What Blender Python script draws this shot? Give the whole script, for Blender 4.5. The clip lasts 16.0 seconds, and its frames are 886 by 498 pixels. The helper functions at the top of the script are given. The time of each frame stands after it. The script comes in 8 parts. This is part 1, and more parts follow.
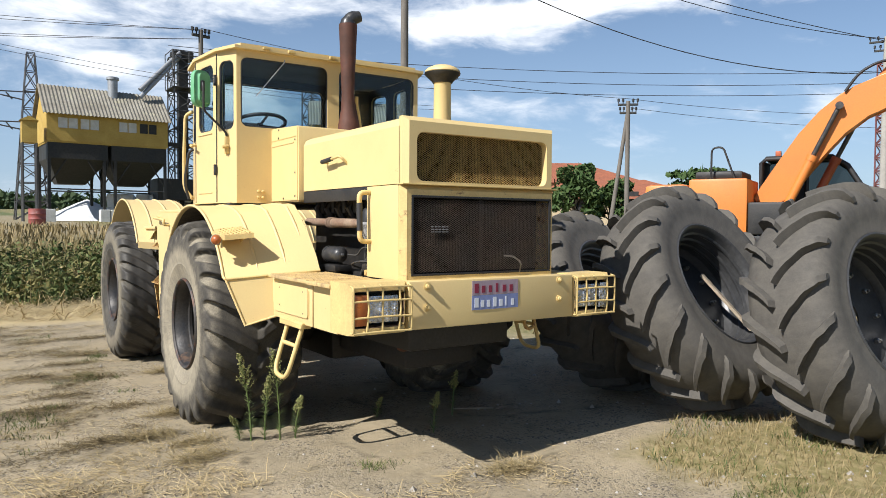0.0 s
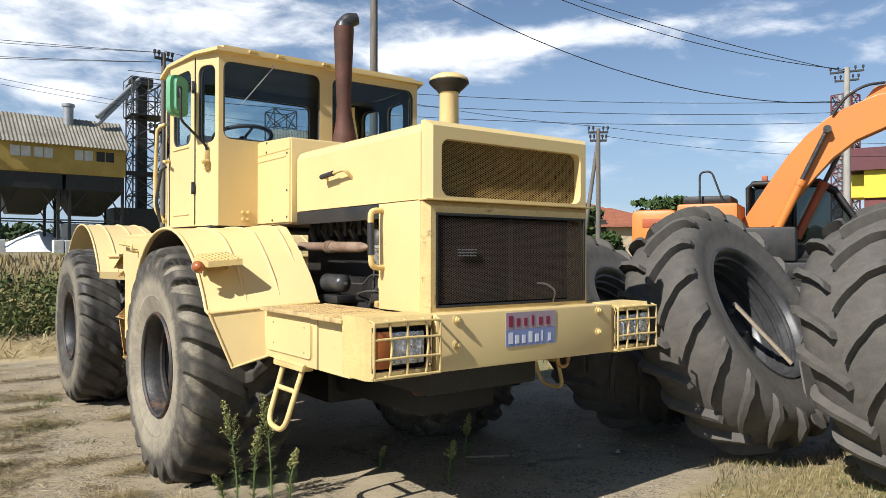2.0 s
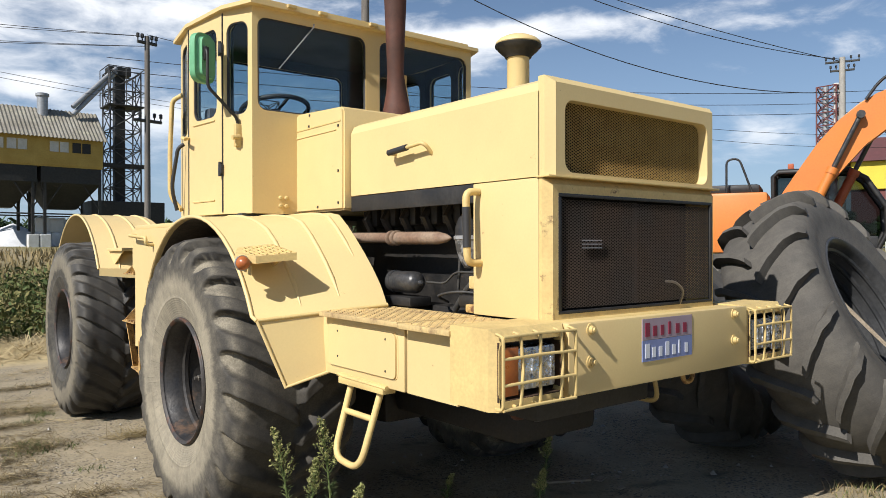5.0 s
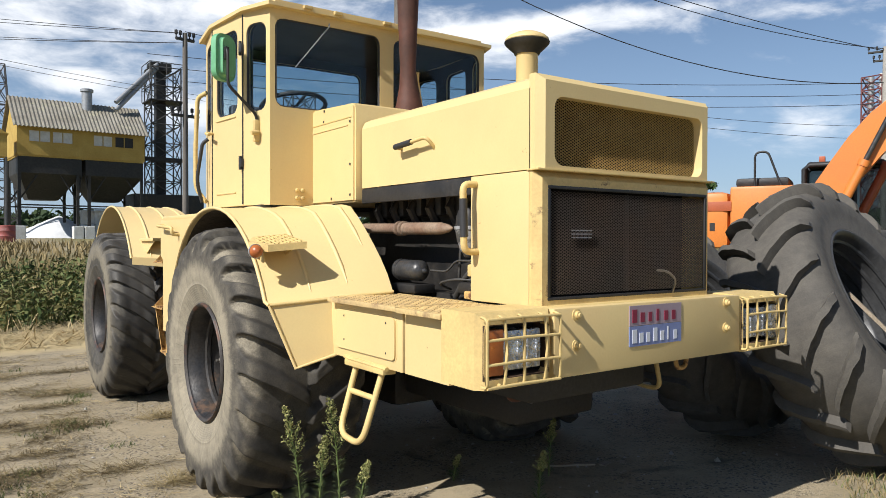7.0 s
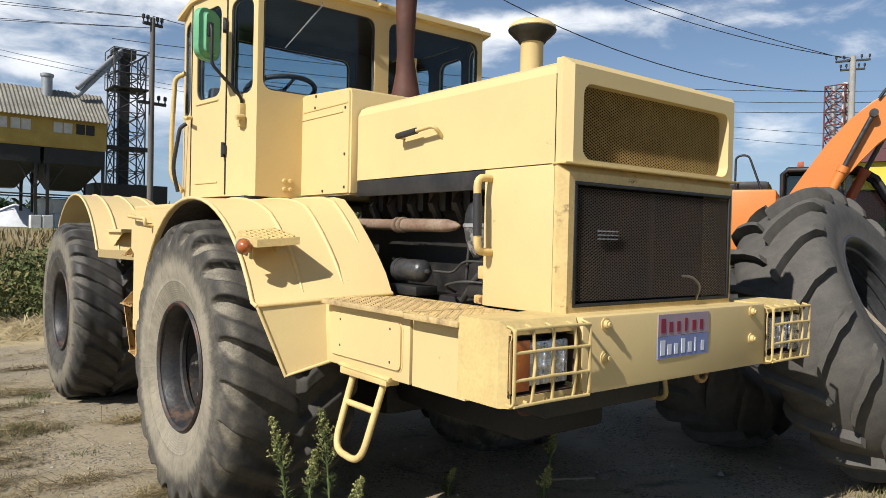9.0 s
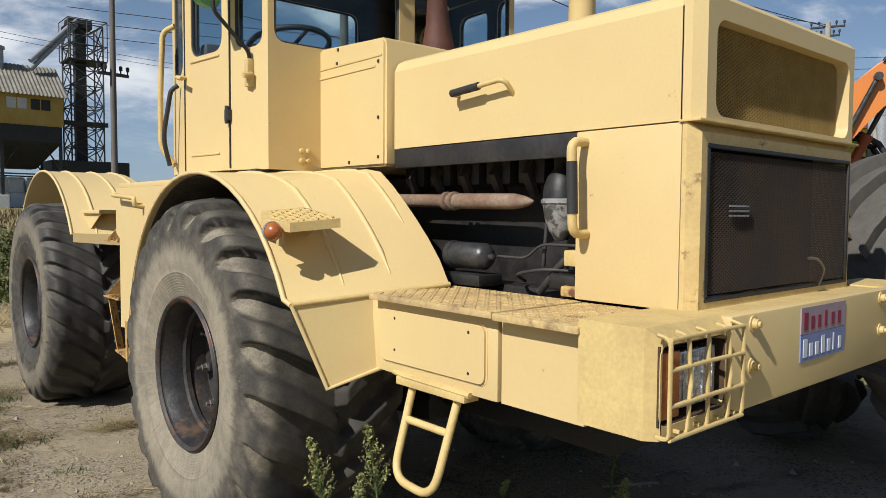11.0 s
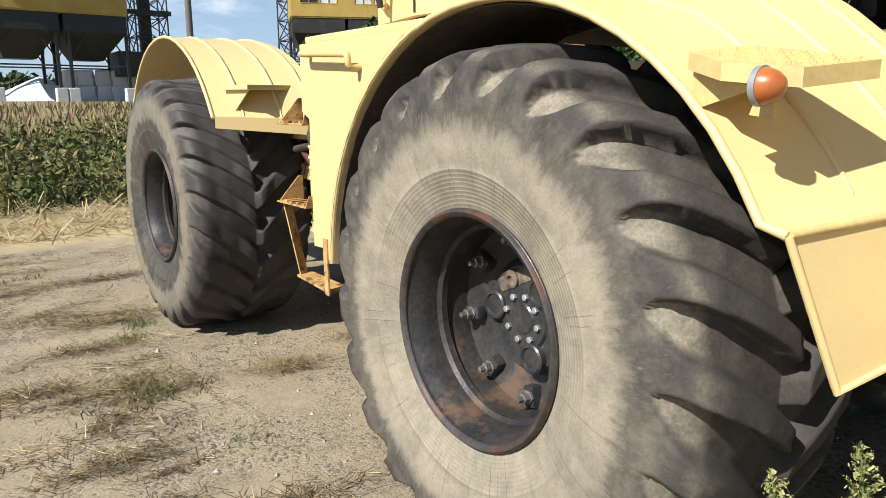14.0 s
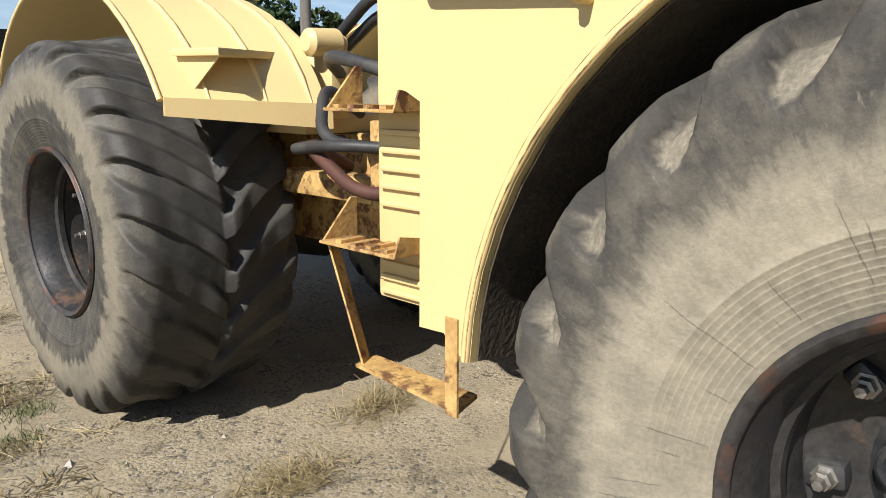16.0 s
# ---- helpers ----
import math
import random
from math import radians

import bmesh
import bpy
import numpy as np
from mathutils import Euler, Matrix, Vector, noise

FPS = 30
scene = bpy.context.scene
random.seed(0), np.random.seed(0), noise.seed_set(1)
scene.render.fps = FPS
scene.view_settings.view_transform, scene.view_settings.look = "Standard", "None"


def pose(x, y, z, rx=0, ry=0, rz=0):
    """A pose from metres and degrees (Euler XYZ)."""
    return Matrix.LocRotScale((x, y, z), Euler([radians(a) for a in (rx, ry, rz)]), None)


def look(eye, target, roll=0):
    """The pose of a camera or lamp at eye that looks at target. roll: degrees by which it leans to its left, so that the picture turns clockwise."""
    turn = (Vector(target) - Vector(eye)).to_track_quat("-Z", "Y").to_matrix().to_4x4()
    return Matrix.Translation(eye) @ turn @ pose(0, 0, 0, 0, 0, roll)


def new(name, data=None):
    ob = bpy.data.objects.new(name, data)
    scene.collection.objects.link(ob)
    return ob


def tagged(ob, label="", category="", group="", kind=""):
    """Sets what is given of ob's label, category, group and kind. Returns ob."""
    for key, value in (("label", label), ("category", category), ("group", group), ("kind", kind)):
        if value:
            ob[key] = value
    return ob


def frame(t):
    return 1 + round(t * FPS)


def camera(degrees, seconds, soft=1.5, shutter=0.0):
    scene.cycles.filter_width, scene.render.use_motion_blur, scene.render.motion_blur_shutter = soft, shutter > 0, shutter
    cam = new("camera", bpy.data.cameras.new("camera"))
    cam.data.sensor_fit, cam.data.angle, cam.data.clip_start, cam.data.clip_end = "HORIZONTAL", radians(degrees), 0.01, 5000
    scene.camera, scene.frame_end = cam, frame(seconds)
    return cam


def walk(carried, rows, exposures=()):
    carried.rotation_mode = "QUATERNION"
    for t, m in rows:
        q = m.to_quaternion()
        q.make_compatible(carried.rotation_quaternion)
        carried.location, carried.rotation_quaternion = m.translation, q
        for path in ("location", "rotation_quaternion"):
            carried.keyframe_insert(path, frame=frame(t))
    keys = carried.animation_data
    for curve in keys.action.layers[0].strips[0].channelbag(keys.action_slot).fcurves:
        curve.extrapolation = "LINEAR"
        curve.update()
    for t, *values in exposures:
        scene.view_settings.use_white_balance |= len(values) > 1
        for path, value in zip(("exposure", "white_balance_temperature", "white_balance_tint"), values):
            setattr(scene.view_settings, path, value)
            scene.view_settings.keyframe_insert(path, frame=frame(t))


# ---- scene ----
cam = camera(62.8, 16.0, soft=0.8, shutter=0.0)
PATH = [
    (0, (-2.875, -5.975, 1.59), (-1.764, -4.313, 1.52), 0.4),
    (0.5, (-2.923, -5.918, 1.579), (-1.792, -4.268, 1.58), 1.0),
    (1, (-2.827, -5.735, 1.562), (-1.726, -4.066, 1.594), -0.4),
    (1.5, (-2.731, -5.518, 1.56), (-1.686, -3.813, 1.564), -0.0),
    (2, (-2.797, -5.218, 1.55), (-1.6, -3.616, 1.562), 0.1),
    (2.5, (-2.862, -4.98, 1.547), (-1.612, -3.419, 1.538), -0.6),
    (3, (-2.785, -4.757, 1.538), (-1.606, -3.141, 1.528), -0.5),
    (3.5, (-2.697, -4.589, 1.534), (-1.484, -2.999, 1.492), 0.4),
    (4, (-2.696, -4.398, 1.528), (-1.32, -2.947, 1.55), -0.5),
    (4.5, (-2.765, -4.209, 1.538), (-1.394, -2.753, 1.531), -0.7),
    (4.7, (-2.793, -4.191, 1.545), (-1.512, -2.655, 1.537), -0.6),
    (6.8, (-2.762, -4.468, 1.524), (-1.59, -2.848, 1.514), 0.6),
    (7, (-2.761, -4.455, 1.526), (-1.597, -2.829, 1.501), 0.1),
    (7.5, (-2.764, -4.451, 1.522), (-1.603, -2.823, 1.492), 0.5),
    (8, (-2.745, -4.386, 1.515), (-1.554, -2.783, 1.4), 0.7),
    (8.5, (-2.731, -4.24, 1.523), (-1.52, -2.652, 1.42), 1.0),
    (8.7, (-2.743, -4.182, 1.525), (-1.513, -2.605, 1.489), 1.1),
    (10.8, (-2.639, -3.412, 1.554), (-1.332, -1.899, 1.483), 0.3),
    (11, (-2.673, -3.342, 1.546), (-1.365, -1.833, 1.442), 0.4),
    (11.5, (-2.7, -3.187, 1.517), (-1.401, -1.683, 1.29), 1.5),
    (11.7, (-2.691, -3.111, 1.51), (-1.445, -1.568, 1.252), 1.2),
    (12, (-2.64, -2.956, 1.493), (-1.459, -1.365, 1.227), -1.3),
    (12.5, (-2.61, -2.672, 1.456), (-1.475, -1.058, 1.135), 2.1),
    (13, (-2.68, -2.319, 1.456), (-1.423, -0.811, 1.074), 1.0),
    (13.5, (-2.693, -1.984, 1.444), (-1.442, -0.477, 1.038), 0.4),
    (14, (-2.656, -1.611, 1.441), (-1.493, -0.033, 1.043), -0.3),
    (14.5, (-2.68, -1.223, 1.412), (-1.412, 0.281, 1.048), 1.0),
    (15, (-2.671, -0.846, 1.425), (-1.286, 0.522, 0.964), 0.7),
    (15.5, (-2.561, -0.439, 1.432), (-1.192, 0.952, 0.993), -1.5),
    (16, (-2.491, -0.043, 1.399), (-1.05, 1.277, 0.972), 0.5),
]
EXPOSURES = ((0.0, 0.58), (2.0, 0.53), (4.5, 0.36), (8.0, 0.40), (11.0, 0.04), (11.8, 0.14), (12.5, 0.36), (13.5, 0.60), (14.5, 0.68), (16.0, 0.62))
walk(cam, [(t, look(eye, target, roll)) for t, eye, target, roll in PATH], EXPOSURES)

# ---- world, sun and exposure ----
SUN = Vector((1.13, 0.19, -1.0)).normalized()
elev = math.asin(-SUN.z)
azim = math.atan2(-SUN.x, -SUN.y)
sun_data = bpy.data.lights.new("sun", "SUN")
sun_data.energy, sun_data.angle, sun_data.color = 5.0, radians(0.53), (1.0, 0.965, 0.925)
sun = new("sun", sun_data)
sun.matrix_world = look((0, 0, 30), Vector((0, 0, 30)) + SUN)

world = bpy.data.worlds.new("world")
scene.world = world
world.use_nodes = True


def build_sky():
    nt = world.node_tree
    nt.nodes.clear()
    N, L = nt.nodes.new, nt.links.new
    out, bg = N("ShaderNodeOutputWorld"), N("ShaderNodeBackground")
    sky = N("ShaderNodeTexSky")
    sky.sky_type, sky.sun_disc, sky.sun_elevation, sky.sun_rotation = "NISHITA", False, elev, azim
    sky.altitude, sky.air_density, sky.dust_density, sky.ozone_density = 100, 1.0, 0.6, 1.5
    tc, sep = N("ShaderNodeTexCoord"), N("ShaderNodeSeparateXYZ")
    L(tc.outputs["Generated"], sep.inputs[0])
    # clouds lie on a flat layer: the direction divided by its height
    add = N("ShaderNodeMath"); add.operation = "ADD"; add.inputs[1].default_value = 0.22
    L(sep.outputs[2], add.inputs[0])
    mx = N("ShaderNodeMath"); mx.operation = "MAXIMUM"; mx.inputs[1].default_value = 0.05
    L(add.outputs[0], mx.inputs[0])
    comb = N("ShaderNodeCombineXYZ")
    for i in (0, 1):
        d = N("ShaderNodeMath"); d.operation = "DIVIDE"
        L(sep.outputs[i], d.inputs[0]); L(mx.outputs[0], d.inputs[1]); L(d.outputs[0], comb.inputs[i])
    mp = N("ShaderNodeMapping")
    mp.inputs["Location"].default_value = (CLOUD_X, CLOUD_Y, 0.0)
    mp.inputs["Rotation"].default_value = (0, 0, radians(-20))
    mp.inputs["Scale"].default_value = (0.62, 1.25, 1)
    L(comb.outputs[0], mp.inputs[0])
    def calc(op, a, b=0.0):
        x = N("ShaderNodeMath"); x.operation = op
        for k, v in enumerate((a, b)):
            if isinstance(v, (int, float)): x.inputs[k].default_value = v
            else: L(v, x.inputs[k])
        return x.outputs[0]
    azi = calc("MULTIPLY", calc("ARCTAN2", sep.outputs[0], sep.outputs[1]), 57.296)
    ele = calc("MULTIPLY", calc("ARCSINE", sep.outputs[2]), 57.296)
    def cloud_noise(vec, scale, detail, rough):
        n = N("ShaderNodeTexNoise")
        n.inputs["Scale"].default_value, n.inputs["Detail"].default_value, n.inputs["Roughness"].default_value, n.inputs["Distortion"].default_value = scale, detail, rough, 0.35
        L(vec, n.inputs["Vector"])
        return n.outputs[0]
    polar = N("ShaderNodeCombineXYZ")
    L(calc("MULTIPLY", azi, 0.11), polar.inputs[0]); L(calc("MULTIPLY", ele, 0.30), polar.inputs[1])
    wide, fine = cloud_noise(mp.outputs[0], 1.15, 9, 0.58), cloud_noise(polar.outputs[0], 1.6, 8, 0.6)
    field = calc("ADD", calc("MULTIPLY", calc("SUBTRACT", wide, 0.5), 1.5), calc("MULTIPLY", calc("SUBTRACT", fine, 0.5), 1.7))
    for az, el, wa, we, amt in CLOUDS:
        q = calc("ADD", calc("POWER", calc("ABSOLUTE", calc("DIVIDE", calc("SUBTRACT", azi, az), wa)), 2.0), calc("POWER", calc("ABSOLUTE", calc("DIVIDE", calc("SUBTRACT", ele, el), we)), 2.0))
        field = calc("ADD", field, calc("MULTIPLY", calc("POWER", 2.718, calc("MULTIPLY", q, -1.0)), amt))
    ramp = N("ShaderNodeMapRange")
    ramp.interpolation_type = "SMOOTHSTEP"
    ramp.inputs[1].default_value, ramp.inputs[2].default_value = 0.0, 0.85
    L(field, ramp.inputs[0])
    # thin haze veil low over the horizon
    hz = N("ShaderNodeMapRange")
    hz.inputs[1].default_value, hz.inputs[2].default_value, hz.inputs[3].default_value, hz.inputs[4].default_value = 0.0, 0.42, 0.6, 0.0
    L(sep.outputs[2], hz.inputs[0])
    air = N("ShaderNodeMix"); air.data_type, air.blend_type = "RGBA", "MULTIPLY"
    air.inputs[0].default_value, air.inputs[7].default_value = 1.0, (1.15, 1.35, 1.55, 1)
    L(sky.outputs[0], air.inputs[6])
    m1 = N("ShaderNodeMix"); m1.data_type = "RGBA"
    m1.inputs[7].default_value = (8.0, 10.6, 14.6, 1)
    L(hz.outputs[0], m1.inputs[0]); L(air.outputs[2], m1.inputs[6])
    m2 = N("ShaderNodeMix"); m2.data_type = "RGBA"
    m2.inputs[7].default_value = (19.5, 20.0, 20.8, 1)
    thin = N("ShaderNodeMapRange")
    thin.inputs[1].default_value, thin.inputs[2].default_value, thin.inputs[3].default_value, thin.inputs[4].default_value = 0.38, 0.70, 0.95, 0.05
    L(sep.outputs[2], thin.inputs[0])
    k = N("ShaderNodeMath"); k.operation = "MULTIPLY"
    low = N("ShaderNodeMapRange")
    low.inputs[1].default_value, low.inputs[2].default_value, low.inputs[3].default_value, low.inputs[4].default_value = 0.03, 0.20, 0.35, 1.0
    L(sep.outputs[2], low.inputs[0])
    kk = N("ShaderNodeMath"); kk.operation = "MULTIPLY"
    L(thin.outputs[0], kk.inputs[0]); L(low.outputs[0], kk.inputs[1])
    L(kk.outputs[0], k.inputs[1])
    L(ramp.outputs[0], k.inputs[0]); L(k.outputs[0], m2.inputs[0]); L(m1.outputs[2], m2.inputs[6])
    L(m2.outputs[2], bg.inputs[0])
    bg.inputs[1].default_value = 0.0435
    L(bg.outputs[0], out.inputs[0])


CLOUD_X, CLOUD_Y = 3.1, 1.7
# azimuth from north to east, elevation, half-widths, strength
CLOUDS = ((36, 15.2, 5.5, 1.5, 1.0), (44, 16.0, 5, 1.1, 0.8), (53, 16.8, 7, 0.8, 0.6), (62, 15.8, 6, 0.6, 0.5), (8, 14.6, 8, 3.4, 0.62),
          (0, 17, 9, 3.0, 0.5), (20, 17.5, 8, 2.0, 0.6), (9, 10.9, 2.2, 0.9, 0.8), (42, 9.0, 11, 1.0, 0.45), (62, 8.2, 2.0, 0.9, 0.7), (17, 9.5, 4, 2.2, 0.6))
build_sky()


# ---- materials ----
def material(name, col, col2=None, rough=0.5, metal=0.0, scale=4.0, fine=60.0, fine_amt=0.12, bump=0.1, bump_dist=0.004,
             stain=None, stain_amt=0.0, stain_scale=3.0, stain_pos=0.6, spread=(1, 1, 1), spec=0.5, detail=6, random_amt=0.0, coords="Object"):
    m = bpy.data.materials.new(name)
    m.use_nodes = True
    nt = m.node_tree
    N, L = nt.nodes.new, nt.links.new
    bsdf = nt.nodes["Principled BSDF"]
    tc, mp = N("ShaderNodeTexCoord"), N("ShaderNodeMapping")
    L(tc.outputs[coords], mp.inputs[0])
    mp.inputs["Scale"].default_value = spread
    def tex(s, d=detail, r=0.55):
        n = N("ShaderNodeTexNoise")
        n.inputs["Scale"].default_value, n.inputs["Detail"].default_value, n.inputs["Roughness"].default_value = s, d, r
        L(mp.outputs[0], n.inputs["Vector"])
        return n
    def mix(a, b, fac, mode="MIX"):
        x = N("ShaderNodeMix"); x.data_type, x.blend_type = "RGBA", mode
        for sock, v in ((6, a), (7, b)):
            if isinstance(v, tuple): x.inputs[sock].default_value = (*v, 1)
            else: L(v, x.inputs[sock])
        if isinstance(fac, float): x.inputs[0].default_value = fac
        else: L(fac, x.inputs[0])
        return x.outputs[2]
    def span(v, a, b, lo=0.0, hi=1.0):
        r = N("ShaderNodeMapRange")
        for i, q in enumerate((a, b, lo, hi)): r.inputs[i + 1].default_value = q
        L(v, r.inputs[0])
        return r.outputs[0]
    big, small = tex(scale), tex(fine, 3)
    c = mix(tuple(col), tuple(col2 or [v * 0.85 for v in col]), span(big.outputs[0], 0.35, 0.65))
    dark = span(small.outputs[0], 0.3, 0.7, 1 - fine_amt, 1 + fine_amt)
    comb = N("ShaderNodeCombineColor")
    for i in range(3): L(dark, comb.inputs[i])
    c = mix(c, comb.outputs[0], 1.0, "MULTIPLY")
    if stain:
        s = tex(stain_scale, 9, 0.65)
        f = span(s.outputs[0], stain_pos, stain_pos + 0.09, 0.0, stain_amt)
        c = mix(c, tuple(stain), f)
    if random_amt:
        oi = N("ShaderNodeObjectInfo")
        r = span(oi.outputs["Random"], 0, 1, 1 - random_amt, 1 + random_amt)
        cc = N("ShaderNodeCombineColor")
        for i in range(3): L(r, cc.inputs[i])
        c = mix(c, cc.outputs[0], 1.0, "MULTIPLY")
    L(c, bsdf.inputs["Base Color"])
    rr = span(big.outputs[0], 0.3, 0.7, max(rough - 0.08, 0.02), min(rough + 0.1, 1))
    L(rr, bsdf.inputs["Roughness"])
    bsdf.inputs["Metallic"].default_value = metal
    bsdf.inputs["Specular IOR Level"].default_value = spec
    if bump:
        b = N("ShaderNodeBump")
        b.inputs["Strength"].default_value, b.inputs["Distance"].default_value = bump, bump_dist
        L(small.outputs[0], b.inputs["Height"]); L(b.outputs[0], bsdf.inputs["Normal"])
    return m


def glass(name, tint, rough=0.02, see=0.75):
    m = bpy.data.materials.new(name)
    m.use_nodes = True
    nt = m.node_tree
    nt.nodes.clear()
    N, L = nt.nodes.new, nt.links.new
    out, tr, gl, mixer, lw, pw, ml = (N("ShaderNode" + k) for k in ("OutputMaterial", "BsdfTransparent", "BsdfGlossy", "MixShader", "LayerWeight", "Math", "Math"))
    tr.inputs[0].default_value = (*[v * see for v in tint], 1)
    gl.inputs["Roughness"].default_value = rough
    lw.inputs[0].default_value = 0.5
    pw.operation, pw.inputs[1].default_value = "POWER", 5.0
    ml.operation, ml.inputs[1].default_value, ml.inputs[2].default_value = "MULTIPLY_ADD", 0.5, 0.025
    L(lw.outputs["Facing"], pw.inputs[0]); L(pw.outputs[0], ml.inputs[0]); L(ml.outputs[0], mixer.inputs[0]); L(tr.outputs[0], mixer.inputs[1]); L(gl.outputs[0], mixer.inputs[2]); L(mixer.outputs[0], out.inputs[0])
    return m


YEL = (0.632, 0.488, 0.224)
M_YELLOW = material("faded_yellow_paint", YEL, (0.613, 0.454, 0.21), 0.5, scale=2.2, fine=90, fine_amt=0.02, bump=0.02,
                    stain=(0.202, 0.101, 0.042), stain_amt=0.75, stain_scale=24, stain_pos=0.68)
M_YELLOW_WORN = material("worn_yellow_paint", (0.622, 0.466, 0.189), (0.521, 0.378, 0.155), 0.6, scale=7, fine=70, fine_amt=0.08, bump=0.15,
                         stain=(0.168, 0.076, 0.029), stain_amt=0.85, stain_scale=15, stain_pos=0.665)
M_YELLOW_CHIPPED = material("chipped_yellow_paint", (0.622, 0.458, 0.189), (0.554, 0.395, 0.16), 0.6, scale=7, fine=70, fine_amt=0.08, bump=0.15,
                            stain=(0.109, 0.05, 0.025), stain_amt=0.9, stain_scale=11, stain_pos=0.60)
M_BOARD = material("grimy_yellow_plate", (0.554, 0.403, 0.176), (0.42, 0.302, 0.143), 0.7, scale=6, fine=60, fine_amt=0.15, bump=0.2,
                   stain=(0.185, 0.109, 0.055), stain_amt=0.7, stain_scale=9, stain_pos=0.56)
M_YELLOW_RUST = material("rusty_yellow_paint", (0.521, 0.336, 0.118), (0.353, 0.202, 0.067), 0.7, scale=14, fine=80, fine_amt=0.2, bump=0.4,
                         stain=(0.126, 0.055, 0.025), stain_amt=0.95, stain_scale=16, stain_pos=0.5)
M_BLACK = material("black_paint", (0.0101, 0.0101, 0.0109), (0.024, 0.022, 0.02), 0.55, scale=6, fine=50, fine_amt=0.3, bump=0.2)
M_OIL = material("oily_engine_metal", (0.007, 0.0065, 0.006), (0.018, 0.015, 0.012), 0.62, scale=12, fine=60, fine_amt=0.4, bump=0.3, bump_dist=0.002,
                 stain=(0.040, 0.031, 0.022), stain_amt=0.5, stain_scale=9, stain_pos=0.60)
M_IRON = material("dark_painted_iron", (0.033, 0.035, 0.039), (0.062, 0.059, 0.055), 0.36, 0.3, scale=9, fine=60, fine_amt=0.3, bump=0.3,
                  stain=(0.101, 0.046, 0.025), stain_amt=0.8, stain_scale=8, stain_pos=0.62)
M_WHEEL = material("dusty_black_wheel_steel", (0.027, 0.026, 0.026), (0.048, 0.043, 0.038), 0.42, 0.2, scale=7, fine=60, fine_amt=0.3, bump=0.3,
                   stain=(0.15, 0.088, 0.052), stain_amt=0.7, stain_scale=6, stain_pos=0.56)
M_LIP = material("rust_bitten_lip", (0.038, 0.035, 0.034), (0.059, 0.052, 0.046), 0.6, 0.3, scale=8, fine=50, fine_amt=0.3, bump=0.3,
                 stain=(0.109, 0.05, 0.029), stain_amt=0.9, stain_scale=6, stain_pos=0.5)
M_CASTING = material("rust_stained_casting", (0.060, 0.048, 0.038), (0.210, 0.165, 0.115), 0.8, scale=18, fine=60, fine_amt=0.3, bump=0.4, stain=(0.10, 0.045, 0.022), stain_amt=0.9, stain_scale=22, stain_pos=0.52)
M_RUST = material("rusted_steel", (0.088, 0.030, 0.017), (0.045, 0.019, 0.012), 0.75, 0.0, scale=5, fine=40, fine_amt=0.2, bump=0.2)
M_MANIFOLD = material("heat_rusted_pipe", (0.176, 0.105, 0.067), (0.252, 0.185, 0.13), 0.75, scale=8, fine=60, fine_amt=0.2, bump=0.3)
M_STEEL = material("bare_steel", (0.378, 0.361, 0.336), (0.235, 0.21, 0.176), 0.4, 0.8, scale=20, fine=80, fine_amt=0.2, bump=0.2)
M_GALV = material("galvanised_steel", (0.353, 0.37, 0.378), (0.269, 0.277, 0.286), 0.45, 0.4, scale=5, fine=30, fine_amt=0.15, bump=0.1)
M_GREEN = material("green_plastic", (0.109, 0.336, 0.16), (0.143, 0.378, 0.202), 0.4, scale=6, fine=40, fine_amt=0.08, bump=0.05)
M_GLASS = glass("tinted_cab_glass", (0.88, 0.95, 0.97), see=0.91)
M_DARKGLASS = glass("dark_cab_glass", (0.55, 0.60, 0.60), see=0.5)
M_LAMP = material("silvered_lamp", (0.62, 0.64, 0.67), (0.42, 0.44, 0.48), 0.25, 0.75, scale=16, fine=45, fine_amt=0.3, bump=0.8, bump_dist=0.012)
M_AMBER = material("amber_plastic", (0.42, 0.134, 0.029), (0.336, 0.092, 0.025), 0.3, scale=8, bump=0.1, fine_amt=0.1)
M_RUBBER_TRIM = material("rubber_trim", (0.025, 0.025, 0.027), None, 0.6, bump=0.1)
M_HOSE = material("hydraulic_hose", (0.025, 0.024, 0.023), (0.05, 0.047, 0.042), 0.6, scale=10, bump=0.2)
M_ORANGE = material("orange_machine_paint", (0.63, 0.202, 0.038), (0.588, 0.176, 0.034), 0.45, scale=1.2, fine=30, fine_amt=0.06, bump=0.05,
                    stain=(0.252, 0.101, 0.042), stain_amt=0.5, stain_scale=3, stain_pos=0.66)
M_DARKORANGE = material("dark_orange_cylinder", (0.403, 0.092, 0.029), (0.336, 0.076, 0.025), 0.5, scale=3, bump=0.1)
M_SEAT = material("seat_fabric", (0.084, 0.084, 0.092), None, 0.85, bump=0.3)
M_CABIN = material("cab_lining", (0.063, 0.066, 0.063), (0.046, 0.046, 0.046), 0.8, bump=0.2)


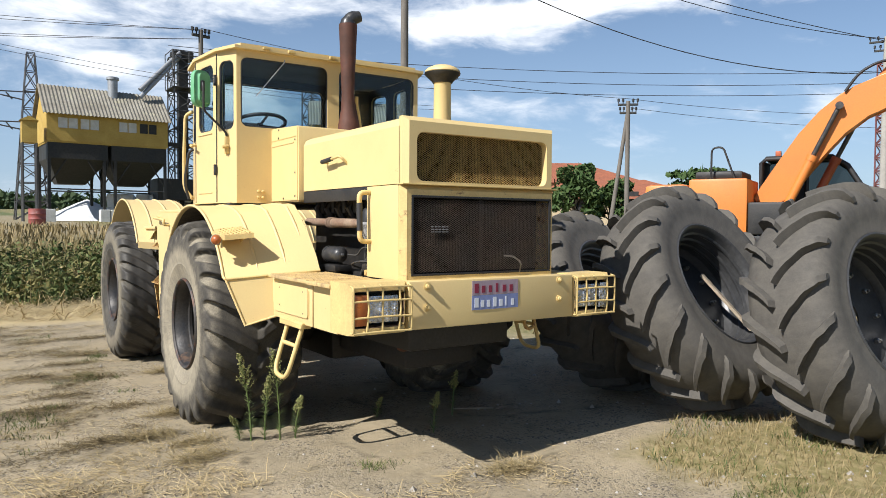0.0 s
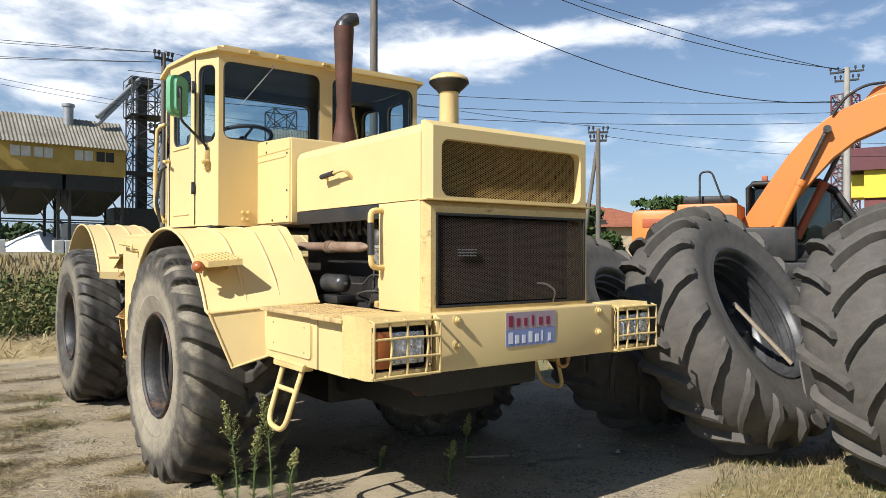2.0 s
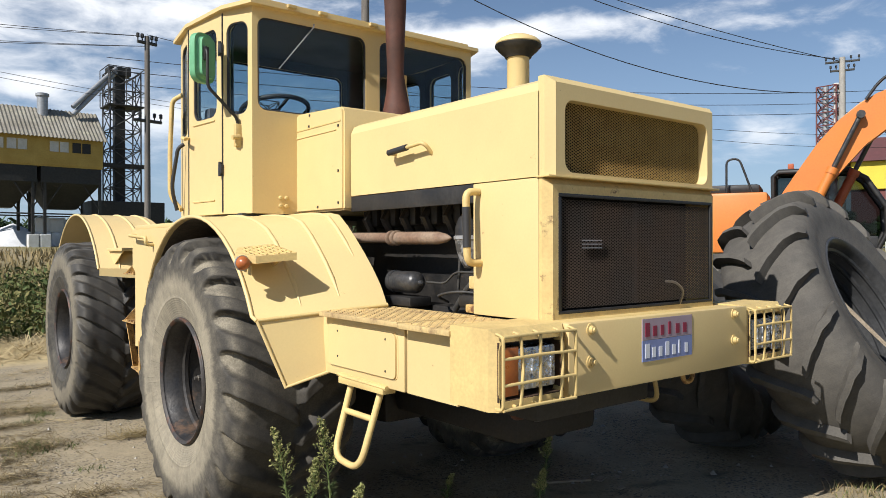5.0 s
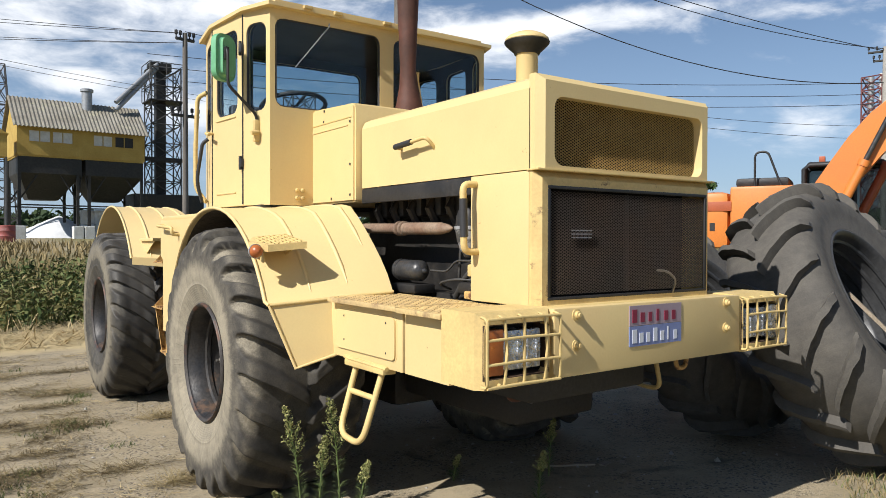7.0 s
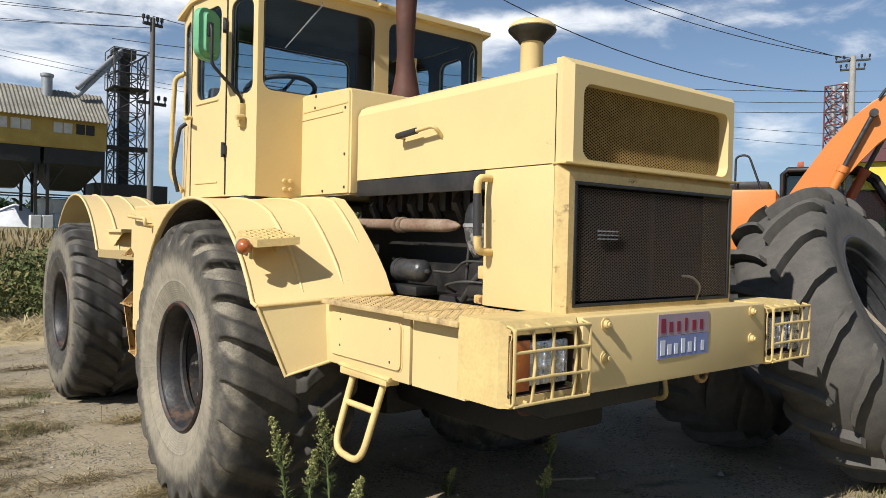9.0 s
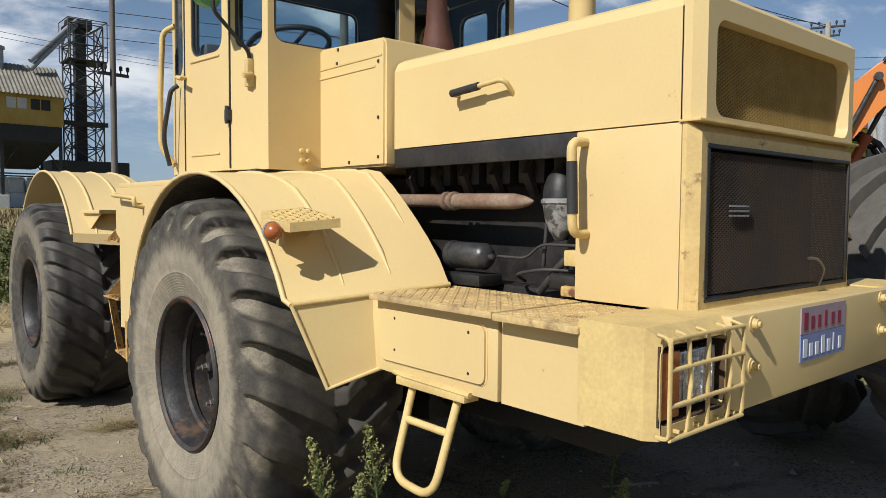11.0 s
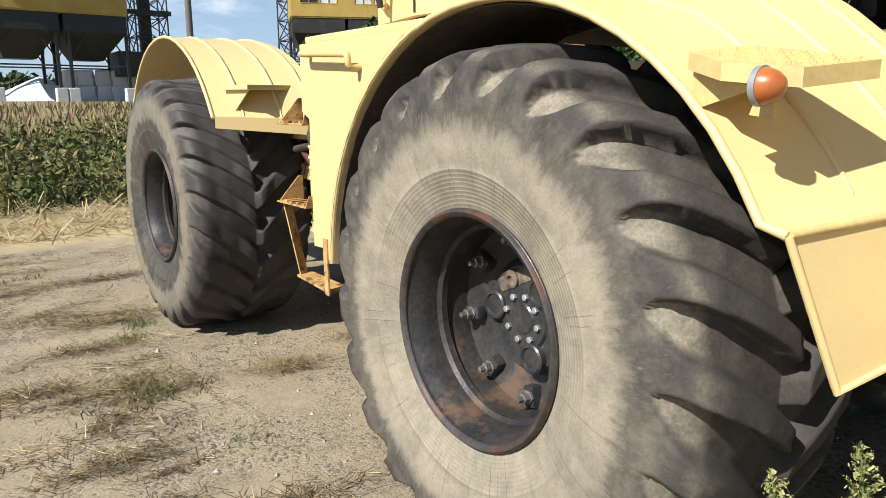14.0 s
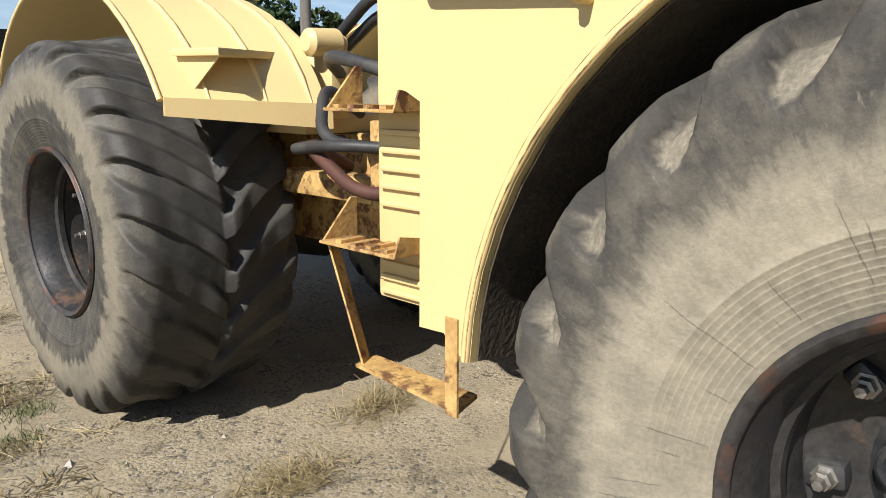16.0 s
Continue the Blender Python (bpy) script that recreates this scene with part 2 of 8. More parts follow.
def rubber(name, base, dust_shade, r0, r1, amt, r2=2.0, crown_amt=0.0, cracks=False, relief=False):
    """Rubber with a dusty band between two radii about the local x axis."""
    m = bpy.data.materials.new(name)
    m.use_nodes = True
    nt = m.node_tree
    N, L = nt.nodes.new, nt.links.new
    bsdf = nt.nodes["Principled BSDF"]
    tc, sep, comb, ln = N("ShaderNodeTexCoord"), N("ShaderNodeSeparateXYZ"), N("ShaderNodeCombineXYZ"), N("ShaderNodeVectorMath")
    ln.operation = "LENGTH"
    L(tc.outputs["Object"], sep.inputs[0]); L(sep.outputs[1], comb.inputs[1]); L(sep.outputs[2], comb.inputs[2]); L(comb.outputs[0], ln.inputs[0])
    def tex(s, d=6, r=0.6):
        n = N("ShaderNodeTexNoise")
        n.inputs["Scale"].default_value, n.inputs["Detail"].default_value, n.inputs["Roughness"].default_value = s, d, r
        L(tc.outputs["Object"], n.inputs["Vector"])
        return n.outputs[0]
    def math2(op, a, b):
        x = N("ShaderNodeMath"); x.operation = op
        for i, v in enumerate((a, b)):
            if isinstance(v, (int, float)): x.inputs[i].default_value = v
            else: L(v, x.inputs[i])
        return x.outputs[0]
    def span(v, a, b, lo, hi):
        r = N("ShaderNodeMapRange")
        for i, q in enumerate((a, b, lo, hi)): r.inputs[i + 1].default_value = q
        L(v, r.inputs[0])
        return r.outputs[0]
    big, mid, fine = tex(3.5), tex(14, 8, 0.7), tex(120, 4)
    # scuffs that run outward from the hub
    nrm, pol, low = N("ShaderNodeVectorMath"), N("ShaderNodeVectorMath"), N("ShaderNodeCombineXYZ")
    nrm.operation, pol.operation = "NORMALIZE", "MULTIPLY_ADD"
    L(comb.outputs[0], nrm.inputs[0]); L(ln.outputs["Value"], low.inputs[0])
    L(nrm.outputs[0], pol.inputs[0]); pol.inputs[1].default_value = (1, 1, 1); L(low.outputs[0], pol.inputs[2])
    def polar(s, d, r):
        n = N("ShaderNodeTexNoise")
        n.inputs["Scale"].default_value, n.inputs["Detail"].default_value, n.inputs["Roughness"].default_value = s, d, r
        mp = N("ShaderNodeMapping")
        mp.inputs["Scale"].default_value = (0.45, 1, 1)
        L(pol.outputs[0], mp.inputs[0]); L(mp.outputs[0], n.inputs["Vector"])
        return n.outputs[0]
    scuff, scratch = polar(16, 7, 0.7), polar(60, 3, 0.6)
    ragged = math2("ADD", math2("MULTIPLY", math2("SUBTRACT", mid, 0.5), 0.12), math2("MULTIPLY", math2("SUBTRACT", scuff, 0.5), 0.17))
    rad = math2("ADD", ln.outputs["Value"], ragged)
    band = math2("MULTIPLY", span(rad, r0, r0 + 0.04, 0, 1), span(rad, r1 - 0.035, r1 + 0.04, 1, 0))
    dusty = math2("MULTIPLY", band, span(math2("ADD", math2("MULTIPLY", big, 0.6), math2("MULTIPLY", mid, 0.4)), 0.35, 0.6, amt * 0.6, amt))
    rest = span(math2("ADD", math2("MULTIPLY", big, 0.35), math2("ADD", math2("MULTIPLY", mid, 0.3), math2("MULTIPLY", scuff, 0.35))), 0.42, 0.66, 0.04, 0.40 * min(amt + 0.35, 1.0))
    rest = math2("MAXIMUM", rest, span(scratch, 0.60, 0.74, 0.0, 0.42 * amt))
    dusty = math2("MULTIPLY", dusty, span(scuff, 0.32, 0.52, 0.80, 1.0))
    crown = math2("MULTIPLY", span(rad, r2, r2 + 0.03, 0, 1), span(mid, 0.35, 0.6, crown_amt * 0.5, crown_amt))
    if relief:
        rest = math2("MULTIPLY", rest, span(ln.outputs["Value"], 0.70, 0.76, 1.0, 0.35))
        # dust in hollows and on worn cleat tops; edges carry rub and painted shade
        at = N("ShaderNodeAttribute")
        at.attribute_name = "dust_shade"
        crown = math2("MULTIPLY", math2("MULTIPLY", at.outputs["Fac"], span(mid, 0.32, 0.62, crown_amt * 0.4, crown_amt)), math2("MULTIPLY", span(fine, 0.36, 0.64, 0.84, 1.08), span(rad, r2, r2 + 0.02, 0, 1)))
    fac = math2("MAXIMUM", math2("MAXIMUM", dusty, rest), crown)
    mx = N("ShaderNodeMix"); mx.data_type = "RGBA"
    mx.inputs[6].default_value, mx.inputs[7].default_value = (*base, 1), (*dust_shade, 1)
    if cracks:
        ang = math2("ARCTAN2", sep.outputs[1], sep.outputs[2])
        # about sixty sectors, in many of which one thin crack runs outward
        turn = math2("ADD", math2("MULTIPLY", ang, 9.5), math2("MULTIPLY", math2("SUBTRACT", mid, 0.5), 0.35))
        cell = math2("FLOOR", turn, 0.0)
        wn = N("ShaderNodeTexWhiteNoise"); wn.noise_dimensions = "1D"
        L(cell, wn.inputs["W"])
        ws = N("ShaderNodeSeparateColor")
        L(wn.outputs["Color"], ws.inputs[0])
        off = math2("SUBTRACT", math2("SUBTRACT", turn, cell), span(ws.outputs[0], 0, 1, 0.15, 0.85))
        dist = math2("MULTIPLY", math2("ABSOLUTE", off, 0.0), math2("DIVIDE", ln.outputs["Value"], 9.5))
        end = math2("SUBTRACT", span(ws.outputs[1], 0, 1, 0.36, 0.59), ln.outputs["Value"])
        start = math2("SUBTRACT", ln.outputs["Value"], span(ws.outputs[2], 0, 1, 0.37, 0.45))
        line = math2("MULTIPLY", math2("MULTIPLY", span(dist, 0.0006, 0.0016, 0.5, 0), span(end, 0.0, 0.02, 0, 1)), span(start, 0.0, 0.01, 0, 1))
        fac = math2("MULTIPLY", fac, math2("SUBTRACT", 1.0, line))
    L(fac, mx.inputs[0])
    v = N("ShaderNodeMix"); v.data_type, v.blend_type = "RGBA", "MULTIPLY"
    v.inputs[0].default_value = 1.0
    cc = N("ShaderNodeCombineColor")
    q = span(fine, 0.3, 0.7, 0.9, 1.1)
    for i in range(3): L(q, cc.inputs[i])
    L(mx.outputs[2], v.inputs[6]); L(cc.outputs[0], v.inputs[7]); L(v.outputs[2], bsdf.inputs["Base Color"])
    bsdf.inputs["Roughness"].default_value = 0.8 if cracks or not relief else 0.6
    bsdf.inputs["Specular IOR Level"].default_value = 0.3
    b = N("ShaderNodeBump")
    b.inputs["Strength"].default_value, b.inputs["Distance"].default_value = 0.5, 0.004
    L(math2("ADD", math2("MULTIPLY", fine, 0.5), math2("MULTIPLY", mid, 1.2)), b.inputs["Height"]); L(b.outputs[0], bsdf.inputs["Normal"])
    return m


M_TYRE = rubber("dusty_tyre_rubber", (0.032, 0.030, 0.028), (0.335, 0.293, 0.213), 0.25, 0.610, 0.88, 0.63, 0.74, cracks=True, relief=True)
M_TYRE_REAR = rubber("scuffed_tyre_rubber", (0.030, 0.029, 0.028), (0.27, 0.235, 0.17), 0.53, 0.69, 0.75, 0.66, 0.30, relief=True)
M_BIGTYRE = rubber("grey_tyre_rubber", (0.072, 0.067, 0.060), (0.195, 0.178, 0.145), 0.3, 0.4, 0.55)


# ---- mesh helpers ----
def part(name, bm, mat, parent=None, label="", smooth=None, flip=False):
    bmesh.ops.recalc_face_normals(bm, faces=bm.faces)
    me = bpy.data.meshes.new(name)
    if smooth is not None:
        for f in bm.faces: f.smooth = True
        for e in bm.edges:
            if len(e.link_faces) == 2: e.smooth = e.calc_face_angle(0) < radians(smooth)
    bm.to_mesh(me)
    bm.free()
    me.materials.append(mat)
    ob = new(name, me)
    if parent is not None: ob.parent = parent
    if label: ob["label"] = label
    return ob


def empty(name, label="", category="", group="", at=None):
    ob = new(name)
    ob.empty_display_size = 0.2
    if at is not None: ob.matrix_basis = at
    return tagged(ob, label, category, group)


def box(bm, a, b, bevel=0.0, m=None):
    (x0, y0, z0), (x1, y1, z1) = a, b
    vs = [bm.verts.new((x, y, z)) for x in (x0, x1) for y in (y0, y1) for z in (z0, z1)]
    fs = [bm.faces.new([vs[i] for i in q]) for q in ((0, 1, 3, 2), (4, 6, 7, 5), (0, 4, 5, 1), (2, 3, 7, 6), (0, 2, 6, 4), (1, 5, 7, 3))]
    if bevel:
        es = list({e for f in fs for e in f.edges})
        r = bmesh.ops.bevel(bm, geom=es, offset=bevel, segments=2, affect="EDGES", profile=0.6)
        vs = list({v for f in r["faces"] for v in f.verts} | {v for v in vs if v.is_valid})
    if m is not None:
        for v in vs: v.co = m @ v.co
    return vs


def prism(bm, poly, axis, a, b):
    """A polygon in the two other axes (in order), swept along the axis from a to b."""
    def place(p, w):
        q = list(p)
        q.insert("xyz".index(axis), w)
        return q
    lo, hi = [bm.verts.new(place(p, a)) for p in poly], [bm.verts.new(place(p, b)) for p in poly]
    n = len(poly)
    bm.faces.new(lo); bm.faces.new(hi[::-1])
    for i in range(n): bm.faces.new((lo[i], hi[i], hi[(i + 1) % n], lo[(i + 1) % n]))
    return lo + hi


def tube(bm, pts, r, seg=10, closed=False, caps=True):
    pts = [Vector(p) for p in pts]
    rs = r if isinstance(r, (list, tuple)) else [r] * len(pts)
    n, rings, side = len(pts), [], None
    for i, p in enumerate(pts):
        a = pts[(i - 1) % n] if closed or i else p
        b = pts[(i + 1) % n] if closed or i < n - 1 else p
        d = (b - a).normalized()
        if side is None: side = d.orthogonal().normalized()
        side = (side - d * side.dot(d)).normalized()
        up = d.cross(side)
        rings.append([bm.verts.new(p + (side * math.cos(t) + up * math.sin(t)) * rs[i]) for t in (2 * math.pi * k / seg for k in range(seg))])
    for i in range(n if closed else n - 1):
        A, B = rings[i], rings[(i + 1) % n]
        for k in range(seg): bm.faces.new((A[k], A[(k + 1) % seg], B[(k + 1) % seg], B[k]))
    if caps and not closed:
        bm.faces.new(rings[0]); bm.faces.new(rings[-1][::-1])


def arc_path(pts, r, k=4):
    """The corners of a path rounded to radius r."""
    pts = [Vector(p) for p in pts]
    out = [pts[0]]
    for a, b, c in zip(pts, pts[1:], pts[2:]):
        q = min(r, (a - b).length * 0.45, (c - b).length * 0.45)
        s, e = b + (a - b).normalized() * q, b + (c - b).normalized() * q
        for i in range(k + 1):
            t = i / k
            out.append(s * (1 - t) ** 2 + b * 2 * t * (1 - t) + e * t * t)
    return out + [pts[-1]]


def lathe(bm, prof, seg=64, axis="x", closed=False, centre=(0, 0, 0)):
    """Revolves (along, radius) points about an axis."""
    rings = []
    c = Vector(centre)
    for w, r in prof:
        ring = []
        for k in range(seg):
            t = 2 * math.pi * k / seg
            u, v = r * math.cos(t), r * math.sin(t)
            ring.append(bm.verts.new(c + Vector({"x": (w, u, v), "y": (u, w, v), "z": (u, v, w)}[axis])))
        rings.append(ring)
    n = len(prof)
    for i in range(n if closed else n - 1):
        A, B = rings[i], rings[(i + 1) % n]
        for k in range(seg): bm.faces.new((A[k], A[(k + 1) % seg], B[(k + 1) % seg], B[k]))
    if not closed:
        if prof[0][1] > 1e-4: bm.faces.new(rings[0])
        if prof[-1][1] > 1e-4: bm.faces.new(rings[-1][::-1])


def ruled(bm, A, B, thick, n=1):
    """A sheet of some thickness between two curves of as many points."""
    A, B = [Vector(p) for p in A], [Vector(p) for p in B]
    rows = [[a.lerp(b, j / n) for j in range(n + 1)] for a, b in zip(A, B)]
    top = [[bm.verts.new(p) for p in r] for r in rows]
    m = len(rows)
    nor = []
    for i in range(m):
        line = []
        for j in range(n + 1):
            du = rows[min(i + 1, m - 1)][j] - rows[max(i - 1, 0)][j]
            dv = rows[i][min(j + 1, n)] - rows[i][max(j - 1, 0)]
            line.append(du.cross(dv).normalized())
        nor.append(line)
    low = [[bm.verts.new(rows[i][j] + nor[i][j] * thick) for j in range(n + 1)] for i in range(m)]
    for i in range(m - 1):
        for j in range(n):
            bm.faces.new((top[i][j], top[i + 1][j], top[i + 1][j + 1], top[i][j + 1]))
            bm.faces.new((low[i][j], low[i][j + 1], low[i + 1][j + 1], low[i + 1][j]))
        bm.faces.new((top[i][0], low[i][0], low[i + 1][0], top[i + 1][0]))
        bm.faces.new((top[i][n], top[i + 1][n], low[i + 1][n], low[i][n]))
    for j in range(n):
        bm.faces.new((top[0][j], top[0][j + 1], low[0][j + 1], low[0][j]))
        bm.faces.new((top[-1][j], low[-1][j], low[-1][j + 1], top[-1][j + 1]))


def round_rect(u0, u1, w0, w1, r, k=4):
    out = []
    for cu, cw, a0 in ((u1 - r, w1 - r, 0), (u0 + r, w1 - r, 90), (u0 + r, w0 + r, 180), (u1 - r, w0 + r, 270)):
        for i in range(k + 1):
            a = radians(a0 + 90 * i / k)
            out.append((cu + r * math.cos(a), cw + r * math.sin(a)))
    return out


def framed_panel(bm, p0, p1, z0, z1, hole, thick=0.03, r=0.06):
    """An upright panel from p0 to p1 (plan points) with a rounded opening; gives back the opening's loop in space."""
    p0, p1 = Vector((*p0[:2], 0)), Vector((*p1[:2], 0))
    d = p1 - p0
    w = d.length
    d.normalize()
    inward = Vector((-d.y, d.x, 0)) * thick
    u0, u1, w0, w1 = hole
    inner = round_rect(u0, u1, w0, w1, r)
    cu, cw = (u0 + u1) / 2, (w0 + w1) / 2
    outer = []
    for i, (u, v) in enumerate(inner):
        q = i // 5
        corner = ((w, z1), (0, z1), (0, z0), (w, z0))[q]
        k = i % 5
        a = ((w, v), (u, z1), (0, v), (u, z0))
        first, second = a[q], a[(q + 1) % 4]
        outer.append(corner if k == 2 else (first if k < 2 else second))
    place = lambda p, off: p0 + d * p[0] + Vector((0, 0, p[1])) + off
    n = len(inner)
    zero = Vector((0, 0, 0))
    L = [[bm.verts.new(place(p, o)) for p in loop] for loop, o in ((outer, zero), (inner, zero), (inner, inward), (outer, inward))]
    for a, b in ((0, 1), (1, 2), (2, 3), (3, 0)):
        for i in range(n):
            j = (i + 1) % n
            q = [L[a][i], L[a][j], L[b][j], L[b][i]]
            if (q[0].co - q[1].co).length < 1e-6 and (q[2].co - q[3].co).length < 1e-6: continue
            bm.faces.new(q)
    return [place(p, inward * 0.4) for p in inner]


def pane(loop, parent, mat=None, name="window_pane", trim=0.011, trim_mat=None):
    bm = bmesh.new()
    n = len(loop)
    d = (loop[0] - loop[n // 2]).cross(loop[n // 4] - loop[n * 3 // 4]).normalized() * 0.004
    a, b = [bm.verts.new(p) for p in loop], [bm.verts.new(p + d) for p in loop]
    bm.faces.new(a); bm.faces.new(b[::-1])
    for i in range(n): bm.faces.new((a[i], b[i], b[(i + 1) % n], a[(i + 1) % n]))
    ob = part(name, bm, mat or M_GLASS, parent)
    ob.visible_shadow = False
    if trim:
        bm = bmesh.new()
        tube(bm, loop, trim, 6, closed=True)
        part("rubber_seal", bm, trim_mat or M_RUBBER_TRIM, ob, smooth=60)
    return ob

# ---- ground ----
def smooth(a, b, v):
    t = min(max((v - a) / (b - a), 0.0), 1.0)
    return t * t * (3 - 2 * t)


def ground_z(x, y):
    r = math.hypot(x + 2.7, y + 4.5)
    z = 0.9 * smooth(13, 36, r) + 0.0162 * max(r - 14, 0)
    z += 0.012 * smooth(-0.4, -1.2, y) * smooth(-2.2, -1.0, x)
    if r < 40:
        z += 0.025 * (noise.noise((x * 0.7, y * 0.7, 0.3))) + 0.010 * noise.noise((x * 2.6, y * 2.6, 4.0)) + 0.004 * noise.noise((x * 9, y * 9, 7.0))
    return z


def spaced(lo, hi, fine, grow, reach):
    out = list(np.arange(lo, hi + fine / 2, fine))
    step, v = fine, hi
    while v < reach:
        step *= grow
        v += step
        out.append(v)
    step, v, pre = fine, lo, []
    while v > -reach:
        step *= grow
        v -= step
        pre.append(v)
    return pre[::-1] + out


def ground_material():
    m = bpy.data.materials.new("packed_dirt_and_dry_grass")
    m.use_nodes = True
    nt = m.node_tree
    N, L = nt.nodes.new, nt.links.new
    bsdf = nt.nodes["Principled BSDF"]
    tc = N("ShaderNodeTexCoord")
    sep = N("ShaderNodeSeparateXYZ")
    L(tc.outputs["Object"], sep.inputs[0])
    def tex(s, d=8, r=0.6, spread=None):
        n = N("ShaderNodeTexNoise")
        n.inputs["Scale"].default_value, n.inputs["Detail"].default_value, n.inputs["Roughness"].default_value = s, d, r
        if spread:
            mp = N("ShaderNodeMapping")
            mp.inputs["Scale"].default_value = spread
            L(tc.outputs["Object"], mp.inputs[0]); L(mp.outputs[0], n.inputs["Vector"])
        else: L(tc.outputs["Object"], n.inputs["Vector"])
        return n.outputs[0]
    def math2(op, a, b):
        x = N("ShaderNodeMath"); x.operation = op
        for i, v in enumerate((a, b)):
            if isinstance(v, (int, float)): x.inputs[i].default_value = v
            else: L(v, x.inputs[i])
        return x.outputs[0]
    def span(v, a, b, lo=0.0, hi=1.0):
        r = N("ShaderNodeMapRange")
        for i, q in enumerate((a, b, lo, hi)): r.inputs[i + 1].default_value = q
        L(v, r.inputs[0])
        return r.outputs[0]
    def mix(a, b, f):
        x = N("ShaderNodeMix"); x.data_type = "RGBA"
        for s, v in ((6, a), (7, b)):
            if isinstance(v, tuple): x.inputs[s].default_value = (*v, 1)
            else: L(v, x.inputs[s])
        L(f, x.inputs[0])
        return x.outputs[2]
    big, mid, small, grit = tex(0.55), tex(2.3), tex(11), tex(110, 5, 0.75)
    vor = N("ShaderNodeTexVoronoi")
    vor.inputs["Scale"].default_value = 70
    L(tc.outputs["Object"], vor.inputs["Vector"])
    c = mix((0.338, 0.280, 0.185), (0.258, 0.215, 0.142), span(mid, 0.38, 0.62))
    # grit: single stones of many greys, denser in patches
    vs = N("ShaderNodeSeparateColor")
    L(vor.outputs["Color"], vs.inputs[0])
    patch = span(tex(1.4, 6, 0.65), 0.42, 0.58, 0.10, 0.85)
    c = mix(c, (0.36, 0.312, 0.235), math2("MULTIPLY", span(vs.outputs[0], 0.70, 0.84, 0, 0.8), patch))
    c = mix(c, (0.088, 0.077, 0.066), math2("MULTIPLY", span(vs.outputs[1], 0.76, 0.88), patch))
    c = mix(c, (0.336, 0.285, 0.205), math2("MULTIPLY", span(grit, 0.56, 0.72, 0, 0.6), patch))
    c = mix(c, (0.101, 0.084, 0.064), math2("MULTIPLY", span(grit, 0.44, 0.30, 0, 0.6), patch))
    # dark joints and cracks with old leaf mould in them
    warp = N("ShaderNodeVectorMath"); warp.operation = "ADD"
    wn = N("ShaderNodeTexNoise"); wn.inputs["Scale"].default_value, wn.inputs["Detail"].default_value = 2.2, 5
    L(tc.outputs["Object"], wn.inputs["Vector"])
    ws = N("ShaderNodeVectorMath"); ws.operation = "SCALE"; ws.inputs["Scale"].default_value = 0.55
    L(wn.outputs["Color"], ws.inputs[0]); L(tc.outputs["Object"], warp.inputs[0]); L(ws.outputs[0], warp.inputs[1])
    cr = N("ShaderNodeTexVoronoi"); cr.feature = "DISTANCE_TO_EDGE"; cr.inputs["Scale"].default_value = 0.62
    L(warp.outputs[0], cr.inputs["Vector"])
    seam = math2("MULTIPLY", span(cr.outputs["Distance"], 0.010, 0.035, 1, 0), span(tex(1.9, 6, 0.7), 0.50, 0.62, 0.0, 0.65))
    c = mix(c, (0.071, 0.06, 0.042), seam)
    # old straw trodden into the dirt, in streaks
    streak = tex(2.0, 9, 0.7, (0.5, 1.6, 1))
    c = mix(c, (0.302, 0.239, 0.139), span(streak, 0.57, 0.70, 0, 0.5))
    c = mix(c, (0.084, 0.071, 0.046), span(tex(3.3, 9, 0.75), 0.58, 0.69, 0, 0.6))
    # dry grass and green field farther off
    far = math2("ADD", sep.outputs[1], math2("MULTIPLY", math2("SUBTRACT", big, 0.5), 3.0))
    c = mix(c, (0.454, 0.361, 0.197), math2("MULTIPLY", span(far, 6.3, 7.2), span(far, 9.6, 8.6)))
    c = mix(c, mix((0.109, 0.109, 0.042), (0.202, 0.168, 0.076), span(small, 0.4, 0.6)), span(far, 9.0, 10.0))
    c = mix(c, mix((0.277, 0.227, 0.143), (0.227, 0.197, 0.118), span(big, 0.4, 0.6)), span(far, 22.0, 27.0))
    c = mix(c, (0.109, 0.126, 0.05), span(far, 75, 95))
    east = math2("ADD", sep.outputs[0], math2("MULTIPLY", math2("SUBTRACT", mid, 0.5), 1.2))
    c = mix(c, mix((0.193, 0.168, 0.071), (0.302, 0.244, 0.126), span(small, 0.42, 0.6)), math2("MULTIPLY", span(east, 0.75, 1.15), span(far, -2.25, -2.75)))
    c = mix(c, mix((0.143, 0.143, 0.059), (0.252, 0.21, 0.109), span(small, 0.42, 0.6)), span(east, 3.2, 4.2))
    L(c, bsdf.inputs["Base Color"])
    bsdf.inputs["Roughness"].default_value = 0.95
    bsdf.inputs["Specular IOR Level"].default_value = 0.2
    b = N("ShaderNodeBump")
    b.inputs["Strength"].default_value, b.inputs["Distance"].default_value = 0.65, 0.009
    L(math2("ADD", math2("ADD", math2("MULTIPLY", grit, math2("ADD", patch, 0.15)), math2("MULTIPLY", small, 1.5)), math2("MULTIPLY", vor.outputs["Distance"], math2("MULTIPLY", patch, -1.0))), b.inputs["Height"])
    L(b.outputs[0], bsdf.inputs["Normal"])
    return m


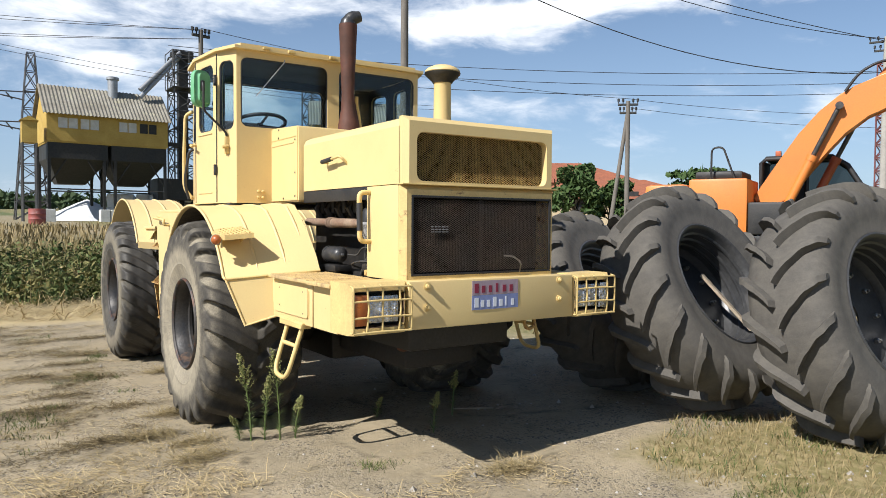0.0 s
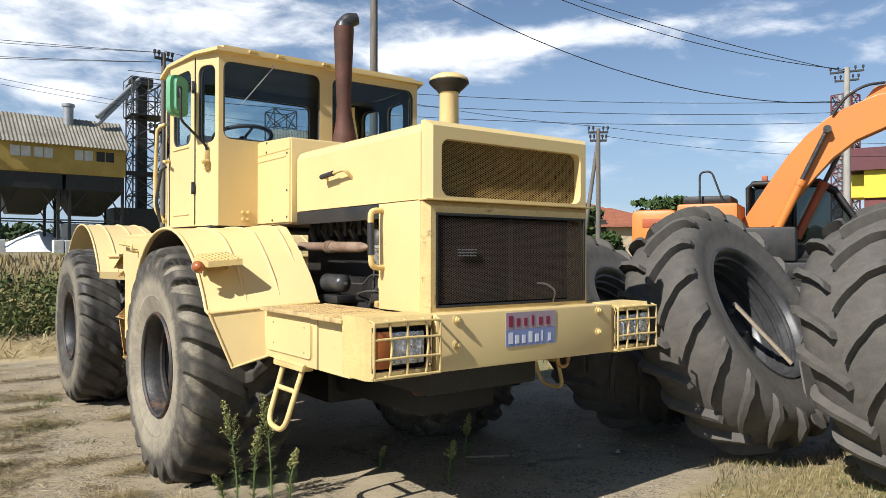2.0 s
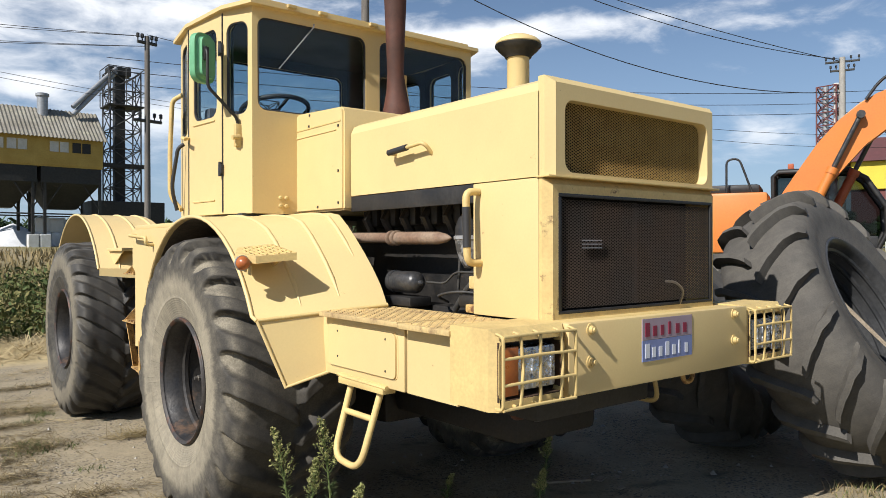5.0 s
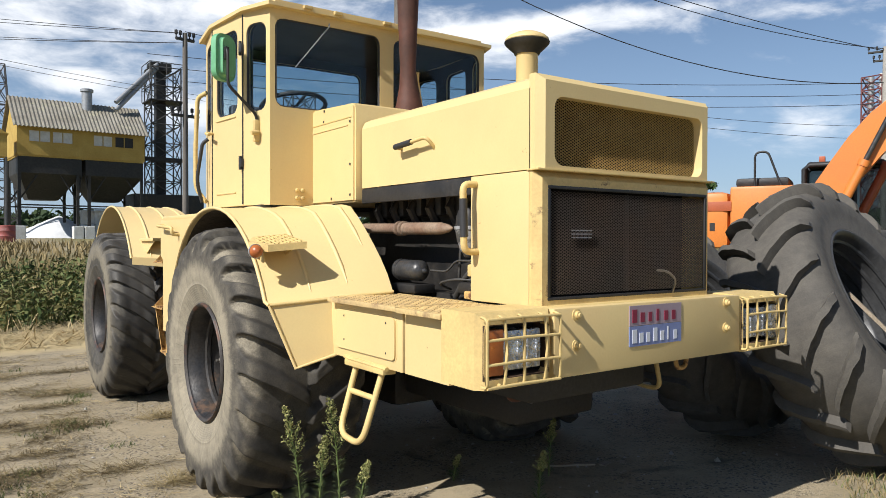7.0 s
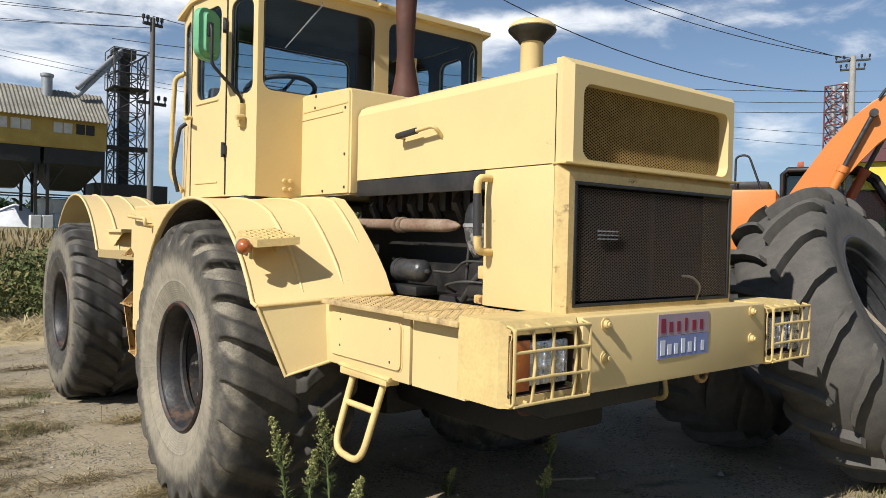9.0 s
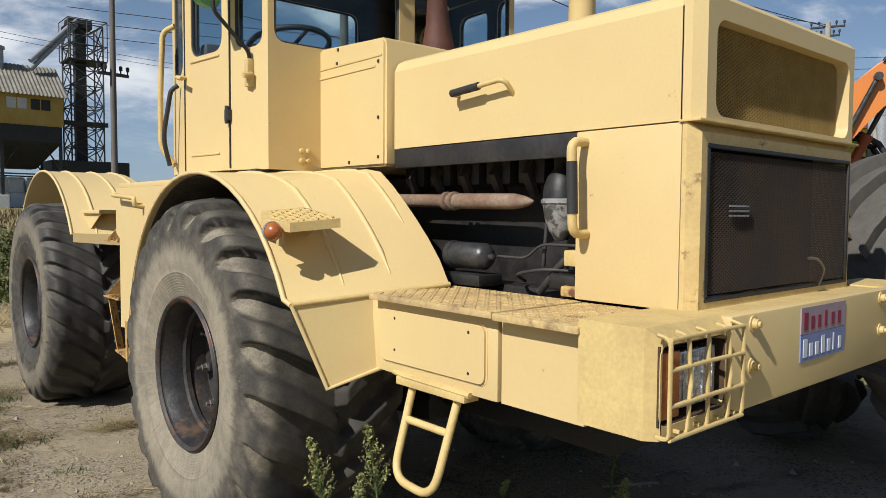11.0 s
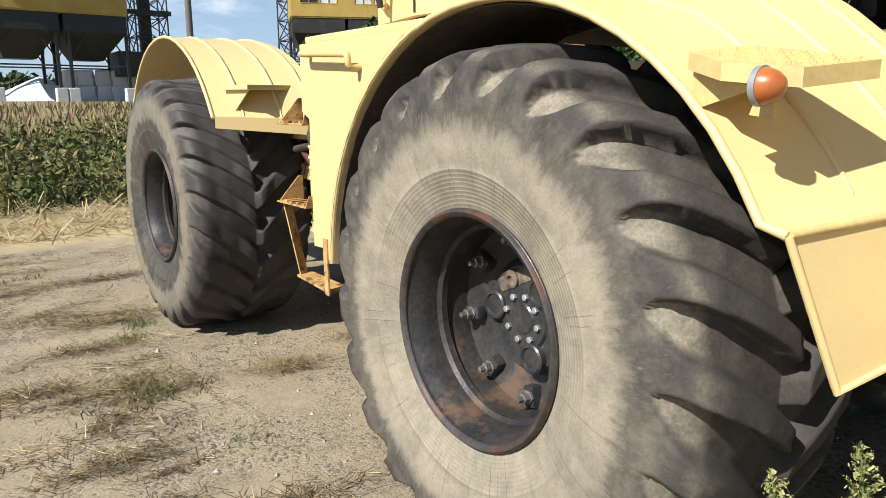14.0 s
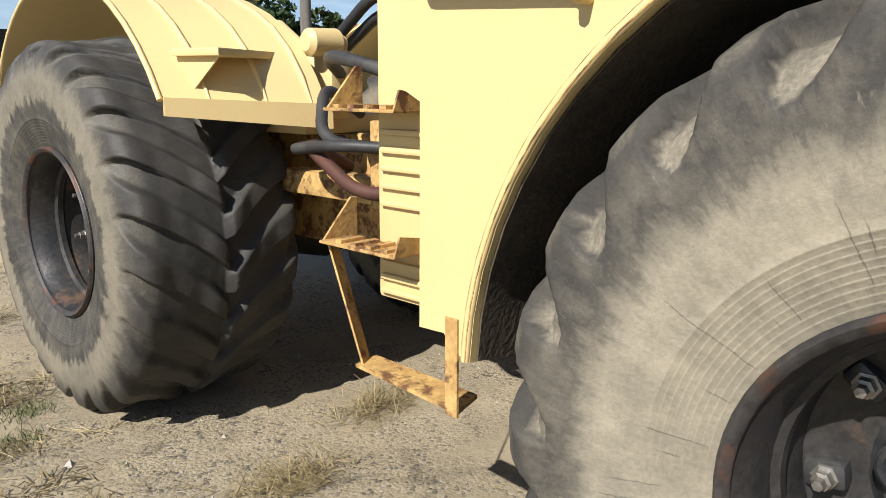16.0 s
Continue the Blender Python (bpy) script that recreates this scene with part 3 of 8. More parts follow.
def build_ground():
    xs, ys = spaced(-5, 4, 0.09, 1.22, 1500), spaced(-7, 7, 0.09, 1.22, 1500)
    verts = [(x, y, ground_z(x, y)) for y in ys for x in xs]
    w = len(xs)
    faces = [(j * w + i, j * w + i + 1, (j + 1) * w + i + 1, (j + 1) * w + i) for j in range(len(ys) - 1) for i in range(w - 1)]
    me = bpy.data.meshes.new("ground")
    me.from_pydata(verts, [], faces)
    me.polygons.foreach_set("use_smooth", [True] * len(faces))
    me.materials.append(ground_material())
    return tagged(new("ground", me), "packed grey-brown dirt yard with trodden straw and dry grass", "ground", kind="structure")


build_ground()

# ---- the tractor ----
tractor = empty("tractor", "faded yellow articulated four-wheel-drive farm tractor parked on dirt", "tractor")
HUB_Z = 0.775


def tread_bar(bm, contour, rise, length, w0, w1, side, R):
    """One cleat from the middle of the tread, sweeping back to the shoulder and fading down it. contour: (x, radius) from crown to sidewall."""
    seg = [0.0]
    for (x0, r0), (x1, r1) in zip(contour, contour[1:]): seg.append(seg[-1] + math.hypot(x1 - x0, r1 - r0))
    rings, steps = [], 11
    for i in range(steps):
        t = i / (steps - 1)
        d = seg[-1] * t
        k = max(j for j in range(len(seg) - 1) if seg[j] <= d + 1e-9)
        f = (d - seg[k]) / (seg[k + 1] - seg[k])
        (x0, r0), (x1, r1) = contour[k], contour[k + 1]
        x, r = x0 + (x1 - x0) * f, r0 + (r1 - r0) * f
        ka, kb = contour[max(k - (f < 0.5), 0)], contour[min(k + 1 + (f >= 0.5), len(contour) - 1)]
        tx, tr = kb[0] - ka[0], kb[1] - ka[1]
        q = math.hypot(tx, tr)
        nx, nr = -tr / q, tx / q
        up = rise * (1.0 if t < 0.72 else 1.0 - 0.72 * ((t - 0.72) / 0.28) ** 1.5)
        ang = length * t ** 0.85
        w = (w0 + (w1 - w0) * t) * (1.0 if t < 0.86 else 1.0 - 0.30 * ((t - 0.86) / 0.14) ** 2)
        ring = []
        for da, h in ((-0.56, -0.012), (-0.49, up * 0.7), (-0.42, up), (0.42, up), (0.49, up * 0.7), (0.56, -0.012)):
            a = ang + da * w / R
            rr = r + nr * h
            ring.append(bm.verts.new((side * (x + nx * h), rr * math.sin(a), rr * math.cos(a))))
        rings.append(ring)
    for A, B in zip(rings, rings[1:]):
        for k in range(6): bm.faces.new((A[k], A[(k + 1) % 6], B[(k + 1) % 6], B[k]))
    bm.faces.new(rings[0]); bm.faces.new(rings[-1][::-1])


TYRE_MESHES = {}


def tractor_tyre_mesh(worn):
    """A cleated tyre as one relief: a floor and a crest section, mixed by where the cleats run."""
    if worn in TYRE_MESHES: return TYRE_MESHES[worn]
    half, bead = 0.355, 0.345
    drop = 0.016 if worn else 0.0
    floor = ((0, 0.775), (0.16, 0.772), (0.27, 0.757), (0.315, 0.735), (0.345, 0.708), (0.366, 0.676))
    crest = ((0, 0.835), (0.16, 0.832), (0.28, 0.818), (0.335, 0.797), (0.362, 0.764), (0.3715, 0.72), (0.3735, 0.678))
    def along(pts, t):
        seg = [0.0]
        for (x0, r0), (x1, r1) in zip(pts, pts[1:]): seg.append(seg[-1] + math.hypot(x1 - x0, r1 - r0))
        return float(np.interp(t * seg[-1], seg, [p[0] for p in pts])), float(np.interp(t * seg[-1], seg, [p[1] for p in pts]))
    side = [(half * 0.80, bead - 0.02), (half * 0.90, bead), (half * 0.93, bead + 0.015)]
    for i in range(9):
        r = bead + 0.024 + i * 0.0125
        x = half * (0.943 + 0.010 * i)
        side += [(x, r), (x + 0.0024, r + 0.0084), (x + 0.0040, r + 0.0100), (x + 0.0031, r + 0.0116)]
    side += [(half * 1.045, 0.50), (half * 1.055, 0.54), (half * 1.062, 0.58), (half * 1.064, 0.62), (half * 1.058, 0.655)]
    steps = [1 - k / 30 for k in range(31)]
    rows = [(-1, None, p) for p in side] + [(-1, t, None) for t in steps] + [(1, t, None) for t in steps[-2::-1]] + [(1, None, p) for p in side[::-1]]
    count, sub = 22, 32
    n = count * sub
    pitch = 2 * math.pi / count
    lean, w0, w1 = (0.34, 0.070, 0.098) if not worn else (0.40, 0.085, 0.115)
    verts, dust_shade = [], []
    ease = lambda a, b, v: (lambda q: q * q * (3 - 2 * q))(min(max((v - a) / (b - a), 0.0), 1.0))
    for sg, t, p in rows:
        if t is not None: (fx, fr), (cx, cr) = along(floor, t), along(crest, t)
        for k in range(n):
            a = 2 * math.pi * k / n + lean * (1.0 if t is None else t ** 0.85)
            if t is None:
                x, r, d = p[0], p[1], 0.0
            else:
                q = Vector((sg * cx, cr * math.sin(a), cr * math.cos(a)))
                nz = noise.noise(q * 23 + Vector((0, 0, 5 * worn))) * 0.6 + noise.noise(q * 60) * 0.4
                f = (a - lean * t ** 0.85) / pitch + (0.5 if sg > 0 else 0.0) + 0.11
                gap = (f - round(f)) * pitch * 0.83
                w = (w0 + (w1 - w0) * t) / 2
                free = pitch * 0.83 / 2 - w
                g = math.sqrt(max(1 - ((t - 0.74) / 0.25) ** 2, 0.0)) if t > 0.74 else 1.0
                if t >= 0.99: g = 0.0
                w = pitch * 0.83 / 2 - free * g
                away = abs(gap) - w + 0.005 * nz
                # the trailing flank falls away more gently
                soft = 0.006 if gap < 0 else 0.034
                L = 1 - ease(-0.005, soft, away)
                L *= ease(-0.05, 0.03, t - 0.01 + 0.02 * nz)
                lift = L * (1 - drop / 0.06) + 0.045 * nz
                if worn: lift *= 0.55 + 0.45 * max(ease(0.50, 0.72, t), 1 - ease(0.10, 0.30, t))
                x, r = fx + (cx - fx) * lift, fr + (cr - fr) * lift
                # cleat edges darkened for rubbed dust and for flank shade, most on one flank
                edge = ease(0.02, 0.25, L) * (1 - ease(0.0, 0.022, -away)) * (1.0 if gap < 0 else 0.45)
                d = (0.80 - 0.22 * ease(0.0, 0.6, L)) * (1 - 0.95 * edge) + 0.30 * nz
                d *= 0.30 + 0.95 * ease(0.60, 0.80, t)
                if t > 0.70: d *= 1 - 0.85 * ease(0.70, 0.82, t) * ease(0.35, 0.75, L)
            verts.append((sg * x, r * math.sin(a), r * math.cos(a)))
            dust_shade.append(min(max(d, 0.0), 1.0))
    m = len(rows)
    faces = [(j * n + k, j * n + (k + 1) % n, (j + 1) * n + (k + 1) % n, (j + 1) * n + k) for j in range(m - 1) for k in range(n)]
    faces += [((m - 1) * n + k, (m - 1) * n + (k + 1) % n, (k + 1) % n, k) for k in range(n)]
    me = bpy.data.meshes.new("tyre")
    me.from_pydata(verts, [], faces)
    me.polygons.foreach_set("use_smooth", [True] * len(faces))
    me.attributes.new("dust_shade", "FLOAT", "POINT").data.foreach_set("value", dust_shade)
    me.update()
    me.materials.append(M_TYRE_REAR if worn else M_TYRE)
    TYRE_MESHES[worn] = me
    return me


def tractor_wheel(parent, at, label, worn=False):
    """The wheel's outer side looks along its local -x."""
    bm = bmesh.new()
    # rim: rolled lip, barrel and dish
    lathe(bm, [(-0.325, 0.338), (-0.342, 0.342), (-0.350, 0.356), (-0.340, 0.366), (-0.326, 0.362), (-0.30, 0.345), (0.30, 0.345), (0.34, 0.36), (0.34, 0.33), (0.26, 0.30),
               (0.0, 0.30), (-0.06, 0.16), (-0.075, 0.16), (-0.10, 0.255), (-0.115, 0.292), (-0.19, 0.304), (-0.20, 0.294), (-0.222, 0.296), (-0.232, 0.310), (-0.31, 0.325)], 56, closed=True)
    wheel = part("wheel", bm, M_WHEEL, parent, label, smooth=35)
    wheel.matrix_basis = at
    tyre = new("tyre", tractor_tyre_mesh(worn))
    tyre.parent = wheel
    tyre["label"] = "scuffed black cleated tyre" if worn else "dusty black cleated agricultural tyre"
    bm = bmesh.new()
    lathe(bm, [(-0.336, 0.3655), (-0.346, 0.363), (-0.3535, 0.356), (-0.346, 0.341), (-0.338, 0.338)], 56)
    bmesh.ops.delete(bm, geom=[f for f in bm.faces if len(f.verts) > 4], context="FACES_ONLY")
    part("rim_lip", bm, M_LIP, wheel, "rusted rim lip", smooth=60)
    # planetary hub
    bm = bmesh.new()
    lathe(bm, [(0.06, 0.22), (-0.055, 0.226), (-0.075, 0.218), (-0.080, 0.195), (-0.095, 0.178), (-0.112, 0.165), (-0.115, 0.105), (-0.124, 0.098), (-0.126, 0.052), (-0.131, 0.046), (-0.131, 0)], 40)
    part("hub_cover", bm, M_IRON, wheel, "black planetary hub cover", smooth=35)
    # rust-stained web between two of the caps
    bm = bmesh.new()
    place = Matrix.Rotation(radians(64), 4, "X")
    box(bm, (-0.120, 0.100, -0.075), (-0.085, 0.150, 0.080), 0.012, place)
    lathe(bm, [(-0.08, 0.030), (-0.128, 0.030), (-0.132, 0.024), (-0.132, 0.012), (-0.122, 0.010), (-0.122, 0)], 16, centre=(0, 0.128 * math.cos(radians(64)), 0.128 * math.sin(radians(64))))
    part("hub_web", bm, M_CASTING, wheel, "rust-stained casting web", smooth=35)
    for a in (8, 128, 248):
        bm = bmesh.new()
        y, z = 0.128 * math.cos(radians(a)), 0.128 * math.sin(radians(a))
        lathe(bm, [(-0.06, 0.05), (-0.134, 0.05), (-0.139, 0.044), (-0.139, 0.036), (-0.133, 0.032), (-0.135, 0)], 20, centre=(0, y, z))
        part("planet_cap", bm, M_IRON, wheel, smooth=35)
    for k in range(8):
        a = radians(k * 45 + 12)
        bm = bmesh.new()
        lathe(bm, [(-0.115, 0.011), (-0.135, 0.011), (-0.137, 0.008), (-0.137, 0)], 6, centre=(0, 0.072 * math.cos(a), 0.072 * math.sin(a)))
        part("cover_bolt", bm, M_GALV, wheel)
    for k in range(8):
        a = radians(k * 45 - 9)
        bm = bmesh.new()
        c, s = math.cos(a), math.sin(a)
        box(bm, (-0.132, -0.024, -0.034), (-0.085, 0.024, 0.038), 0.012, Matrix.Translation((0, 0.25 * c, 0.25 * s)) @ Matrix.Rotation(a - math.pi / 2, 4, "X"))
        part("rim_clamp", bm, M_IRON, wheel, smooth=35)
        bm = bmesh.new()
        lathe(bm, [(-0.13, 0.024), (-0.137, 0.024), (-0.138, 0.018), (-0.158, 0.018), (-0.160, 0.011), (-0.178, 0.010), (-0.179, 0)], 6, centre=(0, 0.25 * c, 0.25 * s))
        part("wheel_nut", bm, M_STEEL, wheel, "greasy steel wheel nut")
    return wheel


WX = 1.035
tractor_wheel(tractor, pose(-WX, 0, HUB_Z), "front wheel with dusty tyre")
tractor_wheel(tractor, pose(-WX, 3.2, HUB_Z + 0.02, -7), "rear wheel with scuffed dusty tyre", True)
tractor_wheel(tractor, pose(WX, 0, HUB_Z, 0, 0, 180), "front wheel with dusty tyre")
tractor_wheel(tractor, pose(WX, 3.2, HUB_Z, 0, 0, 180), "rear wheel with scuffed dusty tyre", True)


def slab(name, a, b, mat=None, parent=None, bevel=0.006, label=""):
    bm = bmesh.new()
    box(bm, a, b, bevel)
    return part(name, bm, mat or M_YELLOW, parent or tractor, label, smooth=35)


# chassis and axles
slab("front_frame", (-0.42, -1.9, 0.74), (0.42, 1.45, 1.18), M_BLACK, bevel=0.03)
slab("transmission_case", (-0.34, -0.55, 0.46), (0.34, 1.25, 0.75), M_OIL, bevel=0.06)
slab("oil_pan", (-0.30, -1.65, 0.56), (0.30, -0.58, 0.745), M_OIL, bevel=0.05)
slab("rear_frame", (-0.48, 1.75, 0.72), (0.48, 5.0, 1.22), M_YELLOW_RUST, bevel=0.03)
bm = bmesh.new()
lathe(bm, [(-0.95, 0.17), (-0.55, 0.19), (-0.25, 0.24), (0, 0.30), (0.25, 0.24), (0.55, 0.19), (0.95, 0.17)], 24, centre=(0, 0, HUB_Z))
part("front_axle", bm, M_OIL, tractor, smooth=40)
bm = bmesh.new()
lathe(bm, [(-0.95, 0.17), (-0.55, 0.19), (-0.25, 0.24), (0, 0.30), (0.25, 0.24), (0.55, 0.19), (0.95, 0.17)], 24, centre=(0, 3.2, HUB_Z))
part("rear_axle", bm, M_OIL, tractor, smooth=40)
bm = bmesh.new()
tube(bm, [(0, 1.4, 0.85), (0, 1.9, 0.85)], 0.26, 20)
part("articulation_joint", bm, M_YELLOW_RUST, tractor, "rust-stained articulation joint", smooth=40)

# ---- bonnet ----
HX = 0.61
bm = bmesh.new()
# shell with an opening to the front
prism(bm, [(-HX, 1.835), (-HX, 2.19), (-HX + 0.02, 2.23), (-HX + 0.06, 2.25), (HX - 0.06, 2.25), (HX - 0.02, 2.23), (HX, 2.19), (HX, 1.835)], "y", -2.10, -0.610)
bonnet = part("bonnet", bm, M_YELLOW, tractor, "flat-topped yellow engine bonnet", smooth=25)


def face_frame(bm, y, depth, outer, hole, r, side=0.0):
    """An upright front frame with a rounded opening; outer and hole as x0, x1, z0, z1; side: chamfer to the rear of the outer edge."""
    x0, x1, z0, z1 = outer
    inner = round_rect(*hole, r)
    n = len(inner)
    def corner_pts(o):
        pts = []
        for i, (u, v) in enumerate(inner):
            q, k = i // 5, i % 5
            cor = ((x1 - o, z1 - o), (x0 + o, z1 - o), (x0 + o, z0), (x1 - o, z0))[q]
            a = ((x1 - o, v), (u, z1 - o), (x0 + o, v), (u, z0))
            pts.append(cor if k == 2 else (a[q] if k < 2 else a[(q + 1) % 4]))
        return pts
    loops = [(corner_pts(0.0), y + depth), (corner_pts(0.0), y + 0.035), (corner_pts(0.03), y), (inner, y), ([(u * 0.99 + 0.01 * (hole[0] + hole[1]) / 2, v) for u, v in inner], y + 0.05)]
    L = [[bm.verts.new((p[0], yy, p[1])) for p in pts] for pts, yy in loops]
    for A, B in zip(L, L[1:]):
        for i in range(n):
            j = (i + 1) % n
            q = [A[i], A[j], B[j], B[i]]
            if (q[0].co - q[1].co).length < 1e-6:
                if (q[2].co - q[3].co).length < 1e-6: continue
                q = [q[0], q[2], q[3]]
            elif (q[2].co - q[3].co).length < 1e-6: q = q[:3]
            bm.faces.new(q)


bm = bmesh.new()
face_frame(bm, -2.165, 0.07, (-HX, HX, 1.835, 2.25), (-0.525, 0.535, 1.852, 2.155), 0.05)
part("upper_grille_frame", bm, M_YELLOW, bonnet, smooth=30)


def mesh_panel(name, x0, x1, z0, z1, y, pitch_x, pitch_z, w, mat, parent, back):
    """Expanded metal: two families of slanting strands."""
    bm = bmesh.new()
    slope = pitch_z / pitch_x
    for sgn in (1, -1):
        span = (x1 - x0) + (z1 - z0) / slope
        k = int(span / pitch_x) + 2
        for i in range(k):
            # a strand crosses z0 at xs
            xs = x0 - (z1 - z0) / slope + i * pitch_x if sgn > 0 else x0 + i * pitch_x
            xe = xs + sgn * (z1 - z0) / slope
            pa, pb = (xs, z0), (xe, z1)
            def clip(p, q):
                (ax, az), (bx, bz) = p, q
                t0, t1 = 0.0, 1.0
                dx = bx - ax
                for lim, s in ((x0, 1), (x1, -1)):
                    f0, f1 = s * (ax - lim), s * (bx - lim)
                    if f0 < 0 and f1 < 0: return None
                    if f0 < 0: t0 = max(t0, f0 / (f0 - f1))
                    elif f1 < 0: t1 = min(t1, f0 / (f0 - f1))
                if t0 >= t1: return None
                return [(ax + dx * t, az + (bz - az) * t) for t in (t0, t1)]
            c = clip(pa, pb)
            if not c: continue
            (ax, az), (bx, bz) = c
            q = [bm.verts.new(v) for v in ((ax - w, y, az), (ax + w, y - 0.002, az), (bx + w, y - 0.002, bz), (bx - w, y, bz))]
            q2 = [bm.verts.new(v.co + Vector((0, 0.004, 0))) for v in q]
            bm.faces.new(q); bm.faces.new(q2[::-1])
            for a in range(4): bm.faces.new((q[a], q2[a], q2[(a + 1) % 4], q[(a + 1) % 4]))
    ob = part(name, bm, mat, parent)
    return ob


# near-black colours that stand in for the shade behind both grilles
M_VOID = material("shaded_hollow_black", (0.02, 0.0151, 0.0076), (0.0134, 0.0109, 0.0067), 0.9, scale=3, bump=0.0)
M_RADIATOR_SHADE = material("shaded_radiator_black", (0.0050, 0.0050, 0.0050), (0.0101, 0.0084, 0.0076), 0.9, scale=5, bump=0.2)
M_WIRE = material("brown_black_mesh", (0.055, 0.046, 0.04), (0.085, 0.06, 0.044), 0.6, scale=5, bump=0.1)
M_MESHY = material("yellow_wire_mesh", (0.42, 0.302, 0.109), (0.353, 0.244, 0.084), 0.6, scale=8, bump=0.1)
mesh_panel("upper_grille_mesh", -0.53, 0.54, 1.845, 2.16, -2.118, 0.0240, 0.0130, 0.0015, M_MESHY, bonnet, -2.0)
# dark sheet over the closed bonnet end, in place of a shaded hollow
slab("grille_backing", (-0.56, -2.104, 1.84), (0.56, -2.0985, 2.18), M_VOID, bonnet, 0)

# side covers below the bonnet and lower grille
for s in (-1, 1):
    bm = bmesh.new()
    box(bm, (min(s * 0.60, s * 0.622), -2.107, 1.235), (max(s * 0.60, s * 0.622), -1.695, 1.829), 0.006)
    cover = part("side_cover", bm, M_YELLOW, tractor, smooth=35)
    if s < 0:
        bm = bmesh.new()
        tube(bm, arc_path([(-0.615, -1.735, 1.79), (-0.70, -1.735, 1.79), (-0.70, -1.745, 1.47), (-0.615, -1.745, 1.47)], 0.05), 0.017, 10)
        part("grab_handle", bm, M_YELLOW_WORN, cover, "yellow tubular grab handle", smooth=50)
        bm = bmesh.new()
        tube(bm, [(-0.70, -1.738, 1.72), (-0.70, -1.744, 1.54)], 0.0195, 10)
        part("grip_sleeve", bm, M_RUBBER_TRIM, cover, "black rubber sleeve", smooth=50)
bm = bmesh.new()
face_frame(bm, -2.16, 0.05, (-0.622, 0.622, 1.235, 1.829), (-0.555, 0.575, 1.262, 1.762), 0.015)
front_panel = part("lower_grille_frame", bm, M_YELLOW_CHIPPED, tractor, smooth=30)
bm = bmesh.new()
for a, b in (((-0.56, 1.262), (0.58, 1.276)), ((-0.56, 1.75), (0.58, 1.765)), ((-0.56, 1.276), (-0.543, 1.75)), ((0.563, 1.276), (0.58, 1.75)), ((-0.01, 1.28), (0.02, 1.745))):
    box(bm, (a[0], -2.1635 if a[0] != -0.01 else -2.12, a[1]), (b[0], -2.15 if a[0] != -0.01 else -2.11, b[1]), 0.004)
part("grille_surround", bm, M_BLACK, front_panel, smooth=35)
mesh_panel("lower_grille_mesh", -0.535, 0.555, 1.285, 1.74, -2.155, 0.0240, 0.0130, 0.0012, M_WIRE, front_panel, -2.0)
# the radiator's colour carries the shade of its recess
slab("radiator", (-0.57, -2.02, 1.25), (0.57, -1.93, 1.80), M_RADIATOR_SHADE, tractor)
bm = bmesh.new()
tube(bm, arc_path([(0.30, -2.16, 1.265), (0.30, -2.185, 1.33), (0.22, -2.19, 1.375), (0.15, -2.185, 1.38)], 0.04), 0.006, 6)
part("bent_wire", bm, M_STEEL, front_panel, smooth=60)
for r in range(3):
    for k in range(5): slab("grille_slot", (-0.415 + k * 0.027, -2.1665, 1.535 + r * 0.016), (-0.397 + k * 0.027, -2.1600, 1.540 + r * 0.016), M_GALV, front_panel, 0)
slab("bonnet_seam_rail", (-0.63, -2.175, 1.8285), (0.63, -2.10, 1.8365), M_YELLOW_WORN, front_panel, 0.002)

# black rail below the bonnet side and the engine bay
for s in (-1, 1):
    a, b = sorted((s * 0.585, s * 0.607))
    slab("bay_rail", (a, -1.69, 1.745), (b, -0.605, 1.831), M_BLACK, tractor, 0.004, "scuffed black steel rail")
slab("engine_block", (-0.33, -1.65, 1.05), (0.33, -0.2, 1.72), M_OIL, tractor, 0.02)
slab("crankcase_rail", (-0.47, -1.66, 1.05), (-0.335, -0.5, 1.24), M_OIL, tractor, 0.015)
for k in range(6):
    bm = bmesh.new()
    y = -1.52 + k * 0.19
    box(bm, (-0.46, y - 0.075, 1.66), (-0.30, y + 0.075, 1.80), 0.02)
    tube(bm, [(-0.43, y, 1.62), (-0.48, y, 1.70), (-0.42, y, 1.79)], 0.028, 8)
    part("cylinder_head", bm, M_OIL, tractor, smooth=40)
bm = bmesh.new()
tube(bm, [(-0.50, -1.385, 1.588), (-0.50, -1.37, 1.587), (-0.50, -1.34, 1.587), (-0.50, -1.28, 1.588), (-0.50, -0.95, 1.591), (-0.50, -0.86, 1.592), (-0.50, -0.45, 1.598)], [0.004, 0.012, 0.023, 0.033, 0.035, 0.030, 0.031], 18)
manifold = part("exhaust_manifold", bm, M_MANIFOLD, tractor, "heat-browned exhaust manifold pipe", smooth=50)
for y in (-0.908, -0.862):
    bm = bmesh.new()
    lathe(bm, [(-0.016, 0.032), (-0.013, 0.042), (-0.008, 0.036), (-0.003, 0.043), (0.003, 0.036), (0.009, 0.042), (0.013, 0.032)], 20, "y", centre=(-0.50, y, 1.592))
    part("pipe_clamp", bm, M_MANIFOLD, manifold, smooth=50)
bm = bmesh.new()
lathe(bm, [(-0.17, 0.0), (-0.165, 0.012), (-0.145, 0.015), (-0.135, 0.040), (-0.11, 0.057), (0.060, 0.057), (0.062, 0.061), (0.090, 0.061), (0.100, 0.050), (0.105, 0)], 24, "y", centre=(-0.56, -1.06, 1.358))
part("air_cylinder", bm, M_IRON, tractor, "dusty grey air cylinder", smooth=40)
slab("battery_tray", (-0.62, -1.20, 1.235), (-0.48, -0.95, 1.285), M_BLACK, tractor, 0.015)
bm = bmesh.new()
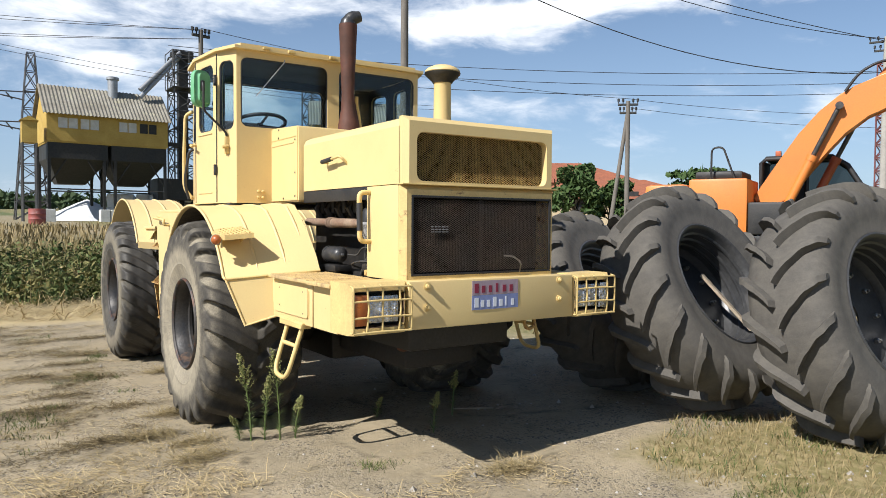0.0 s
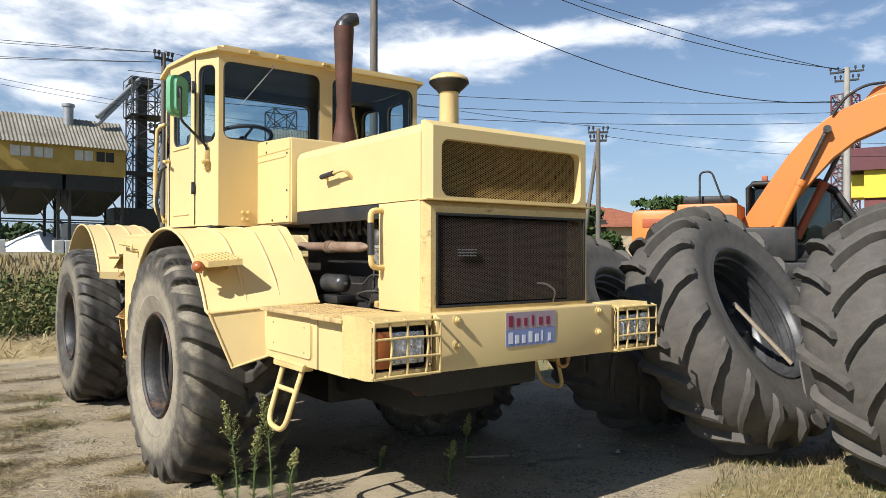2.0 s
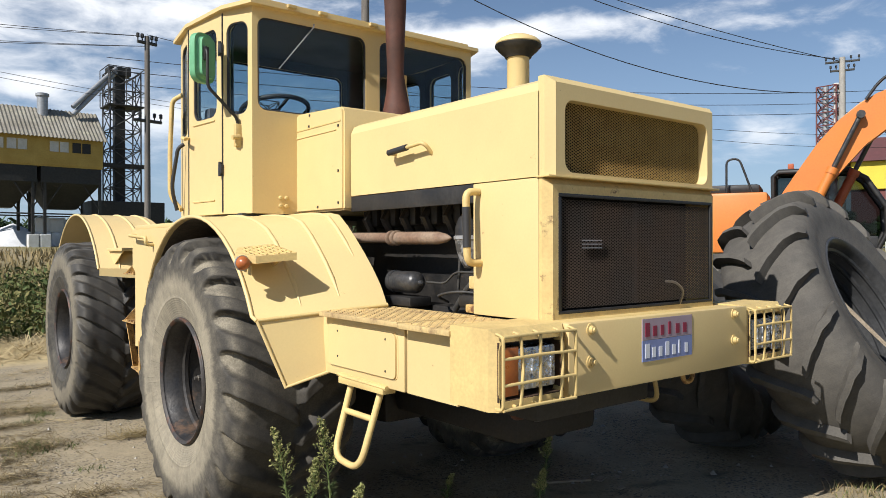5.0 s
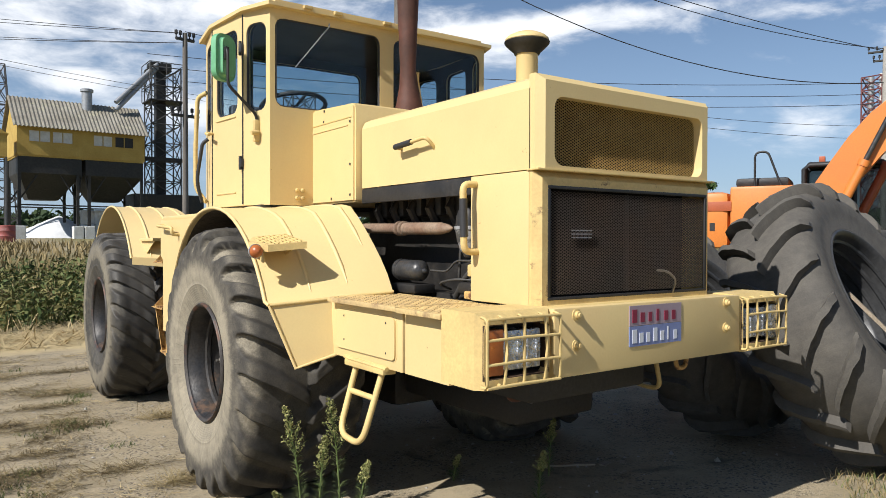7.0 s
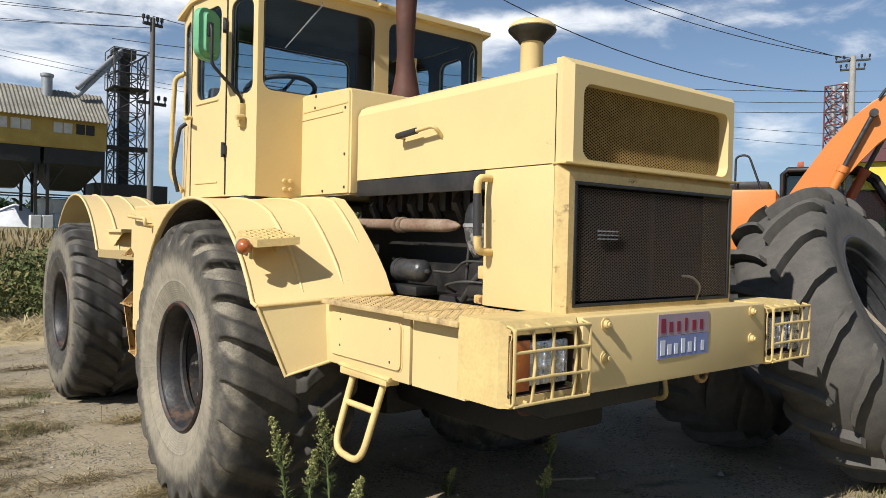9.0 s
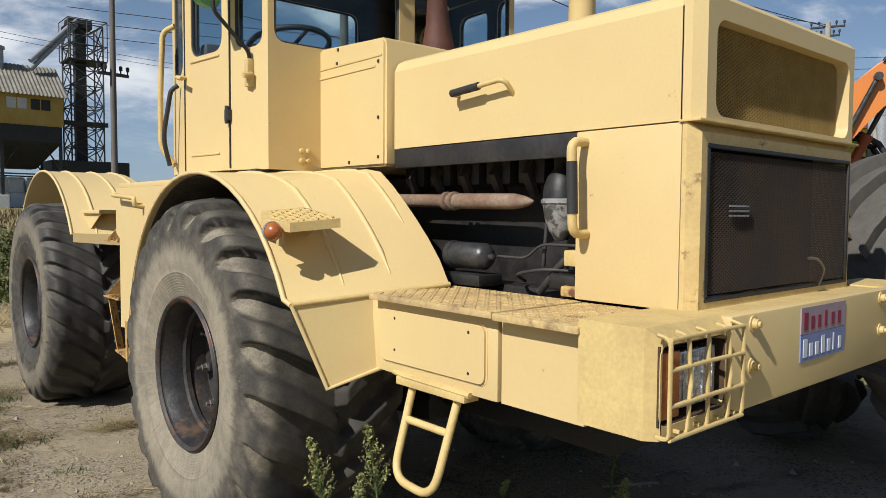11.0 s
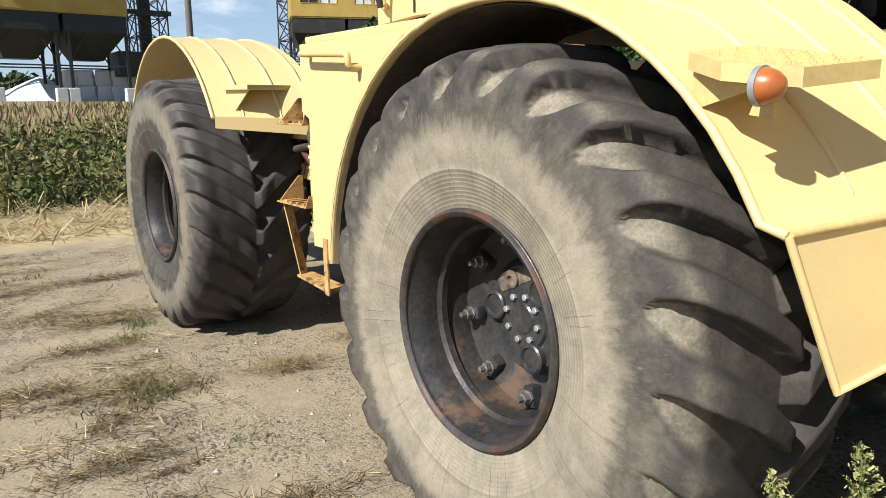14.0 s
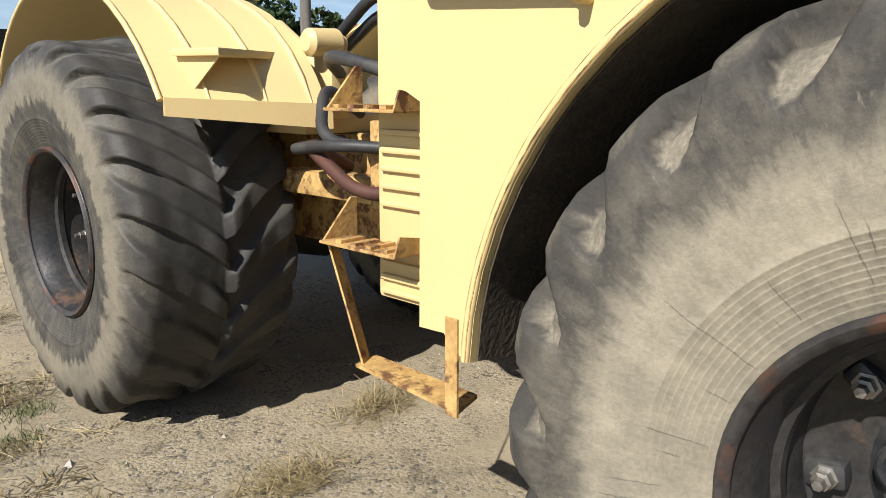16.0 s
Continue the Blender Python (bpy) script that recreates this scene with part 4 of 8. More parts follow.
lathe(bm, [(-0.14, 0), (-0.135, 0.026), (-0.10, 0.048), (-0.05, 0.066), (0.0, 0.074), (0.004, 0.080), (0.018, 0.080), (0.022, 0.074)], 24, "z", centre=(-0.50, -1.53, 1.575))
M_FLAKED = material("flaked_silver_paint", (0.042, 0.042, 0.042), (0.076, 0.076, 0.076), 0.5, 0.2, scale=12, bump=0.3, stain=(0.302, 0.302, 0.302), stain_amt=1.0, stain_scale=14, stain_pos=0.46)
filter_bowl = part("fuel_filter", bm, M_FLAKED, tractor, "flaked silver fuel filter bowl", smooth=40)
bm = bmesh.new()
lathe(bm, [(0.022, 0.0735), (0.07, 0.070), (0.11, 0.054), (0.14, 0.028), (0.146, 0)], 24, "z", centre=(-0.50, -1.53, 1.575))
part("filter_head", bm, M_BLACK, filter_bowl, "black domed filter head", smooth=40)
for pts, r, mt in (([(-0.52, -1.21, 1.36), (-0.53, -1.38, 1.36), (-0.53, -1.45, 1.42), (-0.52, -1.62, 1.42)], 0.006, M_HOSE),
                   ([(-0.53, -1.45, 1.23), (-0.55, -1.58, 1.36), (-0.50, -1.66, 1.42)], 0.016, M_HOSE),
                   ([(-0.50, -1.44, 1.33), (-0.50, -1.46, 1.54)], 0.008, M_HOSE),
                   ([(-0.45, -1.30, 1.26), (-0.58, -1.36, 1.30), (-0.58, -1.52, 1.33), (-0.50, -1.64, 1.32)], 0.007, M_HOSE)):
    bm = bmesh.new()
    tube(bm, arc_path(pts, 0.06), r, 8)
    part("engine_hose", bm, mt, tractor, smooth=60)
slab("filter_bracket", (-0.57, -1.665, 1.345), (-0.51, -1.60, 1.405), M_YELLOW_WORN, tractor, 0.008)
slab("pump_body", (-0.58, -1.66, 1.255), (-0.47, -1.53, 1.315), M_OIL, tractor, 0.02)
slab("air_box", (-0.60, -1.69, 1.235), (-0.50, -1.61, 1.275), M_YELLOW_RUST, tractor, 0.01)

# bonnet handle with its rubber sleeve
bm = bmesh.new()
tube(bm, arc_path([(-0.605, -1.06, 2.03), (-0.66, -1.06, 2.03), (-0.66, -1.37, 2.055), (-0.605, -1.37, 2.0)], 0.035), 0.010, 10)
handle = part("bonnet_handle", bm, M_YELLOW_WORN, bonnet, smooth=50)
bm = bmesh.new()
tube(bm, [(-0.661, -1.07, 2.032), (-0.661, -1.23, 2.044)], 0.016, 10)
part("grip_sleeve", bm, M_RUBBER_TRIM, bonnet, "black rubber sleeve", smooth=50)

# cowl between bonnet and cab
bm = bmesh.new()
prism(bm, [(-0.595, 1.755), (-0.595, 2.33), (-0.58, 2.352), (0.06, 2.385), (0.06, 1.755)], "x", -0.655, 0.655)
bmesh.ops.bevel(bm, geom=list(bm.edges), offset=0.012, segments=2, affect="EDGES")
cowl = part("engine_cowl", bm, M_YELLOW, tractor, "raised cowl box ahead of the cab", smooth=35)
slab("cowl_seam", (-0.6585, -0.57, 2.268), (-0.6545, 0.05, 2.276), M_YELLOW_WORN, cowl, 0)
slab("cowl_fold", (-0.6595, -0.52, 2.222), (-0.6545, 0.04, 2.230), M_YELLOW, cowl, 0)
for y, z in ((-0.545, 2.245), (-0.545, 1.985), (-0.545, 1.80), (-0.30, 1.785), (0.03, 1.80), (-0.19, 2.285), (0.03, 2.23), (-0.2, 2.352)):
    slab("cowl_screw", (-0.660, y - 0.006, z - 0.007), (-0.654, y + 0.006, z + 0.007), M_IRON, cowl, 0)

# ---- front bumper with lamps ----
M_LINER = material("rusty_lamp_liner", (0.042, 0.025, 0.0168), (0.092, 0.05, 0.025), 0.8, scale=14, bump=0.2)
BX, BY, BZ0, BZ1 = 1.055, -2.31, 0.955, 1.245
bm = bmesh.new()
box(bm, (-0.665, BY, BZ0), (0.655, BY + 0.05, BZ1), 0.01)
bumper = part("bumper", bm, M_YELLOW, tractor, "deep yellow steel front bumper beam", smooth=35)
slab("bumper_top", (-0.98, BY + 0.052, BZ1 - 0.03), (0.97, -2.06, BZ1 - 0.004), M_YELLOW_WORN, bumper, 0.004)
slab("bumper_bottom", (-1.0, BY + 0.052, BZ0), (1.0, -2.06, BZ0 + 0.02), M_OIL, bumper, 0)
for s in (-1, 1):
    for x in (-0.537, 0.53):
        if (x < 0) != (s < 0): continue
        for z in (1.213, 1.085):
            bm = bmesh.new()
            lathe(bm, [(0, 0.026), (-0.004, 0.026), (-0.005, 0.017), (-0.019, 0.016), (-0.020, 0.010), (-0.027, 0.009), (-0.027, 0)], 12, "y", centre=(x, BY, z))
            part("bumper_bolt", bm, M_YELLOW_WORN, bumper, smooth=40)
    # lamp box
    x0, x1 = (-BX, -0.667) if s < 0 else (0.657, 1.03)
    xo, xi = (x0, x1) if s < 0 else (x1, x0)
    bm = bmesh.new()
    hole = (x0 + 0.022, x1 - 0.024, BZ0 + 0.032, BZ1 - 0.045)
    face_frame(bm, BY, 0.25, (x0, x1, BZ0 - 0.005, BZ1 + 0.002), hole, 0.03)
    part("lamp_box", bm, M_YELLOW_WORN, bumper, smooth=30)
    slab("lamp_recess", (hole[0] - 0.02, BY + 0.10, hole[2] - 0.02), (hole[1] + 0.02, BY + 0.11, hole[3] + 0.02), M_BLACK, bumper, 0)
    w = hole[1] - hole[0]
    am = (hole[0], hole[0] + w * 0.30) if s < 0 else (hole[1] - w * 0.26, hole[1])
    hl = (hole[0] + w * 0.315, hole[0] + w * 0.90) if s < 0 else (hole[0] + w * 0.05, hole[1] - w * 0.28)
    slab("indicator_lens", (am[0] + 0.006, BY + 0.004, hole[2] + 0.014), (am[1], BY + 0.06, hole[3] - 0.02), M_AMBER if s < 0 else M_LAMP, bumper, 0.006, "faded amber indicator lens" if s < 0 else "bleached whitish indicator lens")
    slab("headlamp_reflector", (hl[0], BY + 0.014, hole[2] + 0.026), (hl[1], BY + 0.08, hole[3] - 0.028), M_LAMP, bumper, 0.012, "rectangular headlamp reflector")
    for k in range(4):
        xk = hl[0] + (hl[1] - hl[0]) * (k + 0.5) / 4
        slab("lens_flute", (xk - 0.004, BY + 0.010, hole[2] + 0.034), (xk + 0.004, BY + 0.016, hole[3] - 0.036), M_LAMP, bumper, 0.0028)
    # wire guard standing off the lamp
    for a, b in (((hole[0], hole[2]), (hole[0] + 0.004, hole[3])), ((hole[1] - 0.004, hole[2]), (hole[1], hole[3])), ((hole[0] + 0.004, hole[2]), (hole[1] - 0.004, hole[2] + 0.004)), ((hole[0] + 0.004, hole[3] - 0.004), (hole[1] - 0.004, hole[3]))):
        slab("lamp_liner", (a[0], BY + 0.003, a[1]), (b[0], BY + 0.098, b[1]), M_LINER, bumper, 0)
    yg = BY - 0.038
    for fx in (0.02, 0.24, 0.50, 0.78, 1.0):
        x = x0 + (x1 - x0) * fx
        bend = 0.012 if fx in (0.24, 0.78) else 0.0
        bm = bmesh.new()
        tube(bm, arc_path([(x, BY, BZ1 - 0.012), (x, yg, BZ1 - 0.02), (x + bend, yg, (BZ0 + BZ1) / 2), (x, yg, BZ0 + 0.012), (x, BY, BZ0 + 0.012)], 0.02, 3), 0.0065, 6)
        part("guard_wire", bm, M_YELLOW_WORN, bumper, "rust-flecked yellow guard wire", smooth=60)
    for z in (BZ1 - 0.02, BZ0 + (BZ1 - BZ0) * 0.66, BZ0 + (BZ1 - BZ0) * 0.34, BZ0 + 0.012):
        bm = bmesh.new()
        tube(bm, [(x0 + (x1 - x0) * 0.02, yg, z), (x0 + (x1 - x0) * 0.5, yg - 0.006, z + 0.004), (x1, yg, z)], 0.0065, 6)
        part("guard_wire", bm, M_YELLOW_WORN, bumper, smooth=60)
# name plate: a mauve band with dark red blocks over a blue band with white blocks
M_MAUVE = material("mauve_plate", (0.336, 0.26, 0.302), None, 0.5, bump=0.0, fine_amt=0.03)
M_BLUE = material("blue_plate", (0.185, 0.227, 0.42), None, 0.5, bump=0.0, fine_amt=0.03)
M_PLATE_RED = material("plate_red", (0.227, 0.0168, 0.046), None, 0.5, bump=0.0, fine_amt=0.03)
M_PLATE_WHITE = material("plate_white", (0.63, 0.655, 0.714), None, 0.5, bump=0.0, fine_amt=0.03)
plate = slab("name_plate", (-0.205, BY - 0.004, 1.142), (0.165, BY + 0.002, 1.232), M_MAUVE, bumper, 0, "two-band plate, mauve over blue")
slab("plate_band", (-0.205, BY - 0.0042, 1.049), (0.165, BY + 0.002, 1.140), M_BLUE, bumper, 0)
for i, (wd, h) in enumerate(((0.05, 0.062), (0.044, 0.046), (0.038, 0.046), (0.03, 0.058), (0.044, 0.046), (0.042, 0.046))):
    x = -0.187 + i * 0.056
    slab("plate_mark", (x, BY - 0.006, 1.156), (x + wd * 0.62, BY - 0.0035, 1.156 + h * 0.95), M_PLATE_RED, bumper, 0)
for i, (wd, h) in enumerate(((0.05, 0.064), (0.042, 0.046), (0.038, 0.046), (0.042, 0.064), (0.042, 0.046), (0.016, 0.064), (0.038, 0.046))):
    x = -0.187 + i * 0.049
    slab("plate_mark", (x, BY - 0.006, 1.064), (x + wd * 0.62, BY - 0.0035, 1.064 + h * 0.95), M_PLATE_WHITE, bumper, 0)
for x, y, sw, zt, zl, mt in ((0.43, -2.12, 0.05, 0.955, 0.865, M_YELLOW_RUST), (-0.315, -1.70, 0.09, 0.90, 0.72, M_RUST)):
    bm = bmesh.new()
    tube(bm, arc_path([(x - sw, y, zt + 0.05), (x - sw * 0.8, y, zl), (x + sw * 0.8, y, zl), (x + sw, y, zt + 0.05)], 0.05), 0.012, 10)
    part("tow_hook", bm, mt, bumper, "rusty tow loop", smooth=50)

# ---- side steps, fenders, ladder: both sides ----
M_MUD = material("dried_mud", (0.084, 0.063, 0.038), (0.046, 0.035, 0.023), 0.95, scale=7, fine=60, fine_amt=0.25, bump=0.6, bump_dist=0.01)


def fender_curves(s):
    arc = [(a, 0.95 + 0.012 * smooth(95, 60, a)) for a in np.linspace(2, 153, 24)]
    outer = [(s * 1.315, r * math.cos(radians(a)), 0.77 + r * math.sin(radians(a))) for a, r in arc] + [(s * 1.315, -0.905, 1.185)]
    # toward the bonnet the arch runs level and then falls farther forward
    knots = [(0.95, 0.70), (0.93, 1.0), (0.82, 1.3), (0.62, 1.52), (0.35, 1.68), (0.05, 1.73), (-0.35, 1.742), (-0.58, 1.742), (-0.68, 1.675), (-0.80, 1.575), (-0.92, 1.465), (-1.02, 1.355), (-1.09, 1.242)]
    seg = [0.0]
    for p, q in zip(knots, knots[1:]): seg.append(seg[-1] + math.hypot(q[0] - p[0], q[1] - p[1]))
    # the share of the way along at which the outer arc passes each point
    ways = np.concatenate([np.linspace(0, 0.52, 13)[:-1], np.linspace(0.52, 1, 13)])
    ys, zs = np.interp(ways * seg[-1], seg, [k[0] for k in knots]), np.interp(ways * seg[-1], seg, [k[1] for k in knots])
    return outer, [(s * 0.685, float(y), float(z)) for y, z in zip(ys, zs)]


for s in (-1, 1):
    X = lambda v: s * v
    lo = lambda a, b: (min(a, b), max(a, b))
    outer, inner = fender_curves(s)
    bm = bmesh.new()
    ruled(bm, outer, inner, 0.012 * s, 4)
    fender = part("front_fender", bm, M_YELLOW, tractor, "ribbed yellow front fender", smooth=40)
    bm = bmesh.new()
    tube(bm, [Vector(p) + Vector((s * 0.002, 0, 0)) for p in outer], 0.011, 8)
    part("fender_lip", bm, M_YELLOW, fender, smooth=60)
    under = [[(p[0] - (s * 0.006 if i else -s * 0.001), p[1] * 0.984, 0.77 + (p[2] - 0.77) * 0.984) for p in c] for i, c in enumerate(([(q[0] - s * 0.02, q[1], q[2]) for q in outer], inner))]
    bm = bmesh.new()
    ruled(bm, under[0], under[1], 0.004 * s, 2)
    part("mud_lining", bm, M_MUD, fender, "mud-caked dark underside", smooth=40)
    for fr in (0.36, 0.66, 0.90):
        A = [Vector(a).lerp(Vector(b), fr) for a, b in zip(outer, inner)]
        bm = bmesh.new()
        pts = A[8:24] if fr < 0.8 else A[10:22]
        tube(bm, [p + Vector((0, 0, -0.002)) for p in pts], [0.004] + [0.0115] * (len(pts) - 2) + [0.004], 8)
        part("fender_rib", bm, M_YELLOW, fender, smooth=60)
    # lower apron ahead of the wheel
    bm = bmesh.new()
    ruled(bm, [(X(1.315), -0.905, 1.185), (X(1.20), -0.972, 0.865)], [(X(1.0), -1.0, 1.213), (X(1.0), -1.035, 0.93)], 0.014 * s, 2)
    apron = part("fender_apron", bm, M_YELLOW, fender, smooth=30)
    bm = bmesh.new()
    tube(bm, [(X(1.318), -0.907, 1.185), (X(1.203), -0.975, 0.862), (X(1.0), -1.04, 0.925)], 0.009, 8)
    part("apron_lip", bm, M_YELLOW, fender, smooth=50)
    bm = bmesh.new()
    tube(bm, [(X(1.316), -0.908, 1.188), (X(1.0), -1.0, 1.216), (X(0.685), -1.093, 1.244)], 0.010, 8)
    part("fender_seam", bm, M_YELLOW_WORN, fender, smooth=50)
    # step plate on the fender, its front edge askew as the fender is
    bm = bmesh.new()
    prism(bm, [(0.05, 0), (0.25, 0), (0.25, 0.29), (0.065, 0.27), (0.0, 0.13)], "z", -0.036, 0.0)
    prism(bm, [(0.05, -0.029), (0.05, -0.10), (0.10, -0.10), (0.075, -0.029)], "x", 0.044, 0.05)
    for k in range(9):
        for j in range(8):
            if k * 0.028 > 0.05 + j * 0.09 or j * 0.029 + k * 0.011 < 0.04: continue
            box(bm, (-0.0105, -0.0035, 0.0), (0.0105, 0.0035, 0.005), 0, Matrix.Translation((0.022 + j * 0.029, 0.018 + k * 0.028, -0.0005)) @ Matrix.Rotation(radians(45 if (k + j) % 2 else -45), 4, "Z"))
    for u in (0.225, 0.07): prism(bm, [(0.06, -0.029), (0.26, -0.029), (0.26, -0.12)], "x", u, u + 0.006)
    for v in bm.verts:
        a, b, c = v.co
        v.co = Vector((X(1.375 - 0.968 * a), -0.90 - 0.236 * a + 0.96 * b, 1.494 + 0.09 * a + 0.15 * b + c))
    part("fender_step", bm, M_YELLOW_WORN, fender, "worn chequered step plate", smooth=30)
    bm = bmesh.new()
    lathe(bm, [(0.0, 0.0), (0.006, 0.018), (0.018, 0.028), (0.034, 0.034), (0.040, 0.035), (0.044, 0)], 20, "y", centre=(X(1.372), -0.905, 1.466))
    lamp = part("indicator_lamp", bm, M_AMBER, fender, "round amber side indicator", smooth=40)
    bm = bmesh.new()
    lathe(bm, [(0.040, 0.0), (0.040, 0.038), (0.052, 0.038), (0.058, 0.030), (0.058, 0)], 20, "y", centre=(X(1.372), -0.905, 1.466))
    part("lamp_base", bm, M_GALV, lamp, "grey lamp base", smooth=40)
    # running board and tool locker
    bm = bmesh.new()
    box(bm, (lo(X(1.06), X(0.60))[0], -1.715, 1.205), (lo(X(1.06), X(0.60))[1], -1.045, 1.228), 0.005)
    for k in range(23):
        for j in range(15):
            xx, yy = 0.63 + j * 0.029, -1.70 + k * 0.029
            sg = 1 if (k + j) % 2 else -1
            box(bm, (-0.0105, -0.0035, 0), (0.0105, 0.0035, 0.004), 0, Matrix.Translation((X(xx), yy, 1.227)) @ Matrix.Rotation(radians(45 * sg), 4, "Z"))
    board = part("running_board", bm, M_BOARD, tractor, "worn yellow chequer-plate running board", smooth=30)
    bm = bmesh.new()
    box(bm, (lo(X(1.065), X(0.60))[0], -2.065, 1.202), (lo(X(1.065), X(0.60))[1], -1.722, 1.225), 0.005)
    for k in range(11):
        for j in range(15):
            xx, yy = 0.63 + j * 0.029, -2.04 + k * 0.029
            sg = 1 if (k + j) % 2 else -1
            box(bm, (-0.0105, -0.0035, 0), (0.0105, 0.0035, 0.004), 0, Matrix.Translation((X(xx), yy, 1.224)) @ Matrix.Rotation(radians(45 * sg), 4, "Z"))
    part("front_running_board", bm, M_BOARD, tractor, "worn yellow chequer-plate running board", smooth=30)
    bm = bmesh.new()
    box(bm, (lo(X(1.012), X(0.62))[0], -1.70, 0.925), (lo(X(1.012), X(0.62))[1], -1.004, 1.203), 0.006)
    locker = part("tool_locker", bm, M_YELLOW, tractor, "yellow side tool locker", smooth=35)
    bm = bmesh.new()
    loop = round_rect(-1.655, -1.06, 0.965, 1.178, 0.035)
    prism(bm, loop, "x", X(1.010), X(1.022))
    bmesh.ops.bevel(bm, geom=[e for e in bm.edges if abs(e.verts[0].co.x - X(1.022)) < 1e-4 and abs(e.verts[1].co.x - X(1.022)) < 1e-4], offset=0.008, segments=2, affect="EDGES")
    part("locker_door", bm, M_YELLOW, locker, smooth=40)
    for y, z in ((-1.16, 1.14), (-1.16, 1.02), (-1.57, 1.14), (-1.57, 1.0)):
        bm = bmesh.new()
        lathe(bm, [(0, 0.006), (0.002, 0.006), (0.002, 0)], 8, "x", centre=(X(1.0225) if s < 0 else X(1.0225), y, z))
        part("drilled_hole", bm, M_BLACK, locker)
    bm = bmesh.new()
    prism(bm, [(-2.045, 0.925), (-1.712, 0.925), (-1.712, 1.20), (-2.022, 1.20)], "x", X(1.005), X(0.985))
    part("front_side_panel", bm, M_YELLOW, locker, smooth=35)
    # black sheet added so the gap beside the lamp box looks shaded
    slab("panel_backing", (lo(X(0.975), X(0.965))[0], -2.058, 0.94), (lo(X(0.975), X(0.965))[1], -1.6, 1.2), M_BLACK, locker, 0)
    bm = bmesh.new()
    tube(bm, [(X(1.0), -1.13, 0.93), (X(1.02), -1.22, 0.93), (X(1.02), -1.58, 0.925)], 0.012, 8)
    box(bm, (lo(X(1.03), X(0.96))[0], -1.56, 0.895), (lo(X(1.03), X(0.96))[1], -1.18, 0.925), 0.004)
    part("ladder_bracket", bm, M_YELLOW_WORN, locker, smooth=40)
    # hanging ladder
    bm = bmesh.new()
    tube(bm, arc_path([(X(0.99), -1.24, 0.905), (X(1.095), -1.25, 0.572), (X(1.10), -1.48, 0.562), (X(0.99), -1.49, 0.90)], 0.085, 6), 0.0155, 10)
    ladder = part("ladder", bm, M_YELLOW_WORN, tractor, "hanging two-rung tubular step ladder", smooth=50)
    bm = bmesh.new()
    tube(bm, [(X(1.03), -1.245, 0.775), (X(1.03), -1.486, 0.775)], 0.0145, 10)
    part("rung", bm, M_YELLOW_WORN, ladder, smooth=50)

    # side tank behind the front wheel
    arch = [(0.970 * math.cos(radians(a)), 0.77 + 0.970 * math.sin(radians(a))) for a in range(5, 69, 4)]
    bm = bmesh.new()
    prism(bm, [(0.968, 0.815), (0.998, 0.818), (1.02, 0.858), (1.098, 0.855), (1.098, 1.375), (1.16, 1.405), (1.16, 1.668), (0.352, 1.668)] + arch[::-1], "x", X(1.325), X(1.295))
    tank = part("side_tank", bm, M_YELLOW, tractor, "flat yellow side tank panel", smooth=30)
    rim_arc = [(0.958 * math.cos(radians(a)), 0.77 + 0.958 * math.sin(radians(a))) for a in range(2, 71, 4)]
    bm = bmesh.new()
    ruled(bm, [(X(1.327), y, z) for y, z in rim_arc], [(X(1.26), y, z) for y, z in rim_arc], 0.003 * s, 2)
    part("arch_flange", bm, M_YELLOW_RUST, tank, "rust-stained flange round the wheel arch", smooth=50)
    slab("tank_top", (lo(X(1.32), X(0.80))[0], 0.30, 1.668), (lo(X(1.32), X(0.80))[1], 1.12, 1.695), M_YELLOW, tank, 0.006)
    slab("tank_body", (lo(X(1.20), X(0.70))[0], 0.99, 0.85), (lo(X(1.20), X(0.70))[1], 1.375, 1.66), M_YELLOW, tank, 0.012)
    for z in [0.875 + i * 0.038 for i in range(3)] + [1.11 + i * 0.046 for i in range(5)]:
        bm = bmesh.new()
        box(bm, (-0.010, -0.085, -0.008), (0.010, 0.085, 0.008), 0.006, Matrix.Translation((X(1.204), 1.27, z)))
        part("louvre", bm, M_YELLOW, tank, smooth=40)
    bm = bmesh.new()
    tube(bm, arc_path([(X(1.32), 1.06, 1.625), (X(1.375), 1.06, 1.625), (X(1.375), 0.68, 1.605), (X(1.375), 0.68, 1.56), (X(1.325), 0.68, 1.56)], 0.02, 3), 0.012, 8)
    part("tank_handle", bm, M_YELLOW_WORN, tank, smooth=50)
    # two pressed treads on the tank's rear edge, and a strap stirrup below
    for z0, ya, yb in ((1.0, 1.20, 1.49), (1.35, 1.20, 1.46)):
        bm = bmesh.new()
        box(bm, (lo(X(1.31), X(1.20))[0], ya, z0 - 0.004), (lo(X(1.31), X(1.20))[1], yb, z0 + 0.004), 0.002)
        prism(bm, [(X(1.30), z0), (X(1.18), z0), (X(1.18), z0 + 0.11), (X(1.20), z0 + 0.11)], "y", yb - 0.006, yb + 0.002)
        prism(bm, [(X(1.31), z0), (X(1.20), z0), (X(1.20), z0 + 0.035), (X(1.29), z0 + 0.05)], "y", ya - 0.002, ya + 0.004)
        step = part("cab_step", bm, M_YELLOW_RUST, tank, "rusted yellow cab access step", smooth=30)
        for k in range(4): slab("step_rib", (lo(X(1.30), X(1.215))[0], ya + 0.035 + k * 0.058, z0 + 0.0042), (lo(X(1.30), X(1.215))[1], ya + 0.058 + k * 0.058, z0 + 0.013), M_YELLOW_RUST, step, 0)
    bm = bmesh.new()
    ruled(bm, [(X(1.285), 1.49, 0.998), (X(1.268), 1.37, 0.662)], [(X(1.235), 1.515, 0.998), (X(1.222), 1.395, 0.662)], 0.006)
